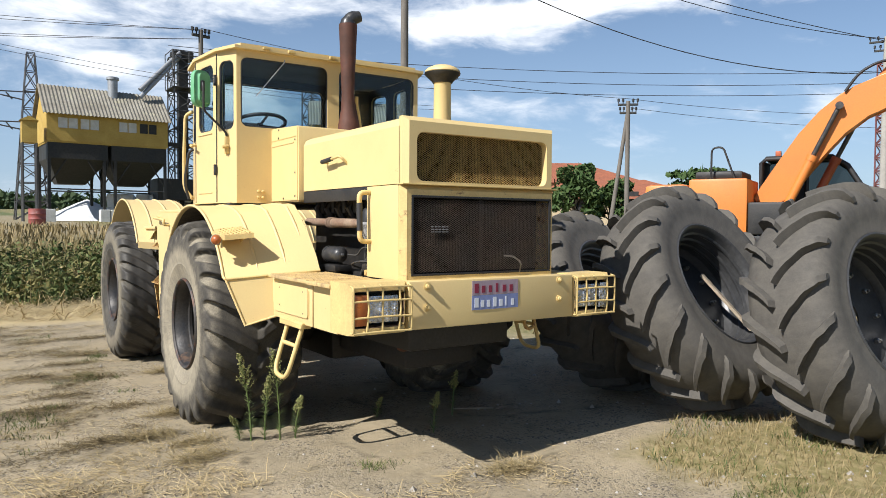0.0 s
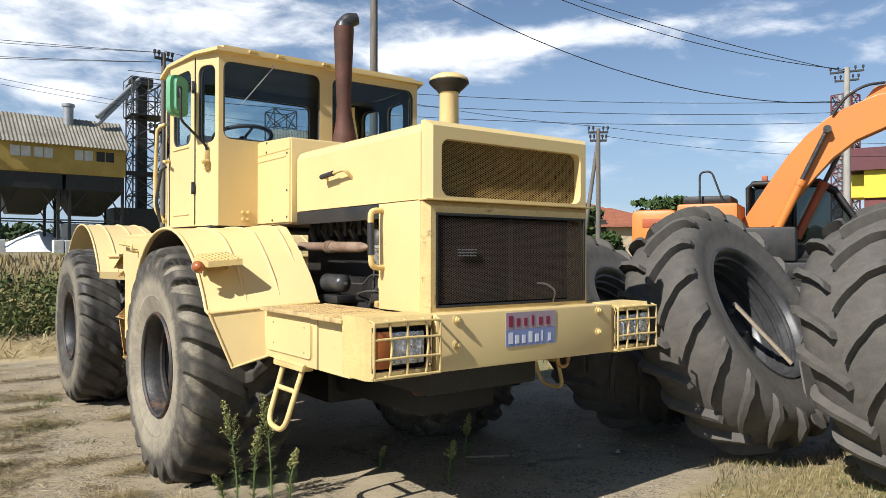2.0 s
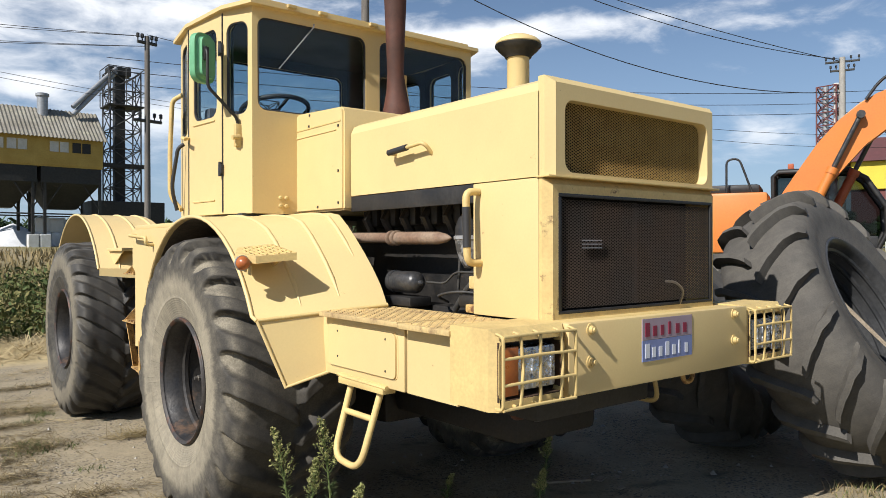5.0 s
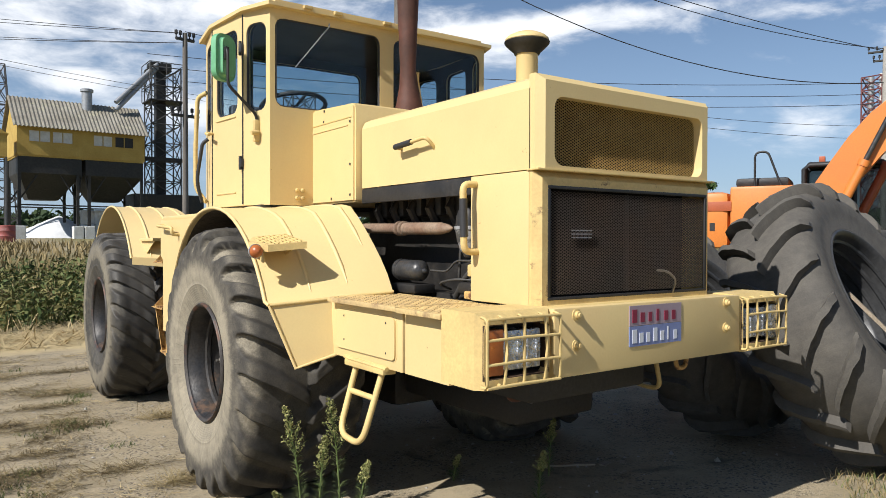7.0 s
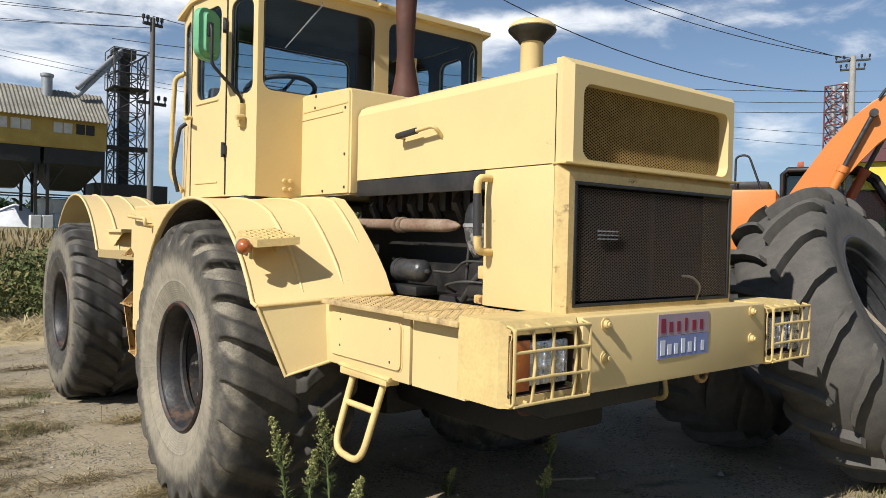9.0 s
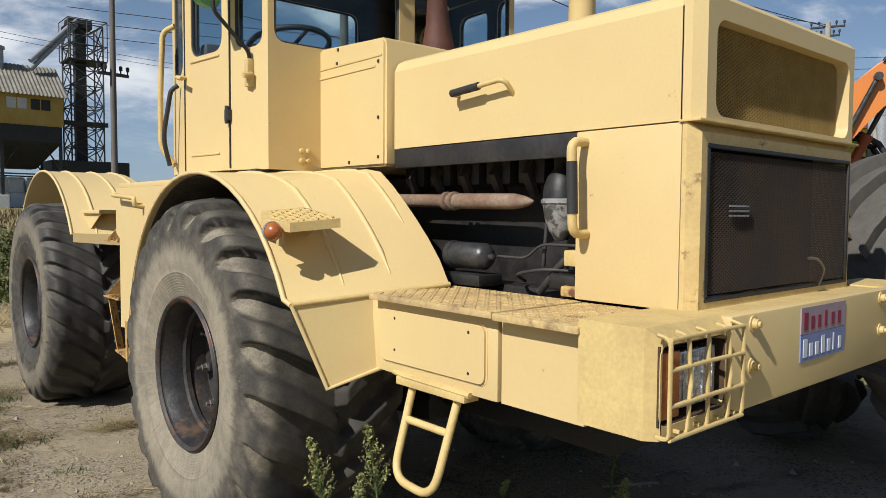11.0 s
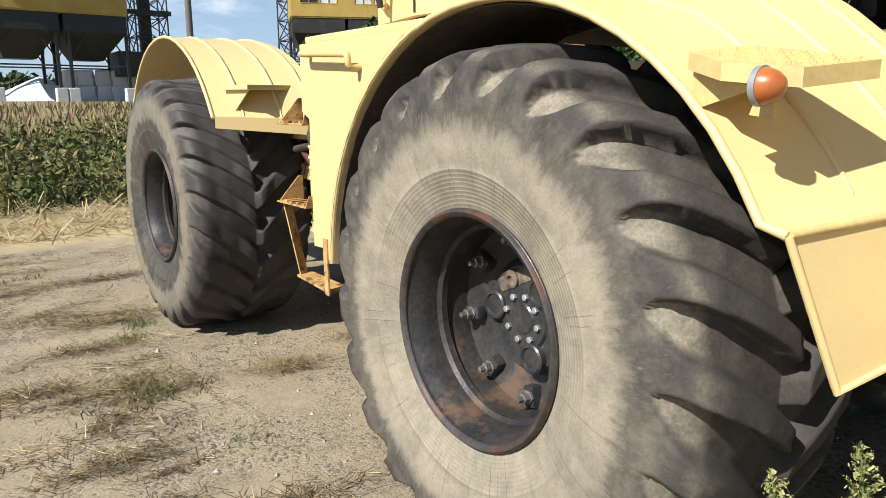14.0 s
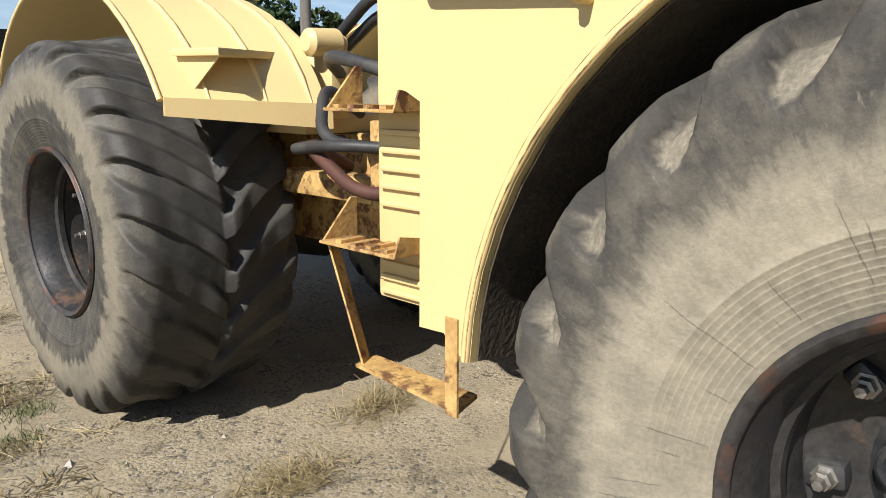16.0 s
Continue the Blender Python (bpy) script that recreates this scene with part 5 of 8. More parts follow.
    ruled(bm, [(X(1.332), 0.975, 0.90), (X(1.332), 0.972, 0.665)], [(X(1.330), 1.012, 0.90), (X(1.330), 1.010, 0.665)], 0.007)
    ruled(bm, [(X(1.275), 1.39, 0.660), (X(1.328), 0.972, 0.672)], [(X(1.190), 1.40, 0.660), (X(1.225), 1.0, 0.672)], 0.010)
    part("stirrup_step", bm, M_YELLOW_RUST, tank, "rusty strap stirrup step", smooth=30)

    # rear fender
    outer = [(X(1.25), 3.30 + 0.985 * math.cos(radians(a)), 0.865 + 0.985 * math.sin(radians(a))) for a in range(10, 157, 7)]
    inner = []
    for p in outer:
        f = smooth(3.3, 2.6, p[1])
        inner.append((X(0.68), p[1] - 0.22 * f, p[2] - 0.03 * f * smooth(1.6, 1.25, p[2])))
    bm = bmesh.new()
    ruled(bm, outer, inner, 0.012 * s, 4)
    rf = part("rear_fender", bm, M_YELLOW, tractor, "ribbed yellow rear fender", smooth=40)
    bm = bmesh.new()
    tube(bm, [Vector(p) for p in outer], 0.011, 8)
    part("fender_lip", bm, M_YELLOW, rf, smooth=60)
    for fr in (0.28, 0.62, 0.9):
        A = [Vector(a).lerp(Vector(b), fr) for a, b in zip(outer, inner)]
        bm = bmesh.new()
        tube(bm, A[6:21], [0.004] + [0.012] * 13 + [0.004], 8)
        part("fender_rib", bm, M_YELLOW, rf, smooth=60)
    a, b = Vector(outer[-1]), Vector(inner[-1])
    bm = bmesh.new()
    ruled(bm, [a + Vector((0, -0.03, 0.01)), a + Vector((0, -0.03, -0.055))], [b + Vector((0, -0.03, 0.01)), b + Vector((0, -0.03, -0.085))], 0.05 * s)
    part("fender_rail", bm, M_YELLOW, rf, smooth=30)
    bm = bmesh.new()
    st = Matrix.Translation((X(0.985), 2.41, 1.525)) @ Matrix.Rotation(radians(-20 * s), 4, "Z")
    box(bm, (-0.15, -0.07, -0.014), (0.19, 0.14, 0.014), 0.004, st)
    for xx in (-0.125, 0.14):
        v = prism(bm, [(-0.055, -0.012), (0.16, -0.012), (0.15, -0.17), (0.11, -0.17)], "x", xx, xx + 0.008)
        for q in v: q.co = st @ q.co
    part("fender_step", bm, M_YELLOW, rf, smooth=30)

# ---- cab ----
CX = -0.08
PLAN = [(-0.955, -0.03), (-1.05, 0.20), (-1.095, 0.67), (-1.02, 1.05)]
mir = lambda p: (2 * CX - p[0], p[1])
Z0, ZW, ZT, ZR = 1.75, 2.385, 2.955, 3.03
bm = bmesh.new()
cab_loops = []
# front, two panes
HOLES = (((0.035, -0.035), 0.06, 2.36), ((0.075, -0.07), 0.07, 2.37), ((0.06, -0.07), 0.07, 2.31))
mid = (CX - 0.005, -0.03)
w = mid[0] - PLAN[0][0]
cab_loops.append(framed_panel(bm, PLAN[0], mid, Z0, ZR, (0.035, w - 0.055, ZW, ZT), 0.04, 0.06))
cab_loops.append(framed_panel(bm, mid, mir(PLAN[0]), Z0, ZR, (0.055, w - 0.035, ZW, ZT), 0.04, 0.06))
cab = part("cab", bm, M_YELLOW, tractor, "boxy yellow cab with tinted windows", smooth=25)
for side in (0, 1):
    for i, (hole_y, rr, zl) in enumerate(HOLES):
        p, q = PLAN[i], PLAN[i + 1]
        if side: p, q = mir(p), mir(q)
        wd = (Vector(q) - Vector(p)).length
        a, b = hole_y[0], wd + hole_y[1]
        bm = bmesh.new()
        if side: loop = framed_panel(bm, p, q, Z0, ZR, (a, b, zl, 2.93), 0.035, rr)
        else: loop = framed_panel(bm, q, p, Z0, ZR, (wd - b, wd - a, zl, 2.93), 0.035, rr)
        cab_loops.append(loop)
        ob = part(("corner_panel", "cab_door", "rear_side_panel")[i], bm, M_YELLOW, cab, smooth=25)
bm = bmesh.new()
R0, R1 = Vector(mir(PLAN[3])), Vector(PLAN[3])
RM = Vector((0.34, R0.y))
RW = (RM - R1).length
cab_loops.append(framed_panel(bm, RM, R1, Z0, ZR, (0.05, RW - 0.06, 2.30, 2.93), 0.03, 0.06))
box(bm, (0.342, R0.y - 0.03, Z0), (R0.x, R0.y, ZR))
part("rear_wall", bm, M_YELLOW, cab, smooth=25)
# dark lining inside the rear wall and the sides
bm = bmesh.new()
framed_panel(bm, RM + Vector((0, -0.035)), R1 + Vector((0, -0.035)), Z0, ZR - 0.01, (0.05, RW - 0.06, 2.30, 2.93), 0.008, 0.06)
box(bm, (0.342, R0.y - 0.043, Z0), (R0.x, R0.y - 0.035, ZR - 0.01))
part("rear_lining", bm, M_CABIN, cab)
for side in (0, 1):
    bm = bmesh.new()
    for i, (hole_y, rr, zl) in enumerate(HOLES):
        p, q = PLAN[i], PLAN[i + 1]
        wd = (Vector(q) - Vector(p)).length
        sh = Vector((0.042 if not side else -0.042, 0))
        a_, b_ = hole_y[0], wd + hole_y[1]
        if side: framed_panel(bm, Vector(mir(p)) + sh, Vector(mir(q)) + sh, Z0, ZR - 0.01, (a_, b_, zl, 2.93), 0.006, rr)
        else: framed_panel(bm, Vector(q) + sh, Vector(p) + sh, Z0, ZR - 0.01, (wd - b_, wd - a_, zl, 2.93), 0.006, rr)
    part("side_lining", bm, M_CABIN, cab)
for lp in cab_loops: pane(lp, cab)
bm = bmesh.new()
roof_poly = [(-0.985, -0.085), (-1.075, 0.16), (-1.115, 0.68), (-1.05, 1.12)]
poly = roof_poly + [mir(p) for p in roof_poly[::-1]]
prism(bm, poly, "z", 3.012, 3.036)
inner_poly = [((p[0] - CX) * 0.93 + CX, (p[1] - 0.6) * 0.93 + 0.6) for p in poly]
prism(bm, inner_poly, "z", 3.036, 3.066)
bmesh.ops.bevel(bm, geom=[e for e in bm.edges if e.calc_face_angle(0) > 0.5], offset=0.010, segments=2, affect="EDGES")
part("roof", bm, M_YELLOW, cab, "slightly raised yellow sheet roof", smooth=35)
bm = bmesh.new()
box(bm, (-1.0, 0.02, 1.72), (0.84, 1.03, 1.752))
part("floor", bm, M_CABIN, cab)
bm = bmesh.new()
box(bm, (-0.98, 0.03, 3.0), (0.82, 1.03, 3.015))
part("headlining", bm, M_CABIN, cab)
bm = bmesh.new()
box(bm, (-0.90, 0.03, 1.76), (0.74, 0.10, 2.36), 0.02)
part("dashboard", bm, M_CABIN, cab)
bm = bmesh.new()
T = Matrix.Translation((-0.62, 0.36, 2.47)) @ Matrix.Rotation(radians(-15), 4, "X")
tube(bm, [T @ Vector((0.225 * math.cos(t), 0.225 * math.sin(t), 0)) for t in (2 * math.pi * k / 28 for k in range(28))], 0.016, 8, closed=True)
for t in (0.3, 2.84, 4.71): tube(bm, [T @ Vector((0, 0, -0.02)), T @ Vector((0.225 * math.cos(t), 0.225 * math.sin(t), 0))], 0.012, 6)
tube(bm, [T @ Vector((0, 0, 0)), Vector((-0.62, 0.16, 1.78))], 0.03, 10)
part("steering_wheel", bm, M_RUBBER_TRIM, cab, "black steering wheel on a raked column", smooth=50)
for x in (-0.62, 0.42):
    bm = bmesh.new()
    box(bm, (x - 0.24, 0.62, 2.02), (x + 0.24, 1.05, 2.16), 0.04)
    box(bm, (x - 0.23, 0.96, 2.14), (x + 0.23, 1.08, 2.56), 0.04)
    box(bm, (x - 0.15, 0.70, 1.75), (x + 0.15, 1.0, 2.03), 0.02)
    part("driver_seat", bm, M_SEAT, cab, "dark upholstered seat", smooth=40)
# roof marker brackets, wiper, hinges, door lines
for x in (-0.72, -0.50, -0.12):
    bm = bmesh.new()
    box(bm, (x - 0.03, -0.105, 3.022), (x + 0.03, -0.075, 3.046), 0.006)
    part("roof_clip", bm, M_YELLOW_WORN, cab)
bm = bmesh.new()
tube(bm, [(-0.55, -0.06, 2.965), (-0.56, -0.075, 2.94), (-0.80, -0.072, 2.64)], [0.006, 0.005, 0.0035], 6)
part("wiper", bm, M_GALV, cab, "thin steel windscreen wiper", smooth=50)
for z in (2.78, 2.03):
    bm = bmesh.new()
    tube(bm, [(-1.065, 0.205, z - 0.045), (-1.065, 0.205, z + 0.045)], 0.011, 8)
    box(bm, (-1.068, 0.185, z - 0.03), (-1.048, 0.232, z + 0.03), 0.004)
    part("door_hinge", bm, M_IRON, cab, smooth=50)
bm = bmesh.new()
tube(bm, arc_path([(-1.10, 0.66, 2.27), (-1.15, 0.66, 2.27), (-1.15, 0.58, 2.25)], 0.02, 3), 0.011, 8)
part("door_handle", bm, M_YELLOW_WORN, cab, smooth=50)
for a, b in (((0.30, 2.345), (0.60, 2.345)), ((0.30, 1.84), (0.60, 1.84))):
    bm = bmesh.new()
    ax = lambda y: -1.05 - 0.045 * (y - 0.20) / 0.47
    tube(bm, [(ax(a[0]) - 0.001, a[0], a[1]), (ax(b[0]) - 0.001, b[0], b[1])], 0.006, 6)
    part("door_swage", bm, M_YELLOW, cab, smooth=60)
for y in (0.198, 0.672):
    bm = bmesh.new()
    x = -1.051 if y < 0.4 else -1.096
    box(bm, (x - 0.003, y - 0.005, 1.76), (x + 0.004, y + 0.005, 3.0))
    part("door_gap", bm, M_RUBBER_TRIM, cab)
for dx in (0, 0.04):
    for dz in (0, 0.05):
        bm = bmesh.new()
        lathe(bm, [(0, 0.014), (-0.008, 0.014), (-0.012, 0.008), (-0.012, 0)], 8, "y", centre=(-0.77 + dx, -0.03, 1.80 + dz))
        part("cab_bolt", bm, M_YELLOW_WORN, cab)
# grab rail and hose at the rear of the door
bm = bmesh.new()
tube(bm, arc_path([(-1.07, 0.88, 2.60), (-1.115, 0.95, 2.57), (-1.125, 0.97, 2.2), (-1.125, 0.97, 1.90), (-1.06, 0.92, 1.80)], 0.06), 0.016, 8)
part("cab_grab_rail", bm, M_YELLOW_WORN, cab, smooth=50)
bm = bmesh.new()
tube(bm, arc_path([(-1.085, 0.80, 2.25), (-1.12, 0.82, 2.22), (-1.145, 0.88, 1.95), (-1.10, 0.90, 1.80)], 0.08), 0.013, 8)
part("cab_hose", bm, M_RUBBER_TRIM, cab, smooth=50)
# mirror
mirror = bmesh.new()
loop = round_rect(-0.088, 0.088, -0.148, 0.148, 0.06)
T = pose(-1.19, 0.13, 2.685, 0, 0, 28)
v = prism(mirror, loop, "y", -0.035, 0.035)
bmesh.ops.bevel(mirror, geom=[e for e in mirror.edges if abs(e.verts[0].co.y + 0.035) < 1e-4 and abs(e.verts[1].co.y + 0.035) < 1e-4], offset=0.03, segments=3, affect="EDGES")
for q in mirror.verts: q.co = T @ q.co
mirror = part("wing_mirror", mirror, M_GREEN, cab, "green plastic-backed wing mirror", smooth=40)
bm = bmesh.new()
tube(bm, arc_path([(-1.20, 0.08, 2.74), (-1.20, 0.05, 2.70), (-1.20, 0.05, 2.50), (-1.01, 0.06, 2.33), (-1.005, 0.07, 2.26)], 0.03), 0.010, 8)
box(bm, (-1.215, 0.06, 2.66), (-1.185, 0.10, 2.74), 0.006)
part("mirror_arm", bm, M_BLACK, cab, smooth=50)
bm = bmesh.new()
box(bm, (-1.025, 0.05, 2.16), (-0.985, 0.09, 2.30), 0.008)
tube(bm, [(-1.0, 0.05, 2.22), (-1.05, 0.045, 2.21)], 0.014, 8)
part("mirror_bracket", bm, M_YELLOW_WORN, cab, smooth=40)

# exhaust stack and pre-cleaner
bm = bmesh.new()
ex = [(-0.04, -0.25, 2.36), (-0.04, -0.25, 2.44), (-0.04, -0.25, 2.47), (-0.042, -0.25, 2.58), (-0.05, -0.25, 2.70), (-0.05, -0.25, 3.27), (-0.05, -0.25, 3.30)]
tube(bm, ex, [0.094, 0.093, 0.086, 0.066, 0.054, 0.078, 0.078], 24)
stack = part("exhaust_pipe", bm, M_RUST, tractor, "rust-brown tapered exhaust stack", smooth=50)
bm = bmesh.new()
tube(bm, arc_path([(-0.05, -0.25, 3.29), (-0.035, -0.26, 3.35), (0.05, -0.28, 3.38)], 0.06), [0.072] * 2 + [0.06] * 4 + [0.045], 16)
part("exhaust_elbow", bm, M_IRON, stack, smooth=50)
bm = bmesh.new()
tube(bm, [(0.12, -0.18, 2.37), (0.07, -0.18, 2.64), (0.06, -0.2, 2.70)], 0.016, 8)
part("stack_brace", bm, M_YELLOW_WORN, stack, smooth=50)
bm = bmesh.new()
lathe(bm, [(2.24, 0.078), (2.80, 0.074), (2.815, 0.082), (2.884, 0.146), (2.893, 0.152), (2.905, 0.150), (2.925, 0.128), (2.945, 0.085), (2.952, 0)], 28, "z", centre=(0.62, -0.72, 0))
pre = part("air_precleaner", bm, M_YELLOW, tractor, "yellow air intake stack with a mushroom cap", smooth=40)
bm = bmesh.new()
lathe(bm, [(2.800, 0.086), (2.815, 0.094), (2.845, 0.128), (2.872, 0.154), (2.884, 0.157), (2.886, 0.10)], 28, "z", centre=(0.62, -0.72, 0))
part("intake_band", bm, M_BLACK, pre, smooth=40)

# rear deck, hoses and linkage between the half-frames
slab("rear_deck", (-0.70, 2.35, 1.22), (0.70, 4.6, 1.30), M_YELLOW, tractor, 0.012)
for pts, r, mt in (([(-0.5, 2.35, 1.45), (-0.75, 2.15, 1.52), (-0.85, 1.9, 1.50), (-0.8, 1.6, 1.42)], 0.024, M_HOSE),
                   ([(-0.45, 2.3, 1.30), (-0.72, 2.2, 1.42), (-0.9, 2.0, 1.22), (-0.8, 1.6, 1.2)], 0.022, M_HOSE),
                   ([(-0.55, 2.3, 1.2), (-0.9, 2.2, 1.18), (-0.95, 1.85, 1.22), (-0.7, 1.5, 1.2)], 0.02, M_HOSE),
                   ([(-0.4, 2.5, 1.62), (-0.45, 2.2, 1.78), (-0.3, 1.6, 1.75)], 0.024, M_RUBBER_TRIM),
                   ([(-0.35, 2.5, 1.58), (-0.40, 2.2, 1.72), (-0.25, 1.6, 1.68)], 0.024, M_RUBBER_TRIM),
                   ([(-0.6, 2.2, 1.1), (-0.9, 2.1, 1.22), (-0.93, 1.75, 1.05), (-0.7, 1.5, 1.1)], 0.024, M_RUST)):
    bm = bmesh.new()
    tube(bm, arc_path(pts, 0.12, 6), r, 8)
    part("hydraulic_hose", bm, mt, tractor, smooth=60)
bm = bmesh.new()
lathe(bm, [(-0.07, 0), (-0.07, 0.035), (-0.05, 0.055), (0.08, 0.06), (0.09, 0.04), (0.12, 0.035), (0.12, 0)], 18, "x", centre=(-0.62, 2.35, 1.58))
box(bm, (-0.60, 2.30, 1.28), (-0.50, 2.42, 1.56), 0.02)
part("hydraulic_valve", bm, M_YELLOW, tractor, smooth=40)
bm = bmesh.new()
tube(bm, [(-0.45, 2.90, 1.68), (-0.45, 2.87, 1.67), (-0.45, 2.54, 1.475)], [0.03, 0.042, 0.042], 12)
tube(bm, [(-0.45, 2.54, 1.475), (-0.45, 2.40, 1.39)], 0.02, 10)
part("lift_cylinder", bm, M_YELLOW, tractor, "short yellow hydraulic lift cylinder", smooth=40)
slab("steering_cylinder", (-0.72, 1.5, 0.98), (-0.60, 2.5, 1.08), M_YELLOW_RUST, tractor, 0.02)
slab("pivot_bracket", (-0.85, 1.72, 1.0), (-0.55, 1.80, 1.30), M_YELLOW_RUST, tractor, 0.01)

# ---- spare tractor tyres leaning in a row ----
def spare_tyre(centre, n, spin, label, seed, plank=False):
    half, bead, R = 0.29, 0.53, 0.925
    n = Vector(n).normalized()
    rot = n.to_track_quat("X", "Z").to_matrix().to_4x4() @ Matrix.Rotation(math.pi, 4, "Z")   # local -x looks along n
    root = empty("spare_tyre", label, "tyre", "spare tyres leaning in a row", Matrix.Translation(centre) @ rot @ Matrix.Rotation(radians(spin), 4, "X"))
    bm = bmesh.new()
    s = R - bead
    p = [(-half * 0.86, bead - 0.01), (-half * 0.93, bead), (-half * 0.97, bead + 0.02), (-half * 0.985, bead + 0.035), (-half * 0.975, bead + 0.045), (-half * 1.06, bead + s * 0.38),
         (-half * 1.09, bead + s * 0.55), (-half * 1.06, bead + s * 0.72), (-half * 1.0, R - 0.085), (-half * 0.93, R - 0.05), (-half * 0.7, R - 0.02), (-half * 0.35, R - 0.005), (0, R)]
    lathe(bm, p + [(-x, r) for x, r in p[-2::-1]], 84, closed=True)
    part("tyre_casing", bm, M_BIGTYRE, root, smooth=50)
    bars = {}
    con = [(0.015, R), (half * 0.35, R - 0.005), (half * 0.7, R - 0.02), (half * 0.93, R - 0.05), (half * 1.0, R - 0.085), (half * 1.045, R - 0.13)]
    for side in (-1, 1):
        bm = bmesh.new()
        tread_bar(bm, con, 0.070, -0.34, 0.046, 0.062, side, R)
        bars[side] = part("tread_bar", bm, M_BIGTYRE, root, smooth=30)
        for k in range(19):
            ob = bars[side] if k == 0 else bars[side].copy()
            if k: scene.collection.objects.link(ob)
            ob.matrix_basis = pose(0, 0, 0, 360 / 19 * (k + (0.5 if side > 0 else 0)))
    bm = bmesh.new()
    lathe(bm, [(-0.285, 0.53), (-0.292, 0.545), (-0.285, 0.556), (-0.27, 0.55), (-0.25, 0.53), (0.25, 0.53), (0.29, 0.55), (0.29, 0.52), (0.24, 0.50), (0.12, 0.49), (0.11, 0.30), (0.10, 0.12), (0.085, 0.12),
               (0.09, 0.30), (0.085, 0.455), (0.03, 0.468), (0.02, 0.478), (-0.03, 0.478), (-0.04, 0.468), (-0.055, 0.468), (-0.065, 0.480), (-0.11, 0.482), (-0.12, 0.472), (-0.135, 0.473), (-0.145, 0.490), (-0.19, 0.494), (-0.20, 0.486), (-0.215, 0.488), (-0.225, 0.503), (-0.26, 0.515)], 64, closed=True)
    rim = part("rim", bm, M_RIM, root, "dark grey steel rim", smooth=35)
    for k in range(10):
        a = radians(36 * k)
        bm = bmesh.new()
        lathe(bm, [(0.09, 0.022), (0.06, 0.022), (0.055, 0.012), (0.04, 0.012), (0.04, 0)], 6, "x", centre=(0, 0.33 * math.cos(a), 0.33 * math.sin(a)))
        part("rim_bolt", bm, M_STEEL, root)
    # raised size marking on the sidewall, as plain bars
    for k in range(5):
        a = radians(96 + k * 4.4 - spin)
        bm = bmesh.new()
        box(bm, (-0.004, -0.010, -0.028), (0.004, 0.010, 0.028), 0.003, Matrix.Rotation(a, 4, "X") @ Matrix.Translation((-half * 1.07, 0, bead + s * 0.36)))
        part("sidewall_mark", bm, M_BIGTYRE, root)
    return root


M_RIM = material("grey_rim_paint", (0.030, 0.031, 0.033), (0.050, 0.050, 0.050), 0.40, 0.0, scale=5, fine=40, fine_amt=0.2, bump=0.15)
M_WOOD = material("weathered_plank", (0.336, 0.277, 0.202), (0.252, 0.202, 0.143), 0.85, scale=5, fine=80, fine_amt=0.2, bump=0.4, spread=(1, 12, 12))
TN = Vector((0.08, -0.87, 0.48)).normalized()
TYRE_A = Vector((2.47, -2.23, 1.12)) - TN * 0.29
spare_tyre(TYRE_A, TN, 10, "large black tractor tyre on a grey rim, leaning, plank inside", 11, True)
spare_tyre((2.60, -0.72, 0.82), (0.16, -0.76, 0.62), 24, "large black tractor tyre leaning behind another", 12)
TN2 = Vector((-0.07, -0.95, 0.30)).normalized()
spare_tyre(Vector((2.72, -3.48, 1.02)) - TN2 * 0.29, TN2, 3, "large black tractor tyre leaning on the grass edge", 13)
bm = bmesh.new()
across = TN.cross(Vector((0, 0, 1))).normalized()
pa, pb = Vector((2.52, -1.97, 1.16)), Vector((2.68, -2.36, 0.71))
d = (pb - pa)
M4 = Matrix.Translation(pa) @ d.to_track_quat("X", "Z").to_matrix().to_4x4()
box(bm, (0, -0.032, -0.012), (d.length, 0.032, 0.012), 0.003, M4)
tagged(part("plank", bm, M_WOOD, None), "pale weathered plank lying inside a tyre rim", "plank")


# a stiff rubber flap leaning against the tyre
bm = bmesh.new()
side_a, side_b = [], []
for k in range(11):
    t = k / 10
    wv = 0.20 * math.sqrt(max(1 - (2 * t - 1) ** 4, 0.05))
    c = Vector((2.52 + 0.36 * t, -2.68 + 0.31 * t, 0.30 + 0.62 * t))
    side_a.append(c + across * wv)
    side_b.append(c - across * wv)
ruled(bm, side_a, side_b, 0.014, 3)
tagged(part("rubber_flap", bm, M_BIGTYRE, None, smooth=60), "grey rubber flap leaning against a tractor tyre", "rubber flap")


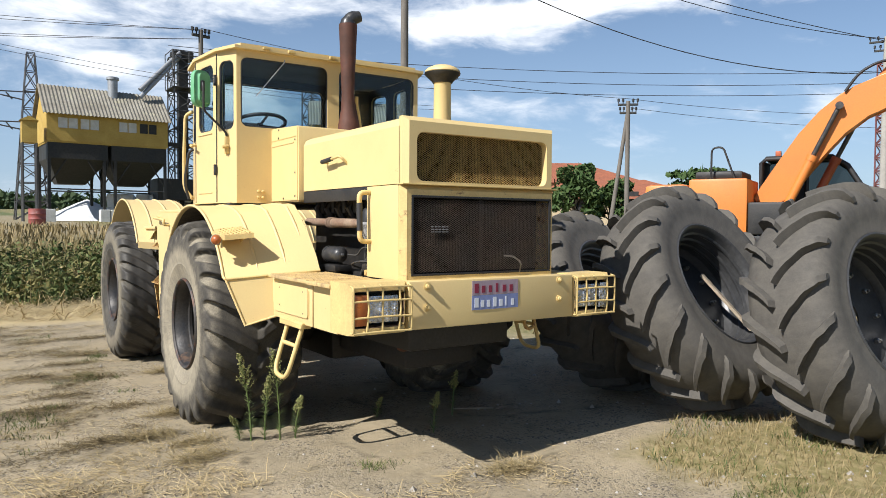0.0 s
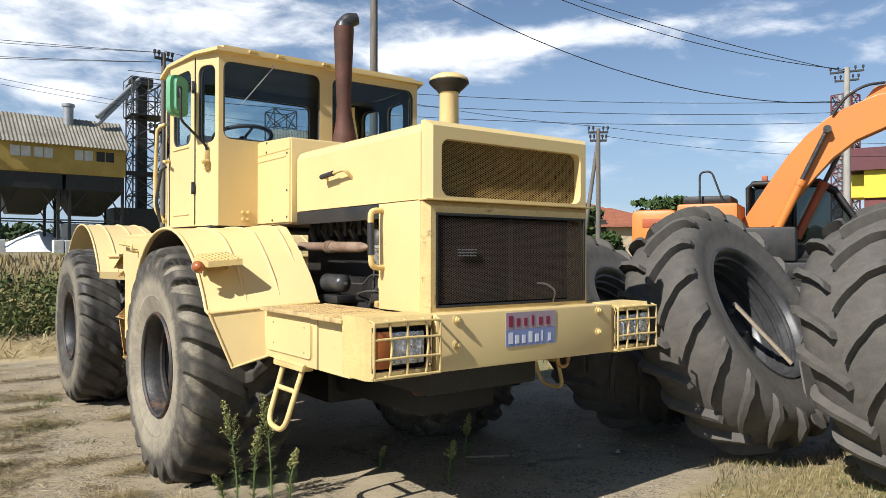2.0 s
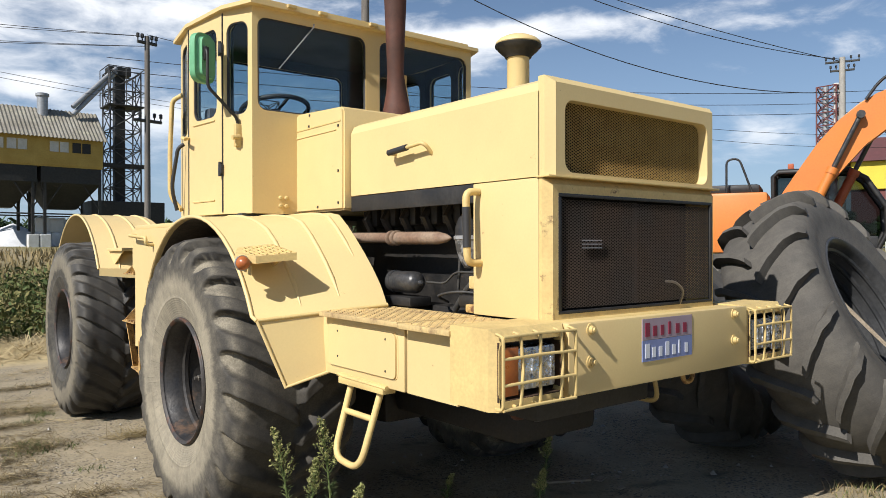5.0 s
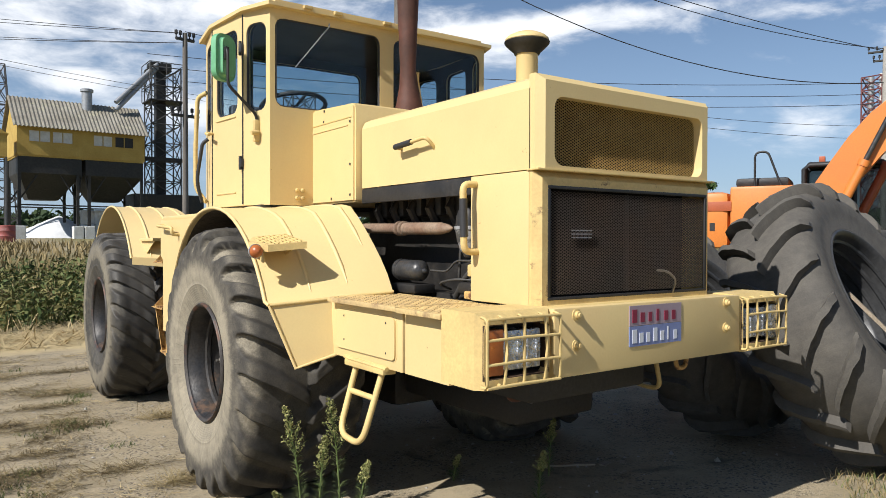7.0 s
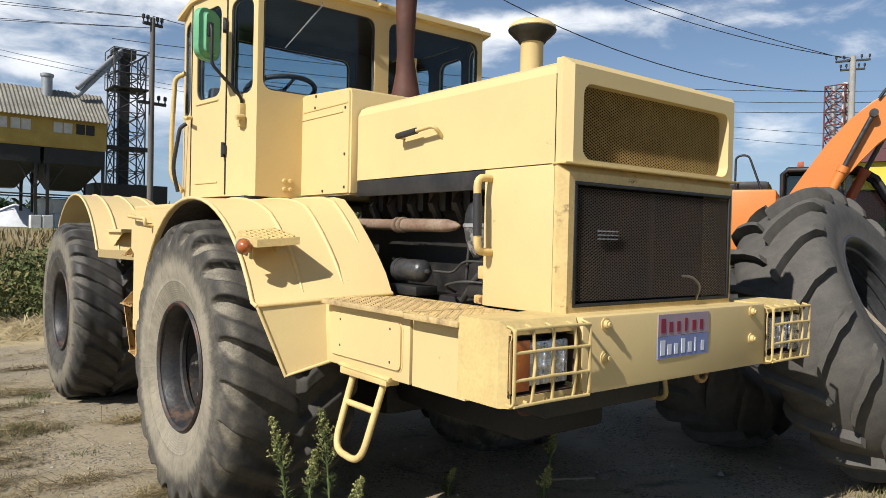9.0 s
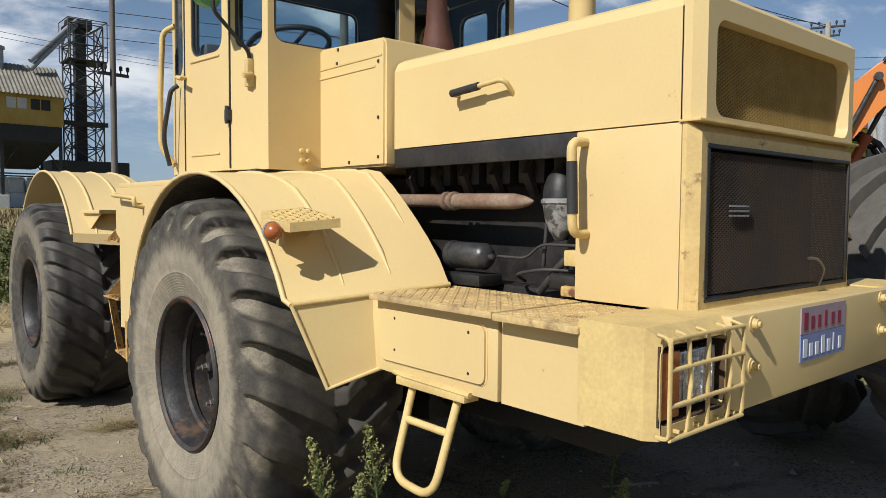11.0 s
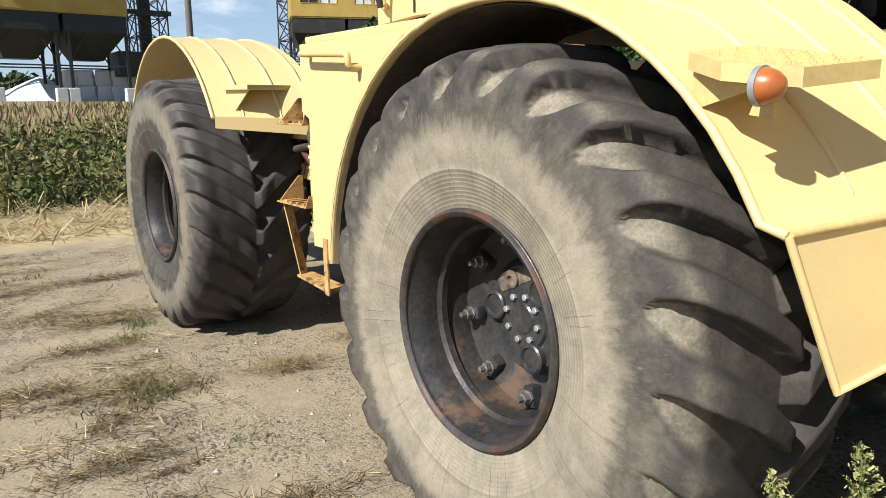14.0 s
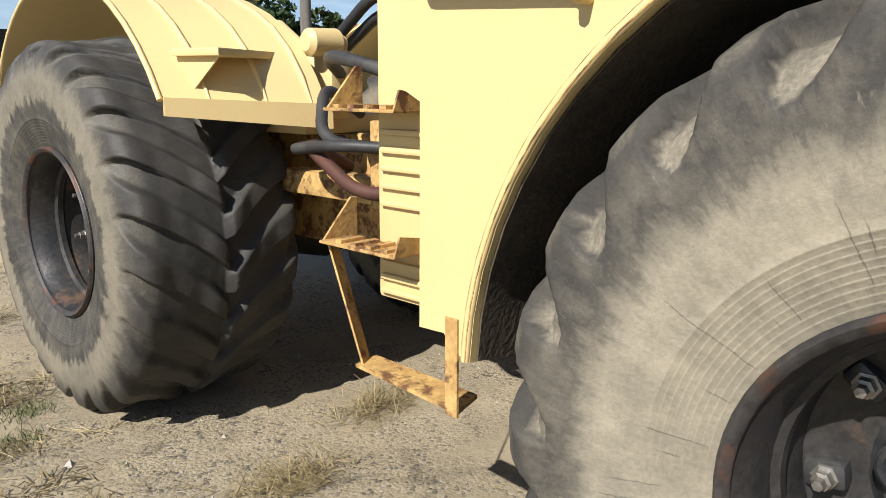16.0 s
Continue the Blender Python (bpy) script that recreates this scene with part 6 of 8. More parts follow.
# ---- orange excavator ----
def excavator():
    root = empty("excavator", "orange crawler excavator with raised boom and black cab", "excavator", at=pose(10.4, 1.88, 0.33, 0, 0, -65) @ Matrix.Scale(0.853, 4))
    g = ground_z(12.67, 2.93)
    Z = lambda z: z - g
    def slab2(name, a, b, mat, bevel=0.05, label="", parent=root):
        bm = bmesh.new()
        box(bm, (a[0], a[1], Z(a[2])), (b[0], b[1], Z(b[2])), bevel)
        return part(name, bm, mat, parent, label, smooth=35)
    slab2("counterweight", (-2.98, -1.25, 1.35), (-2.0, 1.25, 2.52), M_ORANGE, 0.14, "rounded orange counterweight")
    slab2("engine_hood", (-1.98, -1.25, 1.40), (-0.75, 0.35, 2.62), M_ORANGE, 0.06)
    slab2("hood_vent", (-2.72, -1.262, 2.12), (-1.95, -1.24, 2.32), M_DARKORANGE, 0.01)
    slab2("hood_top", (-1.9, -1.0, 2.62), (-0.9, 0.3, 2.80), M_BLACK, 0.06)
    slab2("side_deck", (-0.74, -1.25, 1.40), (0.35, -0.45, 2.1), M_BLACK, 0.05)
    slab2("turntable", (-1.9, -1.2, 1.05), (1.4, 1.35, 1.38), M_BLACK, 0.04)
    for i in range(4): slab2("hood_mark", (-2.85 + i * 0.16, -1.262, 1.72), (-2.75 + i * 0.16, -1.245, 1.88), M_BLACK, 0)
    for i in range(3): slab2("hood_mark", (-2.85 + i * 0.16, -1.262, 1.48), (-2.75 + i * 0.16, -1.245, 1.62), M_DARKORANGE, 0)
    # tracks
    for v in (-1.45, 0.85):
        bm = bmesh.new()
        lp = [(-2.0, 0.2), (-1.85, -0.2), (-1.6, -0.36), (1.6, -0.36), (1.85, -0.2), (2.0, 0.2), (1.85, 0.8), (1.6, 0.92), (-1.6, 0.92), (-1.85, 0.8)]
        prism(bm, lp, "y", v, v + 0.6)
        for k in range(17): box(bm, (-1.65 + k * 0.2, v - 0.01, 0.91), (-1.53 + k * 0.2, v + 0.61, 0.95))
        part("crawler_track", bm, M_OIL, root, "dark steel crawler track", smooth=30)
    # cab
    bm = bmesh.new()
    prof = [(-0.70, 1.40), (-0.70, 3.05), (-0.60, 3.15), (0.75, 3.15), (1.05, 2.95), (1.42, 2.35), (1.45, 1.85), (1.25, 1.40)]
    prism(bm, [(u, Z(z)) for u, z in prof], "y", 1.30, 1.36)
    part("cab_side", bm, M_DARKGLASS, root).visible_shadow = False
    bm = bmesh.new()
    for v in (0.42, 1.34):
        tube(bm, [(u, v, Z(z)) for u, z in prof], 0.06, 8, closed=True)
    for u, z in prof[1:6]: tube(bm, [(u, 0.42, Z(z)), (u, 1.34, Z(z))], 0.05, 8)
    tube(bm, [(0.25, 0.42, Z(1.4)), (0.25, 0.42, Z(3.12))], 0.05, 8)
    part("cab_frame", bm, M_BLACK, root, "black cab frame", smooth=50)
    slab2("cab_lower", (-0.68, 0.44, 1.38), (1.28, 1.32, 1.75), M_BLACK, 0.05)
    slab2("cab_roof", (-0.65, 0.42, 3.12), (0.80, 1.34, 3.19), M_BLACK, 0.03)
    slab2("cab_back", (-0.70, 0.44, 1.75), (-0.64, 1.32, 3.1), M_BLACK, 0.02)
    slab2("work_lamp", (-0.42, 0.46, 3.19), (-0.30, 0.60, 3.33), M_DARKORANGE, 0.02)
    slab2("operator_seat", (-0.25, 0.65, 1.75), (0.25, 1.15, 2.55), M_SEAT, 0.08)
    # boom
    top = [(-0.79, 2.20), (-0.26, 3.03), (0.13, 3.62), (0.52, 4.08), (0.9, 4.41), (1.19, 4.57), (1.82, 4.82), (2.83, 4.92), (4.7, 4.74), (5.1, 4.5)]
    bot = [(5.0, 4.28), (4.6, 4.18), (2.83, 4.30), (2.02, 4.20), (1.43, 3.94), (1.02, 3.58), (0.71, 3.22), (0.33, 2.74), (-0.05, 2.18), (-0.45, 1.95)]
    bm = bmesh.new()
    prism(bm, [(u, Z(z)) for u, z in top + bot], "y", -0.30, 0.26)
    bmesh.ops.bevel(bm, geom=[e for e in bm.edges if abs(e.verts[0].co.y - e.verts[1].co.y) < 1e-4], offset=0.025, segments=2, affect="EDGES")
    boom = part("boom", bm, M_ORANGE, root, "cranked orange boom", smooth=30)
    for v, o in ((-0.42, 0.0), (0.36, 0.42)):
        bm = bmesh.new()
        tube(bm, [(o - 0.12, v, Z(1.90)), (o + 0.40, v, Z(3.05))], 0.095, 14)
        tube(bm, [(o + 0.38, v, Z(3.0)), (o + 0.43, v, Z(3.12))], 0.112, 14)
        cyl = part("lift_cylinder", bm, M_DARKORANGE if v > 0 else M_ORANGE, root, smooth=40)
        bm = bmesh.new()
        tube(bm, [(o + 0.40, v, Z(3.05)), (o + 0.91, v, Z(4.15))], 0.050, 12)
        part("piston_rod", bm, M_IRON, cyl, "dark steel piston rod", smooth=40)
        bm = bmesh.new()
        tube(bm, [(o + 0.91, v - 0.08, Z(4.15)), (o + 0.91, v + 0.08, Z(4.15))], 0.08, 16)
        part("boom_pin", bm, M_IRON, boom, smooth=40)
    bm = bmesh.new()
    prism(bm, [(1.55, Z(4.70)), (1.78, Z(5.00)), (1.98, Z(5.03)), (2.2, Z(4.86))], "y", -0.16, 0.12)
    part("cylinder_lug", bm, M_ORANGE, boom)
    bm = bmesh.new()
    tube(bm, [(1.88, -0.02, Z(4.95)), (4.6, -0.02, Z(5.70))], 0.085, 14)
    part("arm_cylinder", bm, M_ORANGE, root, smooth=40)
    bm = bmesh.new()
    tube(bm, arc_path([(1.0, -0.33, Z(4.45)), (1.25, -0.36, Z(4.82)), (1.6, -0.34, Z(5.02)), (1.95, -0.2, Z(5.06))], 0.3, 6), 0.03, 8)
    part("boom_hose", bm, M_RUBBER_TRIM, boom, smooth=50)
    bm = bmesh.new()
    tube(bm, arc_path([(2.0, -0.33, Z(4.84)), (2.83, -0.33, Z(4.98)), (4.6, -0.33, Z(4.82))], 0.3, 4), 0.022, 8)
    part("boom_pipe", bm, M_DARKORANGE, boom, smooth=50)
    for i in range(6): slab2("boom_mark", (3.0 + i * 0.24, -0.312, 4.46), (3.0 + i * 0.24 + 0.16, -0.295, 4.66), M_PLATE_WHITE, 0, parent=boom)
    # arm and bucket
    bm = bmesh.new()
    prism(bm, [(u, Z(z)) for u, z in ((4.5, 5.62), (4.85, 5.75), (5.3, 4.6), (5.7, 2.2), (5.5, 2.1), (4.8, 4.3))], "y", -0.22, 0.18)
    part("arm", bm, M_ORANGE, root, smooth=30)
    bm = bmesh.new()
    prism(bm, [(u, Z(z)) for u, z in ((5.2, 2.4), (5.8, 2.2), (5.6, 1.2), (4.9, 0.7), (4.3, 0.95), (4.7, 1.1), (5.2, 1.5))], "y", -0.6, 0.6)
    part("bucket", bm, M_IRON, root, smooth=30)
    # hand rails
    bm = bmesh.new()
    tube(bm, arc_path([(-1.52, -1.15, Z(2.6)), (-1.52, -1.15, Z(3.30)), (-1.28, -1.15, Z(3.32)), (-0.85, -1.15, Z(2.1))], 0.12), 0.022, 8)
    part("hand_rail", bm, M_BLACK, root, smooth=50)
    return root


excavator()


# ---- grain shed on hoppers, bucket elevator, pylon ----
M_SHED = material("ochre_shed_paint", (0.437, 0.302, 0.071), (0.378, 0.252, 0.059), 0.75, scale=1.2, fine=12, fine_amt=0.12, bump=0.1,
                  stain=(0.21, 0.126, 0.042), stain_amt=0.5, stain_scale=1.5, stain_pos=0.6)
M_ASBESTOS = material("weathered_corrugated_roof", (0.252, 0.235, 0.193), (0.185, 0.168, 0.134), 0.9, scale=0.9, fine=10, fine_amt=0.2, bump=0.1,
                      stain=(0.302, 0.286, 0.202), stain_amt=0.7, stain_scale=2, stain_pos=0.55)
M_HOPPER = material("dark_hopper_steel", (0.02, 0.021, 0.02), (0.034, 0.032, 0.029), 0.6, 0.2, scale=1.0, fine=8, fine_amt=0.2, bump=0.1, stain=(0.101, 0.076, 0.05), stain_amt=0.5, stain_scale=1.2)
M_LATTICE = material("lattice_steel", (0.046, 0.049, 0.052), (0.076, 0.074, 0.071), 0.6, 0.3, scale=2, bump=0.0)
M_WHITEBAG = material("white_woven_sack", (0.655, 0.664, 0.672), (0.571, 0.588, 0.605), 0.8, scale=1.5, fine=14, fine_amt=0.05, bump=0.3, bump_dist=0.03)
M_CONCRETE = material("pale_concrete", (0.353, 0.336, 0.302), (0.286, 0.269, 0.244), 0.9, scale=2, fine=20, fine_amt=0.12, bump=0.2)
M_WHITEWASH = material("whitewash", (0.63, 0.63, 0.605), (0.521, 0.521, 0.487), 0.9, scale=3, bump=0.2)


def bars_mesh(bm, pairs, r, seg=5):
    for a, b in pairs: tube(bm, [a, b], r, seg)


def grain_shed(at, length, depth, zb, ze, zr, label, open_window=3):
    """at: pose at the front left corner on level zero; x along the long side, y to the back."""
    root = empty("grain_shed", label, "grain shed", "grain cleaning sheds", at)
    bm = bmesh.new()
    wins = [(0.085, 0.245), (0.26, 0.415), (0.575, 0.73), (0.75, 0.905)]
    z0, z1 = zb + (ze - zb) * 0.42, zb + (ze - zb) * 0.78
    cuts = [0.0] + [c * length for w in wins for c in w] + [length]
    box(bm, (0, 0, zb), (length, 0.12, z0)); box(bm, (0, 0, z1), (length, 0.12, ze))
    for i in range(0, len(cuts), 2): box(bm, (cuts[i], 0, z0), (cuts[i + 1], 0.12, z1))
    box(bm, (0, depth - 0.12, zb), (length, depth, ze))
    for x in (0, length - 0.12):
        prism(bm, [(0.12, zb), (depth - 0.12, zb), (depth - 0.12, ze), (depth / 2, zr - 0.12), (0.12, ze)], "x", x, x + 0.12)
    box(bm, (0.05, 0.05, zb - 0.1), (length - 0.05, depth - 0.05, zb))
    part("shed_wall", bm, M_SHED, root, smooth=None)
    for i, (a, b) in enumerate(wins):
        bm = bmesh.new()
        box(bm, (a * length, 0.04, z0), (b * length, 0.07, z1))
        if i == open_window: box(bm, (a * length, 0.045, z0), (b * length, 0.11, z1))
        w = part("shed_window", bm, M_BLACK if i == open_window else M_WHITEWASH, root, "open dark window" if i == open_window else "whitewashed window")
        bm = bmesh.new()
        for u in (a * length, (a + b) / 2 * length, b * length): box(bm, (u - 0.025, -0.02, z0), (u + 0.025, 0.035, z1))
        for z in (z0, z1): box(bm, (a * length, -0.02, z - 0.025), (b * length, 0.035, z + 0.025))
        part("window_frame", bm, M_SHED, w)
    # corrugated roof: two slopes
    for sgn in (0, 1):
        bm = bmesh.new()
        n = int(length / 0.11)
        ya, yb = (-0.35, depth / 2) if sgn == 0 else (depth + 0.35, depth / 2)
        sl = (zr - ze) / (depth / 2)
        rows = []
        for i in range(n + 1):
            x = -0.25 + (length + 0.5) * i / n
            h = 0.035 * (1 if i % 2 else -1)
            rows.append([bm.verts.new((x, ya + (yb - ya) * t, ze - 0.35 * sl + (zr - ze + 0.35 * sl) * t + h + 0.03)) for t in (0, 0.34, 0.67, 1)])
        for A, B in zip(rows, rows[1:]):
            for k in range(3): bm.faces.new((A[k], A[k + 1], B[k + 1], B[k]))
        ob = part("roof_sheet", bm, M_ASBESTOS, root, "weathered grey corrugated roof slope")
        sol = ob.modifiers.new("thick", "SOLIDIFY"); sol.thickness = 0.03
    bm = bmesh.new()
    lathe(bm, [(zr - 0.7, 0.34), (zr + 0.75, 0.34), (zr + 0.78, 0.42), (zr + 0.95, 0.42), (zr + 1.0, 0.3), (zr + 1.0, 0)], 16, "z", centre=(length * 0.58, depth * 0.42, 0))
    part("roof_vent", bm, M_GALV, root, "galvanised round roof vent", smooth=40)
    # two hoppers
    half = length / 2
    for k in range(2):
        bm = bmesh.new()
        x0, x1 = k * half + 0.12, (k + 1) * half - 0.12
        zt, zm, zl = zb - 0.1, zb - 1.15, zb - 2.8
        top = [(x0, 0.1), (x1, 0.1), (x1, depth - 0.1), (x0, depth - 0.1)]
        cx, cy = (x0 + x1) / 2 - 0.2, depth / 2
        low = [(cx - 0.9, cy - 0.7), (cx + 0.9, cy - 0.7), (cx + 0.9, cy + 0.7), (cx - 0.9, cy + 0.7)]
        rings = [[bm.verts.new((x, y, z)) for x, y in pts] for pts, z in ((top, zt), (top, zm), (low, zl))]
        for A, B in zip(rings, rings[1:]):
            for i in range(4): bm.faces.new((A[i], A[(i + 1) % 4], B[(i + 1) % 4], B[i]))
        bm.faces.new(rings[0]); bm.faces.new(rings[2])
        part("hopper", bm, M_HOPPER, root, "dark steel grain hopper")
    gz = min(ground_z(*(at @ Vector((x, y, 0))).xy) for x in (0, length) for y in (0, depth)) - 0.3
    for x in (0.15, half - 0.35, half + 0.35, length - 0.15):
        for y in (0.2, depth - 0.2):
            bm = bmesh.new()
            box(bm, (x - 0.09, y - 0.09, gz), (x + 0.09, y + 0.09, zb - 0.1))
            leg = part("shed_leg", bm, M_HOPPER, root)
            bm = bmesh.new()
            box(bm, (x - 0.32, y - 0.32, gz), (x + 0.32, y + 0.32, gz + 1.15), 0.05)
            part("leg_footing", bm, M_WHITEWASH, leg, "whitewashed concrete footing")
    for y in (0.2, depth - 0.2):
        for xa, xb in ((0.15, half - 0.35), (half + 0.35, length - 0.15), (half - 0.35, half + 0.35)):
            for bar in (((xa, y, zb - 2.9), (xa + (xb - xa) * 0.35, y, zb - 1.0)), ((xb, y, zb - 2.9), (xb - (xb - xa) * 0.35, y, zb - 1.0)), ((xa, y, zb - 3.2), (xb, y, zb - 3.2))):
                bm = bmesh.new()
                tube(bm, bar, 0.05, 5)
                part("leg_brace", bm, M_HOPPER, root)
    return root


grain_shed(pose(2.1, 48.8, 0, 0, 0, 3.0), 7.8, 4.6, 6.95, 9.0, 10.95, "ochre boarded grain shed raised on dark hoppers", 3)
grain_shed(pose(20.9, 48.6, 0, 0, 0, -22), 8.0, 4.6, 7.55, 9.7, 11.7, "ochre grain shed on hoppers with open windows", 0)


def lattice(name, at, w0, w1, h, n, r, label, category, mat, z0=None):
    x, y = at
    z = ground_z(x, y) if z0 is None else z0
    root = empty(name, label, category, at=pose(x, y, z))
    lv = [(h * i / n, w0 + (w1 - w0) * i / n) for i in range(n + 1)]
    cor = [(-1, -1), (1, -1), (1, 1), (-1, 1)]
    for cx, cy in cor:
        bm = bmesh.new()
        tube(bm, [(cx * w0 / 2, cy * w0 / 2, -0.2), (cx * w1 / 2, cy * w1 / 2, h)], r * 1.3, 6)
        part("tower_leg", bm, mat, root)
    for i in range(n):
        (za, wa), (zb, wb) = lv[i], lv[i + 1]
        for k in range(4):
            a, b = cor[k], cor[(k + 1) % 4]
            for bar in (((a[0] * wa / 2, a[1] * wa / 2, za), (b[0] * wb / 2, b[1] * wb / 2, zb)), ((b[0] * wa / 2, b[1] * wa / 2, za), (a[0] * wb / 2, a[1] * wb / 2, zb)),
                           ((a[0] * wb / 2, a[1] * wb / 2, zb), (b[0] * wb / 2, b[1] * wb / 2, zb))):
                bm = bmesh.new()
                tube(bm, bar, r, 5)
                part("tower_brace", bm, mat, root)
    return root


# elevator tower with its black casing, chutes and head platform
tower = lattice("elevator_tower", (11.9, 52.2), 2.1, 2.1, 12.6, 9, 0.04, "dark steel bucket elevator tower with head platform", "elevator tower", M_LATTICE)
bm = bmesh.new()
box(bm, (-0.55, -0.35, -0.2), (0.15, 0.35, 12.4), 0.03)
part("elevator_casing", bm, M_HOPPER, tower)
for nm, a, b in (("head_platform", (-1.2, -1.2, 10.1), (1.3, 1.2, 10.2)), ("elevator_head", (-1.0, -0.6, 12.4), (0.5, 0.6, 13.0))):
    bm = bmesh.new()
    box(bm, a, b, 0.02)
    part(nm, bm, M_HOPPER, tower)
rails = [((*a, z), (*b, z)) for z in (11.2, 12.9) for a, b in (((-1.2, -1.2), (1.3, -1.2)), ((1.3, -1.2), (1.3, 1.2)), ((-1.2, -1.2), (-1.2, 1.2)))]
rails += [((*p, 10.2), (*p, 12.9)) for p in ((-1.2, -1.2), (0, -1.2), (1.3, -1.2), (1.3, 1.2), (-1.2, 1.2))]
for bar in rails:
    bm = bmesh.new()
    tube(bm, bar, 0.035, 5)
    part("platform_rail", bm, M_LATTICE, tower)
for dz in (0, 0.9):
    bm = bmesh.new()
    tube(bm, [(-0.5, -0.5, 12.6 + dz * 0.3), (-3.6, -1.6, 9.0 + dz * 0.6)], 0.16, 10)
    part("grain_chute", bm, M_GALV, tower, smooth=50)
bm = bmesh.new()
box(bm, (-2.4, -1.5, 1.6), (2.6, 1.5, 3.2), 0.05); box(bm, (-2.4, -1.5, 5.6), (1.2, -1.3, 5.9))
part("intake_housing", bm, M_HOPPER, tower)
lattice("lattice_tower", (23.3, 53.0), 2.0, 2.0, 12.0, 8, 0.045, "dark steel service tower beside the grain shed", "lattice tower", M_LATTICE)
pyl = lattice("power_pylon", (1.75, 55.9), 2.3, 0.5, 12.3, 9, 0.035, "tapering lattice power pylon", "pylon", M_LATTICE)
for z in (9.3, 7.1):
    bm = bmesh.new()
    bars_mesh(bm, (((-3.2, 0, z), (0.6, 0, z + 0.15)), ((-3.2, 0, z), (-0.4, 0, z - 0.5)), ((-1.6, 0, z), (-1.2, 0, z - 0.5))), 0.05)
    part("cross_arm", bm, M_LATTICE, pyl)
bm = bmesh.new()
box(bm, (-0.5, -0.5, 0), (0.4, 0.5, 1.45), 0.02)
prism(bm, [(-0.6, 1.45), (0.5, 1.45), (-0.05, 1.75)], "y", -0.6, 0.6)
hut = part("control_hut", bm, M_SHED)
hut.matrix_basis = pose(1.15, 49.2, 6.7)
for v in ((-0.45, -0.45), (0.35, -0.45), (0.35, 0.45), (-0.45, 0.45)):
    bm = bmesh.new()
    tube(bm, [(*v, 0), (*v, ground_z(1.15, 49.2) - 6.9)], 0.07, 6)
    part("hut_leg", bm, M_LATTICE, hut)
tagged(hut, "small ochre control hut on tall legs", "hut")

# ---- white sacks, heap, barrel ----
rnd = random.Random(5)
def sack(x, y, z, w, h, rot):
    bm = bmesh.new()
    box(bm, (-w / 2, -w / 2, 0), (w / 2, w / 2, h), 0.14)
    bmesh.ops.subdivide_edges(bm, edges=[e for e in bm.edges if e.calc_length() > 0.5], cuts=2, use_grid_fill=True)
    for v in bm.verts:
        v.co += Vector((noise.noise(v.co * 2 + Vector((x, y, 0))), noise.noise(v.co * 2 + Vector((y, x, 3))), noise.noise(v.co * 2 + Vector((x, 7, y))) * 0.5)) * 0.12
    ob = part("big_sack", bm, M_WHITEBAG, None, smooth=60)
    ob.matrix_basis = pose(x, y, z, 0, 0, rot)
    tagged(ob, "bulging white woven bulk sack stacked outdoors", "sack", "stacked white sacks")
for i in range(6):
    for j in range(2):
        x, y = 6.9 + i * 0.98, 53.3 - i * 0.2
        sack(x + rnd.uniform(-0.05, 0.05), y, ground_z(x, y) - 0.05 + j * 1.02, 0.98, 1.05, rnd.uniform(-6, 6) - 12)
bm = bmesh.new()
bmesh.ops.create_grid(bm, x_segments=26, y_segments=14, size=1)
for v in bm.verts:
    r = min(1.0, math.hypot(v.co.x * 0.95, v.co.y))
    h = 1.7 * (1 - r) ** 0.8
    x, y = v.co.x * 3.0, v.co.y * 1.9
    v.co = Vector((x, y, h + 0.08 * noise.noise((x * 2, y * 2, 1)) - 0.1))
heap = part("sheeted_mound", bm, M_WHITEBAG, None, smooth=70)
heap.matrix_basis = pose(5.2, 54.0, ground_z(5.2, 54.0), 0, 0, -10)
tagged(heap, "low mound of grain under white sheeting", "mound")
bm = bmesh.new()
lathe(bm, [(0, 0.40), (0.02, 0.42), (0.28, 0.42), (0.30, 0.435), (0.32, 0.42), (0.56, 0.42), (0.58, 0.435), (0.60, 0.42), (0.84, 0.42), (0.86, 0.40), (0.84, 0.38), (0.84, 0)], 24, "z")
M_REDDRUM = material("faded_red_paint", (0.286, 0.063, 0.05), (0.235, 0.076, 0.067), 0.6, scale=3, bump=0.1, stain=(0.336, 0.21, 0.185), stain_amt=0.6)
drum = part("steel_drum", bm, M_REDDRUM, None, smooth=40)
drum.matrix_basis = pose(0.70, 38.9, ground_z(0.7, 38.9))
tagged(drum, "faded red steel drum standing in a field", "drum")

# ---- poles and wires ----
M_POLE = material("weathered_pole", (0.168, 0.151, 0.13), (0.118, 0.105, 0.092), 0.9, scale=2, fine=30, fine_amt=0.2, bump=0.3, spread=(4, 4, 0.6))


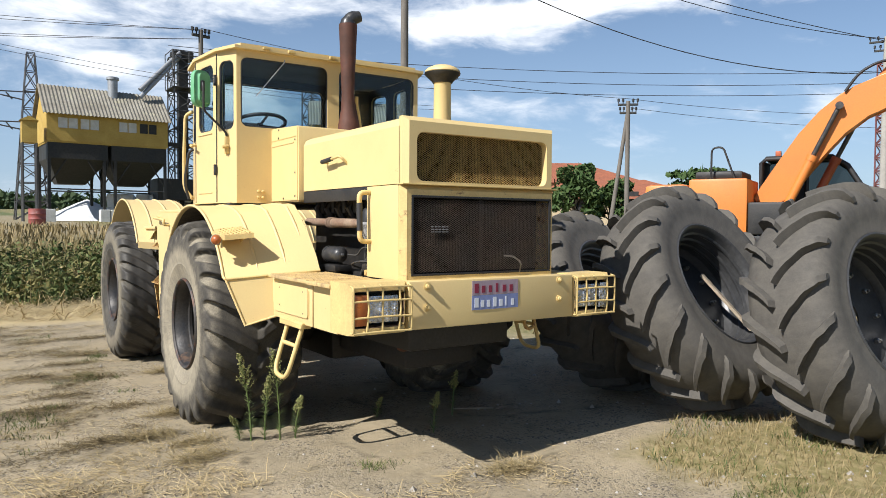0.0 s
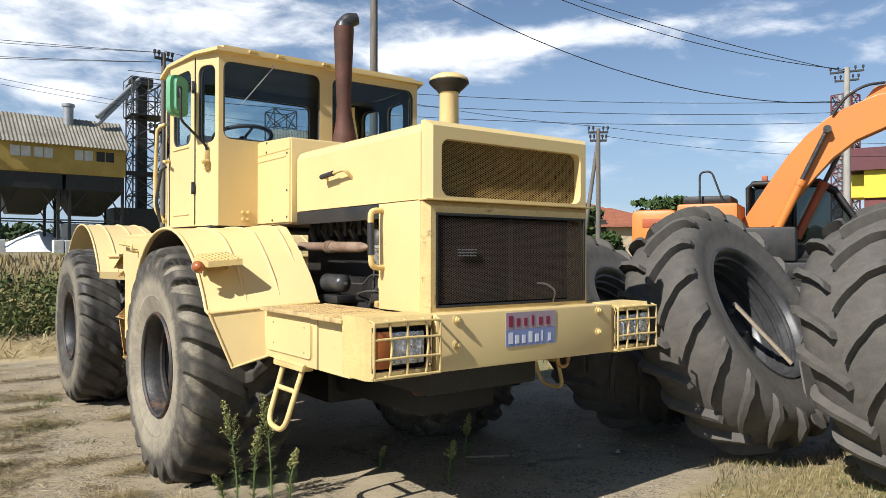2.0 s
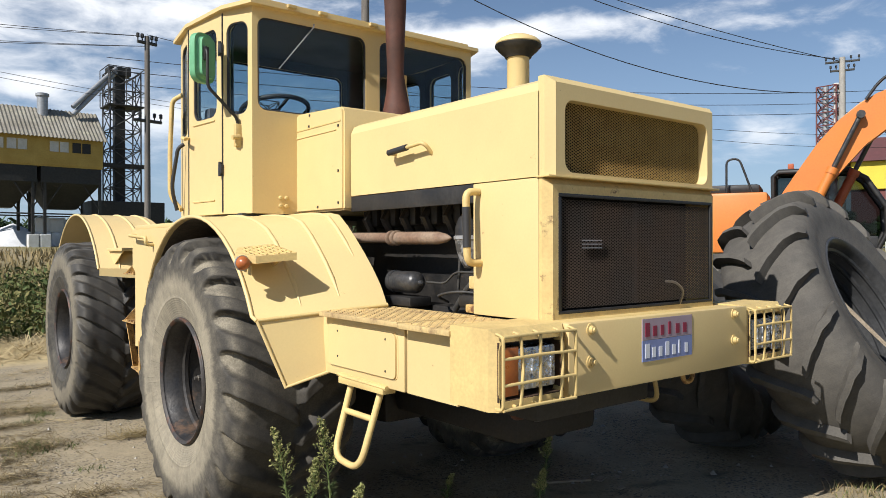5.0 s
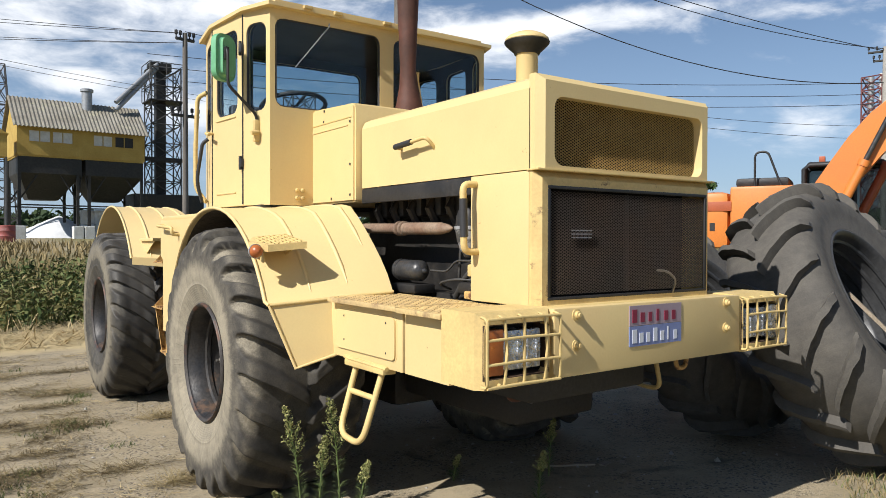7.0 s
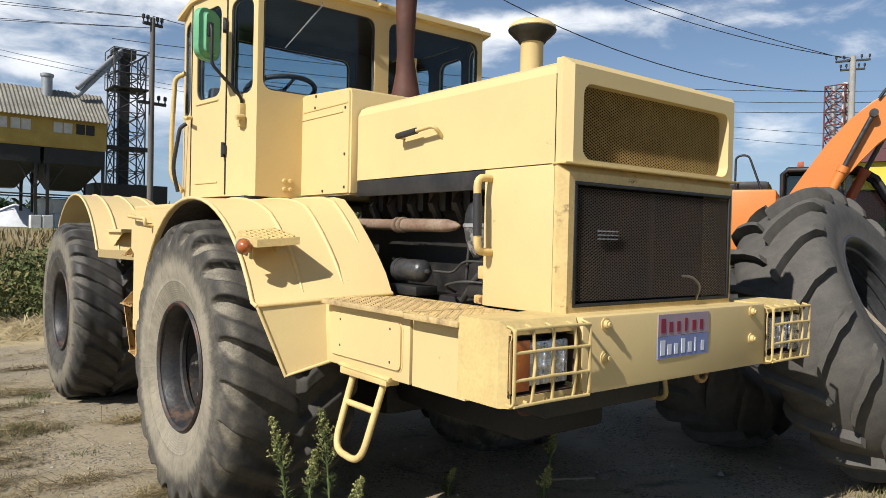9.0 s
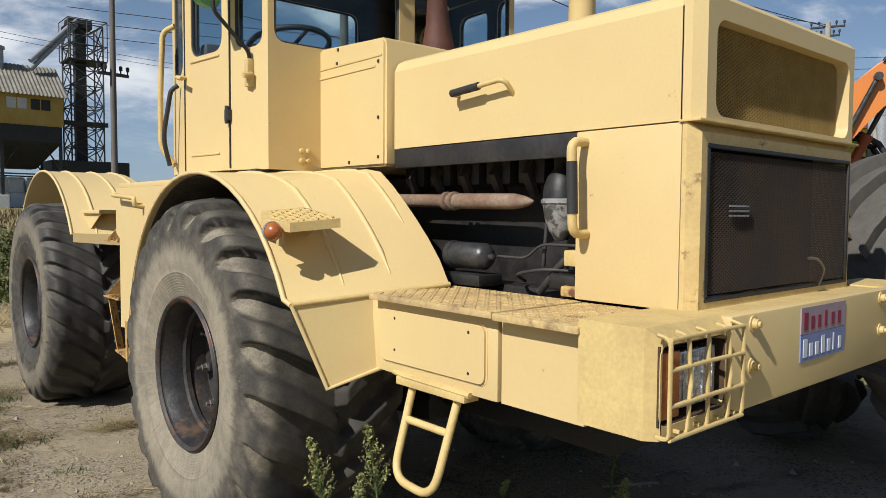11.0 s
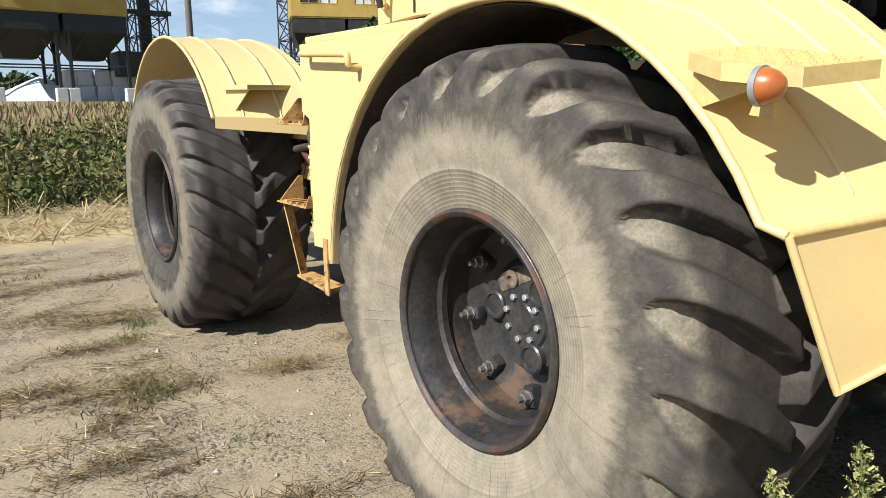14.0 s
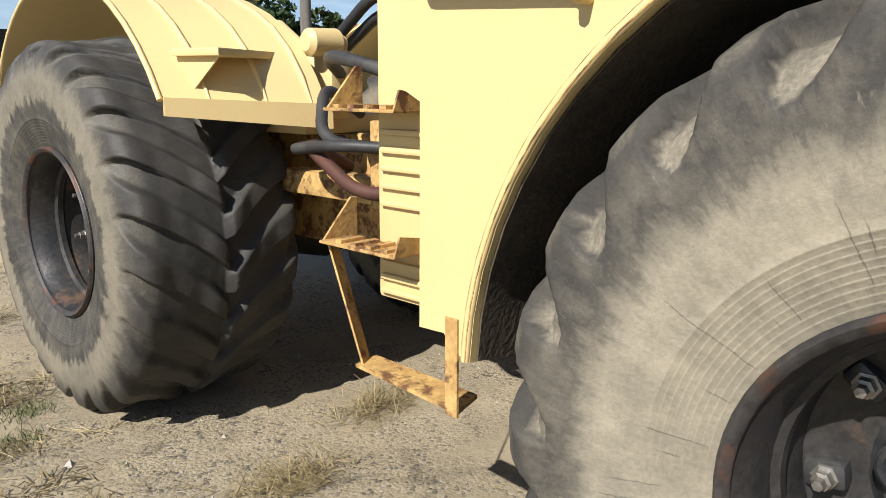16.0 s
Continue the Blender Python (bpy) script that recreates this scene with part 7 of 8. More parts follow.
def utility_pole(x, y, top, r, arms=(), label="", brace=None, white=0.0, mat=None):
    z = ground_z(x, y)
    root = empty("utility_pole", label, "utility pole", at=pose(x, y, z))
    bm = bmesh.new()
    tube(bm, [(0, 0, -0.3), (0, 0, top - z)], [r * 1.15, r * 0.85], 12)
    part("pole", bm, mat or M_POLE, root, smooth=50)
    if white:
        bm = bmesh.new()
        tube(bm, [(0, 0, -0.2), (0, 0, white)], r * 1.2, 12)
        part("whitewashed_base", bm, M_WHITEWASH, root, smooth=50)
    for az, wdt, ang in arms:
        bm = bmesh.new()
        c, s = math.cos(radians(ang)), math.sin(radians(ang))
        tube(bm, [(-wdt * c, -wdt * s, az - z), (wdt * c, wdt * s, az - z)], 0.05, 6)
        arm = part("cross_arm", bm, M_LATTICE, root)
        for f in (-0.95, -0.5, 0.5, 0.95):
            bm = bmesh.new()
            lathe(bm, [(0, 0.02), (0.12, 0.02), (0.13, 0.05), (0.24, 0.05), (0.26, 0.02), (0.26, 0)], 8, "z", centre=(wdt * c * f, wdt * s * f, az - z))
            part("insulator", bm, M_BLACK, arm)
    if brace:
        bm = bmesh.new()
        tube(bm, [(brace[0], brace[1], -0.3), (0.0, 0.0, top - z - 0.4)], [r, r * 0.8], 10)
        part("brace_pole", bm, mat or M_POLE, root, smooth=50)
    return root


utility_pole(3.85, 18.5, 7.9, 0.085, ((5.35, 0.45, 10), (7.7, 0.3, 10)), "thin dark timber power pole with cross arms")
utility_pole(11.95, 19.05, 15.3, 0.16, ((14.9, 0.9, 40),), "tall weathered grey power pole")
utility_pole(20.9, 15.5, 6.85, 0.10, ((6.7, 0.42, -40), (6.35, 0.35, -40)), "braced timber power pole with cross arm", brace=(-0.35, 0.75))
utility_pole(32.3, 10.5, 10.2, 0.15, ((10.0, 0.7, -65), (9.6, 0.5, -65)), "concrete power pole with insulators", mat=M_CONCRETE)
utility_pole(33.5, 7.1, 7.4, 0.19, ((6.9, 0.7, -65),), "whitewashed concrete pole of a transformer stand", white=1.9, mat=M_CONCRETE)
utility_pole(32.95, 8.8, 6.6, 0.12, (), "braced concrete pole of a transformer stand", white=1.0, mat=M_CONCRETE, brace=(0.25, -0.75))
bm = bmesh.new()
box(bm, (-0.15, -1.9, 0), (0.15, 0.1, 0.14), 0.02); box(bm, (-0.1, -1.2, 0.14), (0.1, -0.4, 0.32), 0.02)
beam = part("transformer_beam", bm, M_LATTICE)
beam.matrix_basis = pose(32.95, 8.85, 6.6, 0, 0, 18)
tagged(beam, "rusty steel beam between two poles", "beam")


def wire(a, b, sag, r=0.012):
    a, b = Vector(a), Vector(b)
    bm = bmesh.new()
    tube(bm, [a.lerp(b, t) - Vector((0, 0, sag * 4 * t * (1 - t))) for t in (i / 20 for i in range(21))], r * 0.7, 5)
    tagged(part("power_line", bm, M_RUBBER_TRIM, None, smooth=70), "thin dark overhead power line", "power line", "overhead power lines")


wire((11.95, 19.05, 13.2), (32.3, 10.5, 8.6), 1.7, 0.030)
wire((11.95, 19.05, 14.8), (32.3, 10.5, 10.1), 1.1, 0.026)
wire((11.95, 19.05, 14.4), (32.3, 10.5, 10.0), 0.5, 0.026)
for z, dz in ((9.3, 0), (8.75, -0.1), (8.2, -0.1)): wire((5.5, 30, z + 0.6), (45, 12, z + dz + 1.4), 0.8, 0.022)
wire((3.85, 18.5, 7.95), (20.9, 15.5, 6.95), 0.35, 0.014)
wire((20.9, 15.5, 6.95), (45, 8, 8.0), 0.6, 0.014)
wire((20.7, 15.6, 6.6), (45, 8.2, 7.2), 0.6, 0.014)
for z in (9.0, 8.6, 7.75, 7.5): wire((-16, 27, z + 0.35), (3.85, 18.5, 7.9 if z > 8 else 7.6), 0.35, 0.013)
for z in (9.0, 8.7): wire((-10, 40, z + 3.2), (30, 44, z + 2.2), 1.0, 0.018)

# ---- house, right-hand works ----
M_ROOFTILE = material("orange_roof_tile", (0.302, 0.101, 0.05), (0.235, 0.084, 0.046), 0.85, scale=1.5, fine=9, fine_amt=0.2, bump=0.2)
M_PLASTER = material("cream_plaster", (0.437, 0.353, 0.227), (0.378, 0.302, 0.202), 0.9, scale=1, bump=0.1)
M_MAROON = material("maroon_sheet_roof", (0.109, 0.038, 0.038), (0.084, 0.034, 0.034), 0.6, scale=1, bump=0.1)
M_BRIGHTYEL = material("bright_yellow_cladding", (0.63, 0.504, 0.042), (0.571, 0.454, 0.042), 0.6, scale=1, bump=0.1)
M_REDSTEEL = material("red_steel", (0.143, 0.038, 0.034), None, 0.6, bump=0.1)


def house(at, w, d, wall_h, roof_h):
    root = empty("house", "low house with an orange hipped roof behind trees", "house", at=at)
    bm = bmesh.new()
    box(bm, (0, 0, -0.5), (w, d, wall_h))
    wall = part("house_wall", bm, M_PLASTER, root)
    bm = bmesh.new()
    o = 0.5
    base = [bm.verts.new(p) for p in ((-o, -o, wall_h), (w + o, -o, wall_h), (w + o, d + o, wall_h), (-o, d + o, wall_h))]
    r1, r2 = bm.verts.new((d / 2, d / 2, wall_h + roof_h)), bm.verts.new((w - d / 2, d / 2, wall_h + roof_h))
    bm.faces.new((base[0], base[1], r2, r1)); bm.faces.new((base[1], base[2], r2)); bm.faces.new((base[2], base[3], r1, r2)); bm.faces.new((base[3], base[0], r1)); bm.faces.new(base[::-1])
    part("house_roof", bm, M_ROOFTILE, root)
    for i in range(4):
        bm = bmesh.new()
        x = 1.2 + i * (w - 2.4) / 3.4
        box(bm, (x, -0.04, 0.9), (x + 1.0, 0.02, 2.2), 0.02)
        part("house_window", bm, M_BLACK, root)
    return root


house(pose(25.6, 29.0, ground_z(28, 26), 0, 0, -47), 11.5, 7, 1.75, 1.35)
house(pose(25.0, 34.0, ground_z(27, 32), 0, 0, -38), 12, 7, 2.9, 1.6)
works = empty("grain_works", "yellow and maroon grain works with a grey silo", "grain works", at=pose(53.0, 18.6, ground_z(53, 17), 0, 0, -72))
gw = ground_z(53, 17)
for nm, a, b, mt in (("cladding", (0, 0, 5.6 - gw), (2.6, 4, 7.6 - gw), M_BRIGHTYEL), ("substructure", (0, 0.2, 3.2 - gw), (3.6, 3.8, 5.59 - gw), M_REDSTEEL), ("machine_house", (-0.9, 0.8, 5.7 - gw), (-0.05, 3.5, 7.4 - gw), M_BRIGHTYEL)):
    bm = bmesh.new()
    box(bm, a, b, 0.03)
    part(nm, bm, mt, works)
bm = bmesh.new()
prism(bm, [(-0.4, 7.6 - gw), (4.4, 7.6 - gw), (2.0, 9.5 - gw)], "x", -1.0, 2.7)
part("works_roof", bm, M_MAROON, works)
for x in (0.1, 1.7, 3.3):
    for y in (0.3, 3.6):
        bm = bmesh.new()
        box(bm, (x - 0.1, y - 0.1, -0.3), (x + 0.1, y + 0.1, 3.3 - gw))
        part("works_leg", bm, M_REDSTEEL, works)
bm = bmesh.new()
lathe(bm, [(5.0 - gw, 0.75), (8.4 - gw, 0.75), (8.8 - gw, 0.3), (8.8 - gw, 0)], 22, "z", centre=(3.5, 1.2, 0))
part("silo", bm, M_GALV, works, "grey steel silo", smooth=40)
t2 = lattice("headgear_tower", (61.3, 23.6), 1.6, 1.6, 13.2, 12, 0.05, "red and white steel elevator headgear tower", "elevator tower", M_REDSTEEL)
for k, mt in ((-0.6, M_WHITEWASH), (0.5, M_GALV)):
    bm = bmesh.new()
    tube(bm, [(k * 0.4, k, 0), (k * 0.4, k, 13.4)], 0.24, 10)
    part("elevator_leg", bm, mt, t2, smooth=50)
lattice("lattice_mast", (57.5, 12.0), 1.1, 0.9, 8.5, 10, 0.035, "pale lattice mast by the silo", "mast", M_GALV)
# fence
fence = empty("fence", "low metal picket fence along the yard", "fence", at=pose(36.2, 12.5, ground_z(37, 9), 0, 0, -71))
for k in range(36):
    bm = bmesh.new()
    box(bm, (k * 0.16, -0.01, 0), (k * 0.16 + 0.03, 0.01, 0.62))
    part("picket", bm, M_LATTICE, fence)
for z in (0.12, 0.52):
    bm = bmesh.new()
    box(bm, (0, 0.011, z), (5.8, 0.03, z + 0.04))
    part("rail", bm, M_LATTICE, fence)

# ---- plants, straw and stones ----
def leafy(name, col, col2, rough=0.75):
    m = bpy.data.materials.new(name)
    m.use_nodes = True
    nt = m.node_tree
    N, L = nt.nodes.new, nt.links.new
    bsdf = nt.nodes["Principled BSDF"]
    g = N("ShaderNodeNewGeometry")
    mx = N("ShaderNodeMix"); mx.data_type = "RGBA"
    mx.inputs[6].default_value, mx.inputs[7].default_value = (*col, 1), (*col2, 1)
    L(g.outputs["Random Per Island"], mx.inputs[0]); L(mx.outputs[2], bsdf.inputs["Base Color"])
    bsdf.inputs["Roughness"].default_value = rough
    bsdf.inputs["Specular IOR Level"].default_value = 0.25
    return m


M_WEED = leafy("weed_green", (0.034, 0.066, 0.0168), (0.143, 0.151, 0.05))
M_OLIVE = leafy("olive_weed", (0.109, 0.105, 0.034), (0.218, 0.193, 0.071))
M_HERB = leafy("herb_green", (0.085, 0.125, 0.038), (0.17, 0.20, 0.075))
M_DRY = leafy("dry_stems", (0.185, 0.143, 0.067), (0.302, 0.235, 0.118))
M_STRAW = leafy("loose_straw", (0.50, 0.40, 0.22), (0.30, 0.225, 0.11))
M_TWIG = leafy("dead_weed", (0.062, 0.046, 0.024), (0.20, 0.150, 0.070))
M_LEAF = leafy("tree_leaf", (0.029, 0.063, 0.0168), (0.071, 0.109, 0.034))
M_DARKLEAF = leafy("dark_leaf", (0.021, 0.042, 0.0168), (0.046, 0.071, 0.025))
M_FLOWER = leafy("yellow_flower_heads", (0.17, 0.19, 0.06), (0.36, 0.34, 0.14))
M_BARK = material("bark", (0.092, 0.071, 0.05), (0.059, 0.046, 0.034), 0.9, scale=6, bump=0.5)
rng = np.random.default_rng(7)


def stuff(name, verts, faces, mat, label):
    me = bpy.data.meshes.new(name)
    me.from_pydata(verts, [], faces)
    me.materials.append(mat)
    return tagged(new(name, me), label, name.replace("_", " "), kind="stuff")


def blades(points, h0, h1, w, lean, bend=0.4):
    """Standing blades, each of two tapering faces."""
    V, F = [], []
    for x, y, z in points:
        h = rng.uniform(h0, h1)
        a, b = rng.uniform(0, 6.283), rng.uniform(0, 6.283)
        dx, dy = math.cos(a) * w / 2, math.sin(a) * w / 2
        lx, ly = math.cos(b) * h * lean * rng.uniform(0.2, 1), math.sin(b) * h * lean * rng.uniform(0.2, 1)
        i = len(V)
        V += [(x - dx, y - dy, z), (x + dx, y + dy, z), (x + lx * bend - dx * 0.8, y + ly * bend - dy * 0.8, z + h * 0.55), (x + lx * bend + dx * 0.8, y + ly * bend + dy * 0.8, z + h * 0.55), (x + lx, y + ly, z + h)]
        F += [(i, i + 1, i + 3, i + 2), (i + 2, i + 3, i + 4)]
    return V, F


def strands(points, l0, l1, w, tilt=0.15):
    """Lying straws."""
    V, F = [], []
    for x, y, z in points:
        l, a = rng.uniform(l0, l1), rng.uniform(0, 6.283)
        c, s = math.cos(a), math.sin(a)
        up = abs(rng.normal(0, tilt)) * l
        i = len(V)
        z0 = z + rng.uniform(0.003, 0.02)
        V += [(x - s * w / 2, y + c * w / 2, z0), (x + s * w / 2, y - c * w / 2, z0 + 0.002), (x + c * l + s * w / 2, y + s * l - c * w / 2, z0 + up), (x + c * l - s * w / 2, y + s * l + c * w / 2, z0 + up)]
        F.append((i, i + 1, i + 2, i + 3))
    return V, F


def scatter(n, x0, x1, y0, y1, keep=None):
    out = []
    while len(out) < n:
        x, y = rng.uniform(x0, x1), rng.uniform(y0, y1)
        if keep is None or keep(x, y): out.append((x, y, ground_z(x, y)))
    return out


def clumped(f, thr):
    return lambda x, y: noise.noise((x * f, y * f * 1.5, 2.2)) + 0.35 * noise.noise((x * f * 3, y * f * 3, 5.0)) > thr


# tall weeds behind the straw strip
def weed_height(x, y):
    return 0.58 + 0.42 * noise.noise((x * 0.45, y * 0.45, 3.3)) + 0.35 * noise.noise((x * 1.3, y * 1.3, 8.1))
band = lambda x, y: y > 9.2 + 0.8 * noise.noise((x * 0.5, 0, 1)) and noise.noise((x * 0.9, y * 0.9, 9)) > -0.18
V, F = [], []
VD, FD = [], []
VO, FO = [], []
for x, y, z in scatter(2000, -15, 5, 8.9, 16.5, band):
    h = max(0.2, weed_height(x, y)) * rng.uniform(0.6, 1.15)
    lean = rng.normal(0, 0.22, 2) * h
    dry = rng.random() < 0.14
    i = len(VD)
    VD += [(x - 0.004, y, z), (x + 0.004, y, z), (x + lean[0] + 0.002, y + lean[1], z + h), (x + lean[0] - 0.002, y + lean[1], z + h)]
    FD.append((i, i + 1, i + 2, i + 3))
    olive = noise.noise((x * 0.8, y * 0.8, 21)) + rng.normal(0, 0.18) > 0.12
    tv, tf = (VD, FD) if dry else (VO, FO) if olive else (V, F)
    for k in range(42 if not dry else 20):
        t = rng.uniform(0.05, 1.0)
        spread = 0.30 * h * (1.15 - 0.75 * t)
        p = np.array([x + lean[0] * t, y + lean[1] * t, z + h * t]) + rng.normal(0, 1, 3) * np.array([spread, spread, 0.09])
        u, v = rng.normal(0, 0.036, 3), rng.normal(0, 0.018, 3)
        i = len(tv)
        tv += [tuple(p - u), tuple(p + v), tuple(p + u), tuple(p - v)]
        tf.append((i, i + 1, i + 2, i + 3))
stuff("tall_weeds", V, F, M_WEED, "dense tangle of green roadside weeds")
stuff("olive_weeds", VO, FO, M_OLIVE, "yellowing olive weeds among green ones")
stuff("dry_weed_stems", VD, FD, M_DRY, "dry brown weed stems among green weeds")
stuff("weed_undergrowth", *blades(scatter(5000, -16, 5, 9.0, 17, band), 0.12, 0.42, 0.03, 0.7), M_WEED, "low green undergrowth beneath tall weeds")
stuff("meadow_grass", *blades(scatter(9000, -22, 9, 16, 32), 0.12, 0.4, 0.06, 0.6), M_DRY, "short dry meadow grass")
stuff("straw_strip", *strands(scatter(9000, -16, 3, 6.2, 9.6, lambda x, y: 6.9 < y + 0.9 * noise.noise((x * 0.6, y * 0.6, 4)) < 9.4), 0.10, 0.45, 0.012, 0.25), M_STRAW, "strip of loose pale straw before the weeds")
# straw and dead weeds on the yard
free = lambda x, y: not (-1.45 < x < 1.45 and -2.2 < y < 4.6)
yard = clumped(0.75, 0.16)
stuff("loose_straw", *strands(scatter(2200, -4.5, 1.5, -4.9, 7.0, lambda x, y: yard(x, y) and free(x, y)), 0.02, 0.13, 0.003, 0.06), M_STRAW, "loose straw scattered in patches on the dirt")


def litter(n, x0, x1, y0, y1, keep, per, l0, l1, w, tilt):
    """Trodden plant litter: long thin drifts of lying stalks."""
    pts = []
    for x, y, z in scatter(n, x0, x1, y0, y1, keep):
        a, ln, wd = rng.normal(0.25, 0.35), rng.uniform(0.10, 0.55), rng.uniform(0.02, 0.085)
        for k in range(int(per * ln / 0.3)):
            u, v = rng.normal(0, ln * 0.5), rng.normal(0, wd)
            px, py = x + u * math.cos(a) - v * math.sin(a), y + u * math.sin(a) + v * math.cos(a)
            pts.append((px, py, ground_z(px, py)))
    return strands(pts, l0, l1, w, tilt)


out_of_shade = lambda x, y: free(x, y) and x < 0.6
left_yard = lambda x, y: free(x, y) and x < -1.6 and y > -1.5
stuff("dead_weeds", *litter(115, -4.6, 0.6, -4.2, 6.5, left_yard, 120, 0.015, 0.09, 0.0045, 0.16), M_TWIG, "drifts of dark dead weeds on the dirt")
stuff("grass_litter", *litter(70, -4.6, -1.5, -2.4, 6.5, left_yard, 70, 0.02, 0.09, 0.004, 0.2), M_DRY, "withered brown grass trodden into the dirt")
stuff("straw_drifts", *litter(60, -4.6, 0.6, -4.6, 6.5, out_of_shade, 55, 0.02, 0.12, 0.0028, 0.12), M_STRAW, "drifts of pale straw on the dirt")
stuff("straw_tufts", *litter(60, -3.2, 0.3, -2.9, -0.9, out_of_shade, 70, 0.02, 0.12, 0.0035, 0.22), M_STRAW, "trodden straw before the tractor")
stuff("low_weeds", *blades(scatter(2600, -4.5, 1.5, -4.5, 6.5, lambda x, y: clumped(1.3, 0.44)(x + 2, y + 8) and free(x, y)), 0.012, 0.05, 0.006, 1.2), M_WEED, "small green weeds in the dirt")
# single heaps of litter
STRAW_SPOTS = ((-1.10, 1.96), (-0.45, 2.22), (-1.43, 0.17), (-1.7, -0.41), (-1.52, -0.75), (-1.55, -1.15), (0.06, -2.39))
DEAD_SPOTS = ((-1.75, 2.04), (-1.66, 3.47), (-1.71, 0.63), (-2.25, 0.89), (-2.1, 1.37), (-1.9, 2.95), (-1.41, 4.78), (-2.0, -0.39), (-2.27, 2.37))
GREEN_SPOTS = ((-1.66, 3.03), (-0.64, -1.87), (-1.83, 2.2), (-2.23, 0.9), (-1.53, 3.3))


def heaps(spots, n, sx, sy):
    out = []
    for x, y in spots:
        for k in range(n):
            u, v = rng.normal(0, sx), rng.normal(0, sy)
            out.append((x + u, y + v, ground_z(x + u, y + v)))
    return out


stuff("straw_heap", *strands(heaps(STRAW_SPOTS, 420, 0.11, 0.06), 0.03, 0.13, 0.0026, 0.38), M_DRY, "small heaps of trampled brown straw on the dirt")
stuff("dead_stalks", *strands(heaps(DEAD_SPOTS, 360, 0.16, 0.055), 0.02, 0.10, 0.0034, 0.3), M_TWIG, "heaps of dark dead stalks on the dirt")
stuff("straw_among_stalks", *strands(heaps(DEAD_SPOTS, 30, 0.12, 0.06), 0.04, 0.18, 0.0026, 0.12), M_STRAW, "pale straws among dead stalks")
stuff("yard_weeds", *blades(heaps(GREEN_SPOTS, 150, 0.07, 0.05), 0.015, 0.05, 0.004, 1.3), M_WEED, "small green weed tufts in the dirt")
edge = lambda x, y: x + 0.5 * noise.noise((x, y * 1.5, 3)) > 0.95 and y - 0.4 * noise.noise((x * 1.3, y, 6)) < -2.35
stuff("dry_grass", *blades(scatter(7000, 0.5, 4.2, -5.6, -2.0, edge), 0.02, 0.085, 0.006, 1.1), M_DRY, "short dry yellow grass at the edge of the dirt")
stuff("green_grass", *blades(scatter(2500, 0.5, 4.2, -5.6, -2.0, lambda x, y: edge(x, y) and noise.noise((x * 2, y * 2, 8)) > 0.0), 0.02, 0.075, 0.006, 1.0), M_WEED, "sparse green grass blades")
stuff("yard_grass", *blades(scatter(9000, 3.5, 34, -8, 14, lambda x, y: noise.noise((x * 0.3, y * 0.3, 2)) > -0.2), 0.05, 0.22, 0.03, 0.8), M_DRY, "rough dry grass of the far yard")
# stones
V, F = [], []
for x, y, z in scatter(900, -4.5, 4, -5.2, 5) + scatter(160, 0.9, 3.4, -4.6, -2.4):
    r = rng.uniform(0.004, 0.016) * (1.9 if rng.random() < 0.06 else 1)
    i = len(V)
    j = rng.uniform(0.7, 1.3, 6)
    V += [(x - r * j[0], y, z), (x, y - r * j[1], z), (x + r * j[2], y, z), (x, y + r * j[3], z), (x + r * 0.1, y, z + r * 0.8 * j[4])]
    F += [(i, i + 1, i + 4), (i + 1, i + 2, i + 4), (i + 2, i + 3, i + 4), (i + 3, i, i + 4)]
M_STONE = leafy("pebbles", (0.252, 0.227, 0.185), (0.386, 0.361, 0.319), 0.9)
stuff("pebbles", V, F, M_STONE, "small pale pebbles on the dirt")


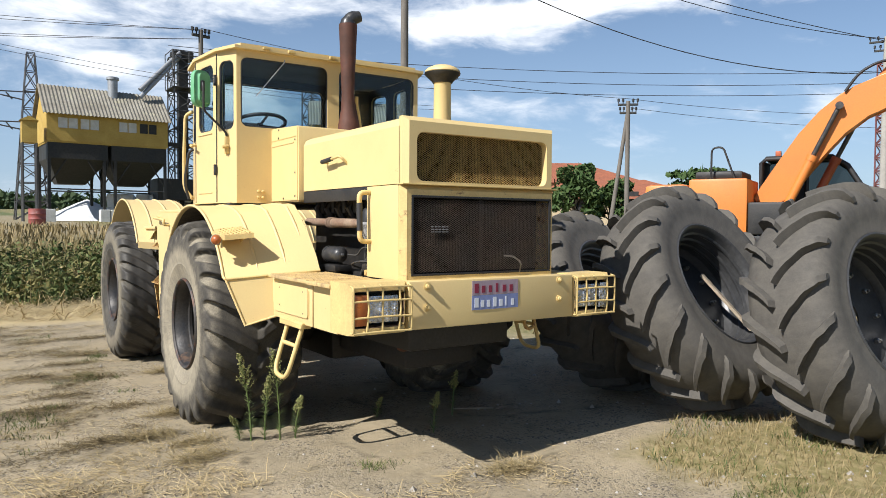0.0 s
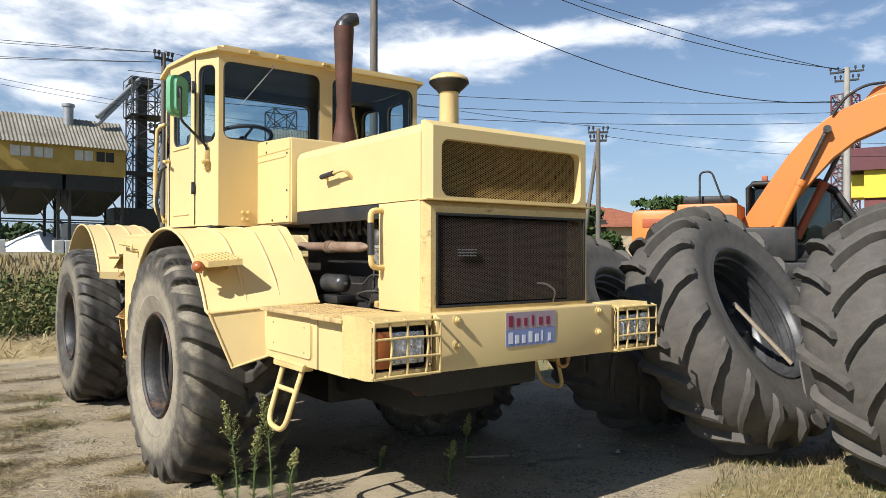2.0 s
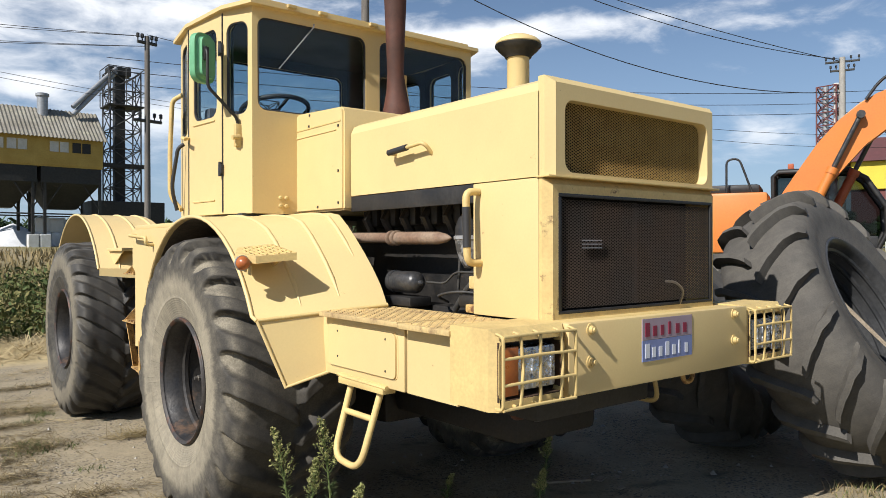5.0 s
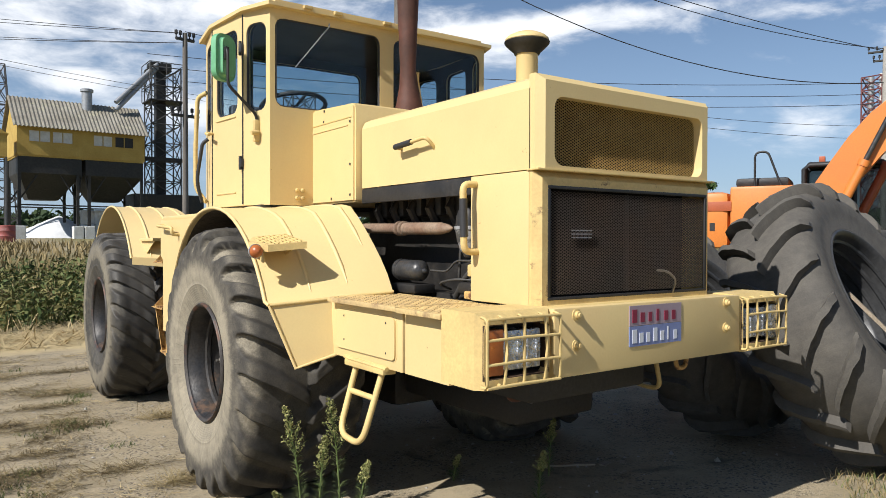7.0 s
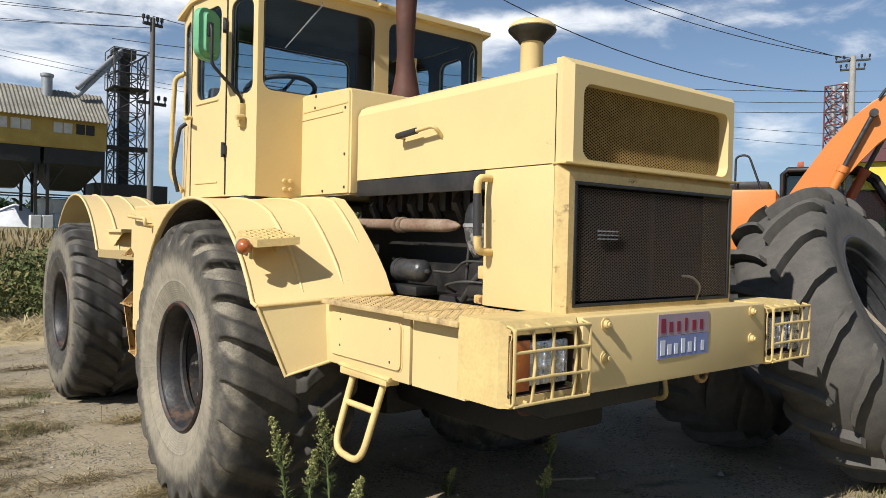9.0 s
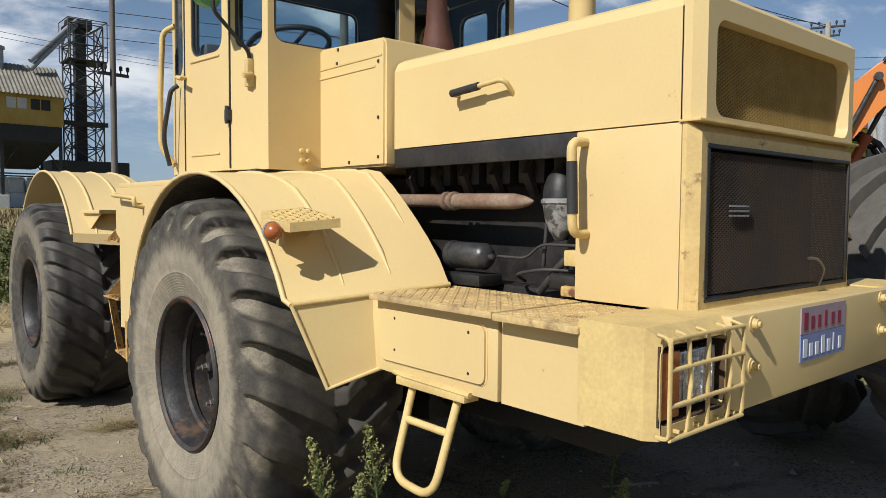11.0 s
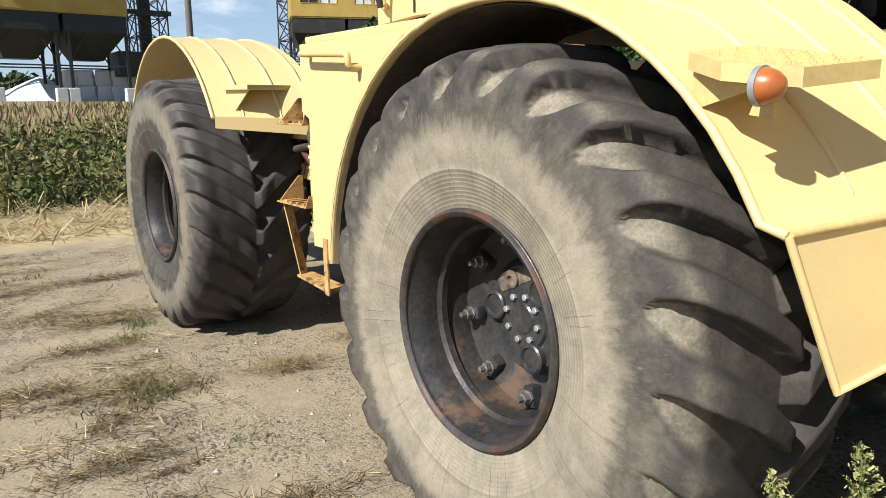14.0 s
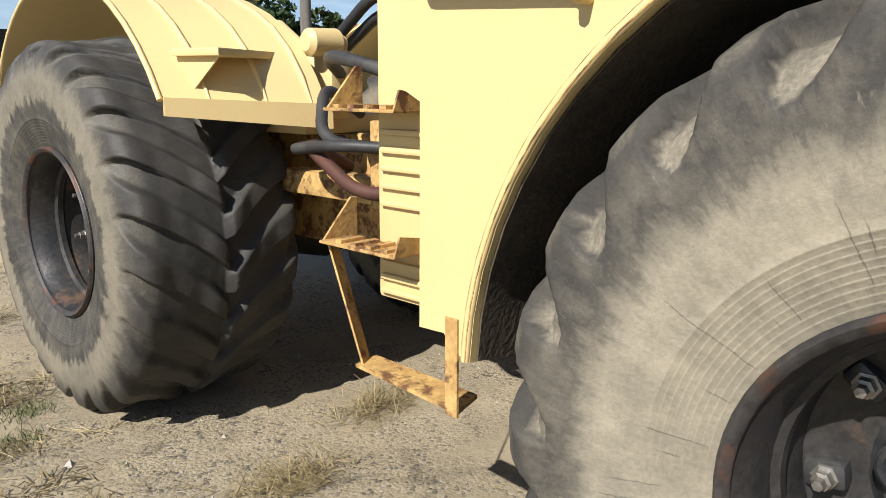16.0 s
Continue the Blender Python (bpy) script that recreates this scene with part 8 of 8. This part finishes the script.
# ---- single weeds by the front wheel ----
def tall_weed(x, y, h, seed, label, bend=(0.03, -0.02)):
    r = np.random.default_rng(seed)
    z = ground_z(x, y)
    root = empty("weed_plant", label, "weed", "weeds by the front wheel", pose(x, y, z - 0.01))
    spine = [Vector((bend[0] * t * t, bend[1] * t * t, h * t)) for t in np.linspace(0, 1, 8)]
    bm = bmesh.new()
    tube(bm, spine, [0.006, 0.006, 0.005, 0.005, 0.004, 0.003, 0.003, 0.002], 6)
    buds = []
    for k in range(26):
        t = 0.58 + 0.42 * k / 26
        f = t * 7
        p = spine[int(f)].lerp(spine[min(int(f) + 1, 7)], f % 1)
        a = k * 2.4
        q = p + Vector((math.cos(a), math.sin(a), 1.3)).normalized() * (0.012 + 0.25 * (1.03 - t) * r.uniform(0.6, 1.2)) * h / 0.7
        tube(bm, [p, q], 0.0012, 4)
        for m in range(6): buds.append(p.lerp(q, 0.45 + 0.55 * m / 5))
    part("stem", bm, M_HERB, root)
    V, F = [], []
    def leaf(p, d, l, w):
        i = len(V)
        sd = d.cross(Vector((0, 0, 1))).normalized() * w
        V.extend([tuple(p), tuple(p + d * l * 0.5 + sd), tuple(p + d * l + Vector((0, 0, -0.2 * l))), tuple(p + d * l * 0.5 - sd)])
        F.append((i, i + 1, i + 2, i + 3))
    for k in range(170):
        t = r.uniform(0.06, 0.92)
        f = t * 7
        p = spine[int(f)].lerp(spine[min(int(f) + 1, 7)], f % 1)
        a = k * 2.399
        leaf(p, Vector((math.cos(a), math.sin(a), 0.75)).normalized(), 0.066 * (1.2 - t * 0.8) * r.uniform(0.7, 1.2), 0.0030)
    me = bpy.data.meshes.new("leaves")
    me.from_pydata(V, [], F); me.materials.append(M_HERB)
    ob = new("foliage", me); ob.parent = root; ob["kind"] = "stuff"
    V2, F2 = [], []
    for p in buds:
        for k in range(4):
            c = p + Vector(r.normal(0, 0.005, 3))
            u, v = Vector(r.normal(0, 0.0030, 3)), Vector(r.normal(0, 0.0030, 3))
            i = len(V2)
            V2 += [tuple(c - u), tuple(c + v), tuple(c + u), tuple(c - v)]
            F2.append((i, i + 1, i + 2, i + 3))
    me = bpy.data.meshes.new("flower_head")
    me.from_pydata(V2, [], F2); me.materials.append(M_FLOWER)
    ob = new("flower_head", me); ob.parent = root; ob["kind"] = "stuff"


tall_weed(-1.13, -0.88, 0.64, 1, "tall green weed with yellowish flower heads by the tyre", (-0.09, 0.01))
tall_weed(-0.95, -0.98, 0.67, 2, "tall bushy green weed with yellowish flower heads", (-0.05, 0.03))
tall_weed(-1.04, -0.91, 0.47, 3, "slim green weed with yellowish flower heads")
tall_weed(-0.84, -1.0, 0.32, 4, "short green weed beside taller ones", (0.04, -0.03))
tall_weed(-1.20, -0.84, 0.20, 5, "short green weed at the tyre's foot", (-0.08, -0.02))
tall_weed(-0.03, -0.76, 0.17, 6, "small dry weed in the tractor's shade")
tall_weed(0.12, -1.38, 0.32, 7, "thin weed in the tractor's shade")
tall_weed(0.52, -1.05, 0.38, 8, "thin weed in the tractor's shade")

# litter under the tractor
bm = bmesh.new()
box(bm, (0, -0.012, 0), (0.34, 0.012, 0.014), 0.003)
ob = part("stick", bm, M_WOOD)
ob.matrix_basis = pose(0.62, -0.92, ground_z(0.7, -0.95) + 0.004, 0, 0, -28)
tagged(ob, "pale dry stick lying in the shade", "stick")
for x, y, w in ((1.0, -1.1, 0.05), (1.12, -1.15, 0.035), (0.95, -1.3, 0.03)):
    bm = bmesh.new()
    box(bm, (-w, -w * 0.5, 0), (w, w * 0.5, 0.008), 0.002)
    ob = part("wood_chip", bm, M_WOOD)
    ob.matrix_basis = pose(x, y, ground_z(x, y) + 0.003, 0, 0, x * 200)
    tagged(ob, "pale chip of wood on dark dirt", "wood chip", "wood chips")


# ---- trees ----
def leaf_tree(x, y, h, crown, n, seed, mat, label, trunk_h=0.4, flat=0.6, leaf=0.10):
    r = np.random.default_rng(seed)
    z = ground_z(x, y)
    root = empty("tree", label, "tree", at=pose(x, y, z - 0.05))
    bm = bmesh.new()
    tube(bm, [(0, 0, 0), (0.04 * h * 0.3, 0, h * 0.3), (0, 0.03 * h, h * 0.75)], [0.035 * h * 0.7, 0.022 * h, 0.008 * h], 8)
    cl = []
    for k in range(16):
        a, rad = k * 2.4, crown * math.sqrt(r.uniform(0.05, 1)) * 0.8
        c = Vector((math.cos(a) * rad, math.sin(a) * rad, h * trunk_h + (h * (1 - trunk_h)) * (r.uniform(0.25, 0.95) - 0.25 * (rad / crown) ** 2)))
        tube(bm, [(0, 0, h * (trunk_h * 0.6 + 0.02 * k)), c * 0.6 + Vector((0, 0, h * 0.12)), c], [0.010 * h, 0.006 * h, 0.002 * h], 5)
        cl.append((c, crown * r.uniform(0.22, 0.42)))
    part("trunk", bm, M_BARK, root, smooth=50)
    V, F = [], []
    for i in range(n):
        c, s = cl[int(r.integers(len(cl)))]
        d = r.normal(0, 1, 3)
        d = d / np.linalg.norm(d) * s * r.uniform(0.35, 1) ** 0.5
        p = np.array(c) + d * np.array([1, 1, flat])
        u, v = r.normal(0, leaf, 3), r.normal(0, leaf, 3)
        k = len(V)
        V += [tuple(p - u), tuple(p + v), tuple(p + u), tuple(p - v)]
        F.append((k, k + 1, k + 2, k + 3))
    me = bpy.data.meshes.new("crown")
    me.from_pydata(V, [], F); me.materials.append(mat)
    ob = new("crown", me); ob.parent = root; ob["kind"] = "stuff"
    return root


leaf_tree(21.6, 19.4, 3.6, 1.5, 2600, 1, M_LEAF, "bushy green tree in front of a house", 0.15, 0.9, 0.07)
leaf_tree(23.2, 18.6, 2.7, 1.1, 1800, 2, M_LEAF, "bushy green tree in front of a house", 0.12, 0.9, 0.07)
leaf_tree(23.6, 17.4, 1.3, 0.9, 1400, 9, M_LEAF, "round green shrub below a house", 0.1, 0.9, 0.06)
leaf_tree(45.2, 30.0, 4.6, 2.6, 1700, 3, M_LEAF, "open-crowned green tree beyond the yard", 0.55, 0.35, 0.12)
leaf_tree(23.0, 38.5, 5.4, 2.6, 3000, 4, M_DARKLEAF, "dense dark green tree behind the sheds", 0.2, 0.8, 0.12)
leaf_tree(27.0, 36.5, 4.6, 2.3, 2600, 5, M_DARKLEAF, "dense dark green tree behind the sheds", 0.2, 0.8, 0.12)
for i, (x, y, h) in enumerate(((42, 11.5, 2.2), (43.5, 9.0, 2.4), (44.5, 6.5, 2.6), (45, 3.5, 2.8), (41, 14.5, 2.0), (45.5, 0.5, 2.6))):
    leaf_tree(x, y, h, 1.5, 1500, 20 + i, M_LEAF, "green shrub by the fence", 0.08, 0.85, 0.09)
# far woods on the skyline
V, F = [], []
for k in range(420):
    a = radians(rng.uniform(-12, 110))
    d = rng.uniform(330, 520)
    x, y = -2.7 + d * math.cos(a), -4.5 + d * math.sin(a)
    z, r = ground_z(x, y), rng.uniform(3.5, 8)
    for m in range(60):
        q = rng.normal(0, 1, 3)
        q /= np.linalg.norm(q)
        p = np.array([x, y, z + r * 0.4]) + q * r * np.array([1.3, 1.3, 0.75]) * rng.uniform(0.7, 1)
        u, v = rng.normal(0, 1.0, 3), rng.normal(0, 1.0, 3)
        i = len(V)
        V += [tuple(p - u), tuple(p + v), tuple(p + u), tuple(p - v)]
        F.append((i, i + 1, i + 2, i + 3))
stuff("far_woods", V, F, M_DARKLEAF, "dark band of far woods on the skyline")
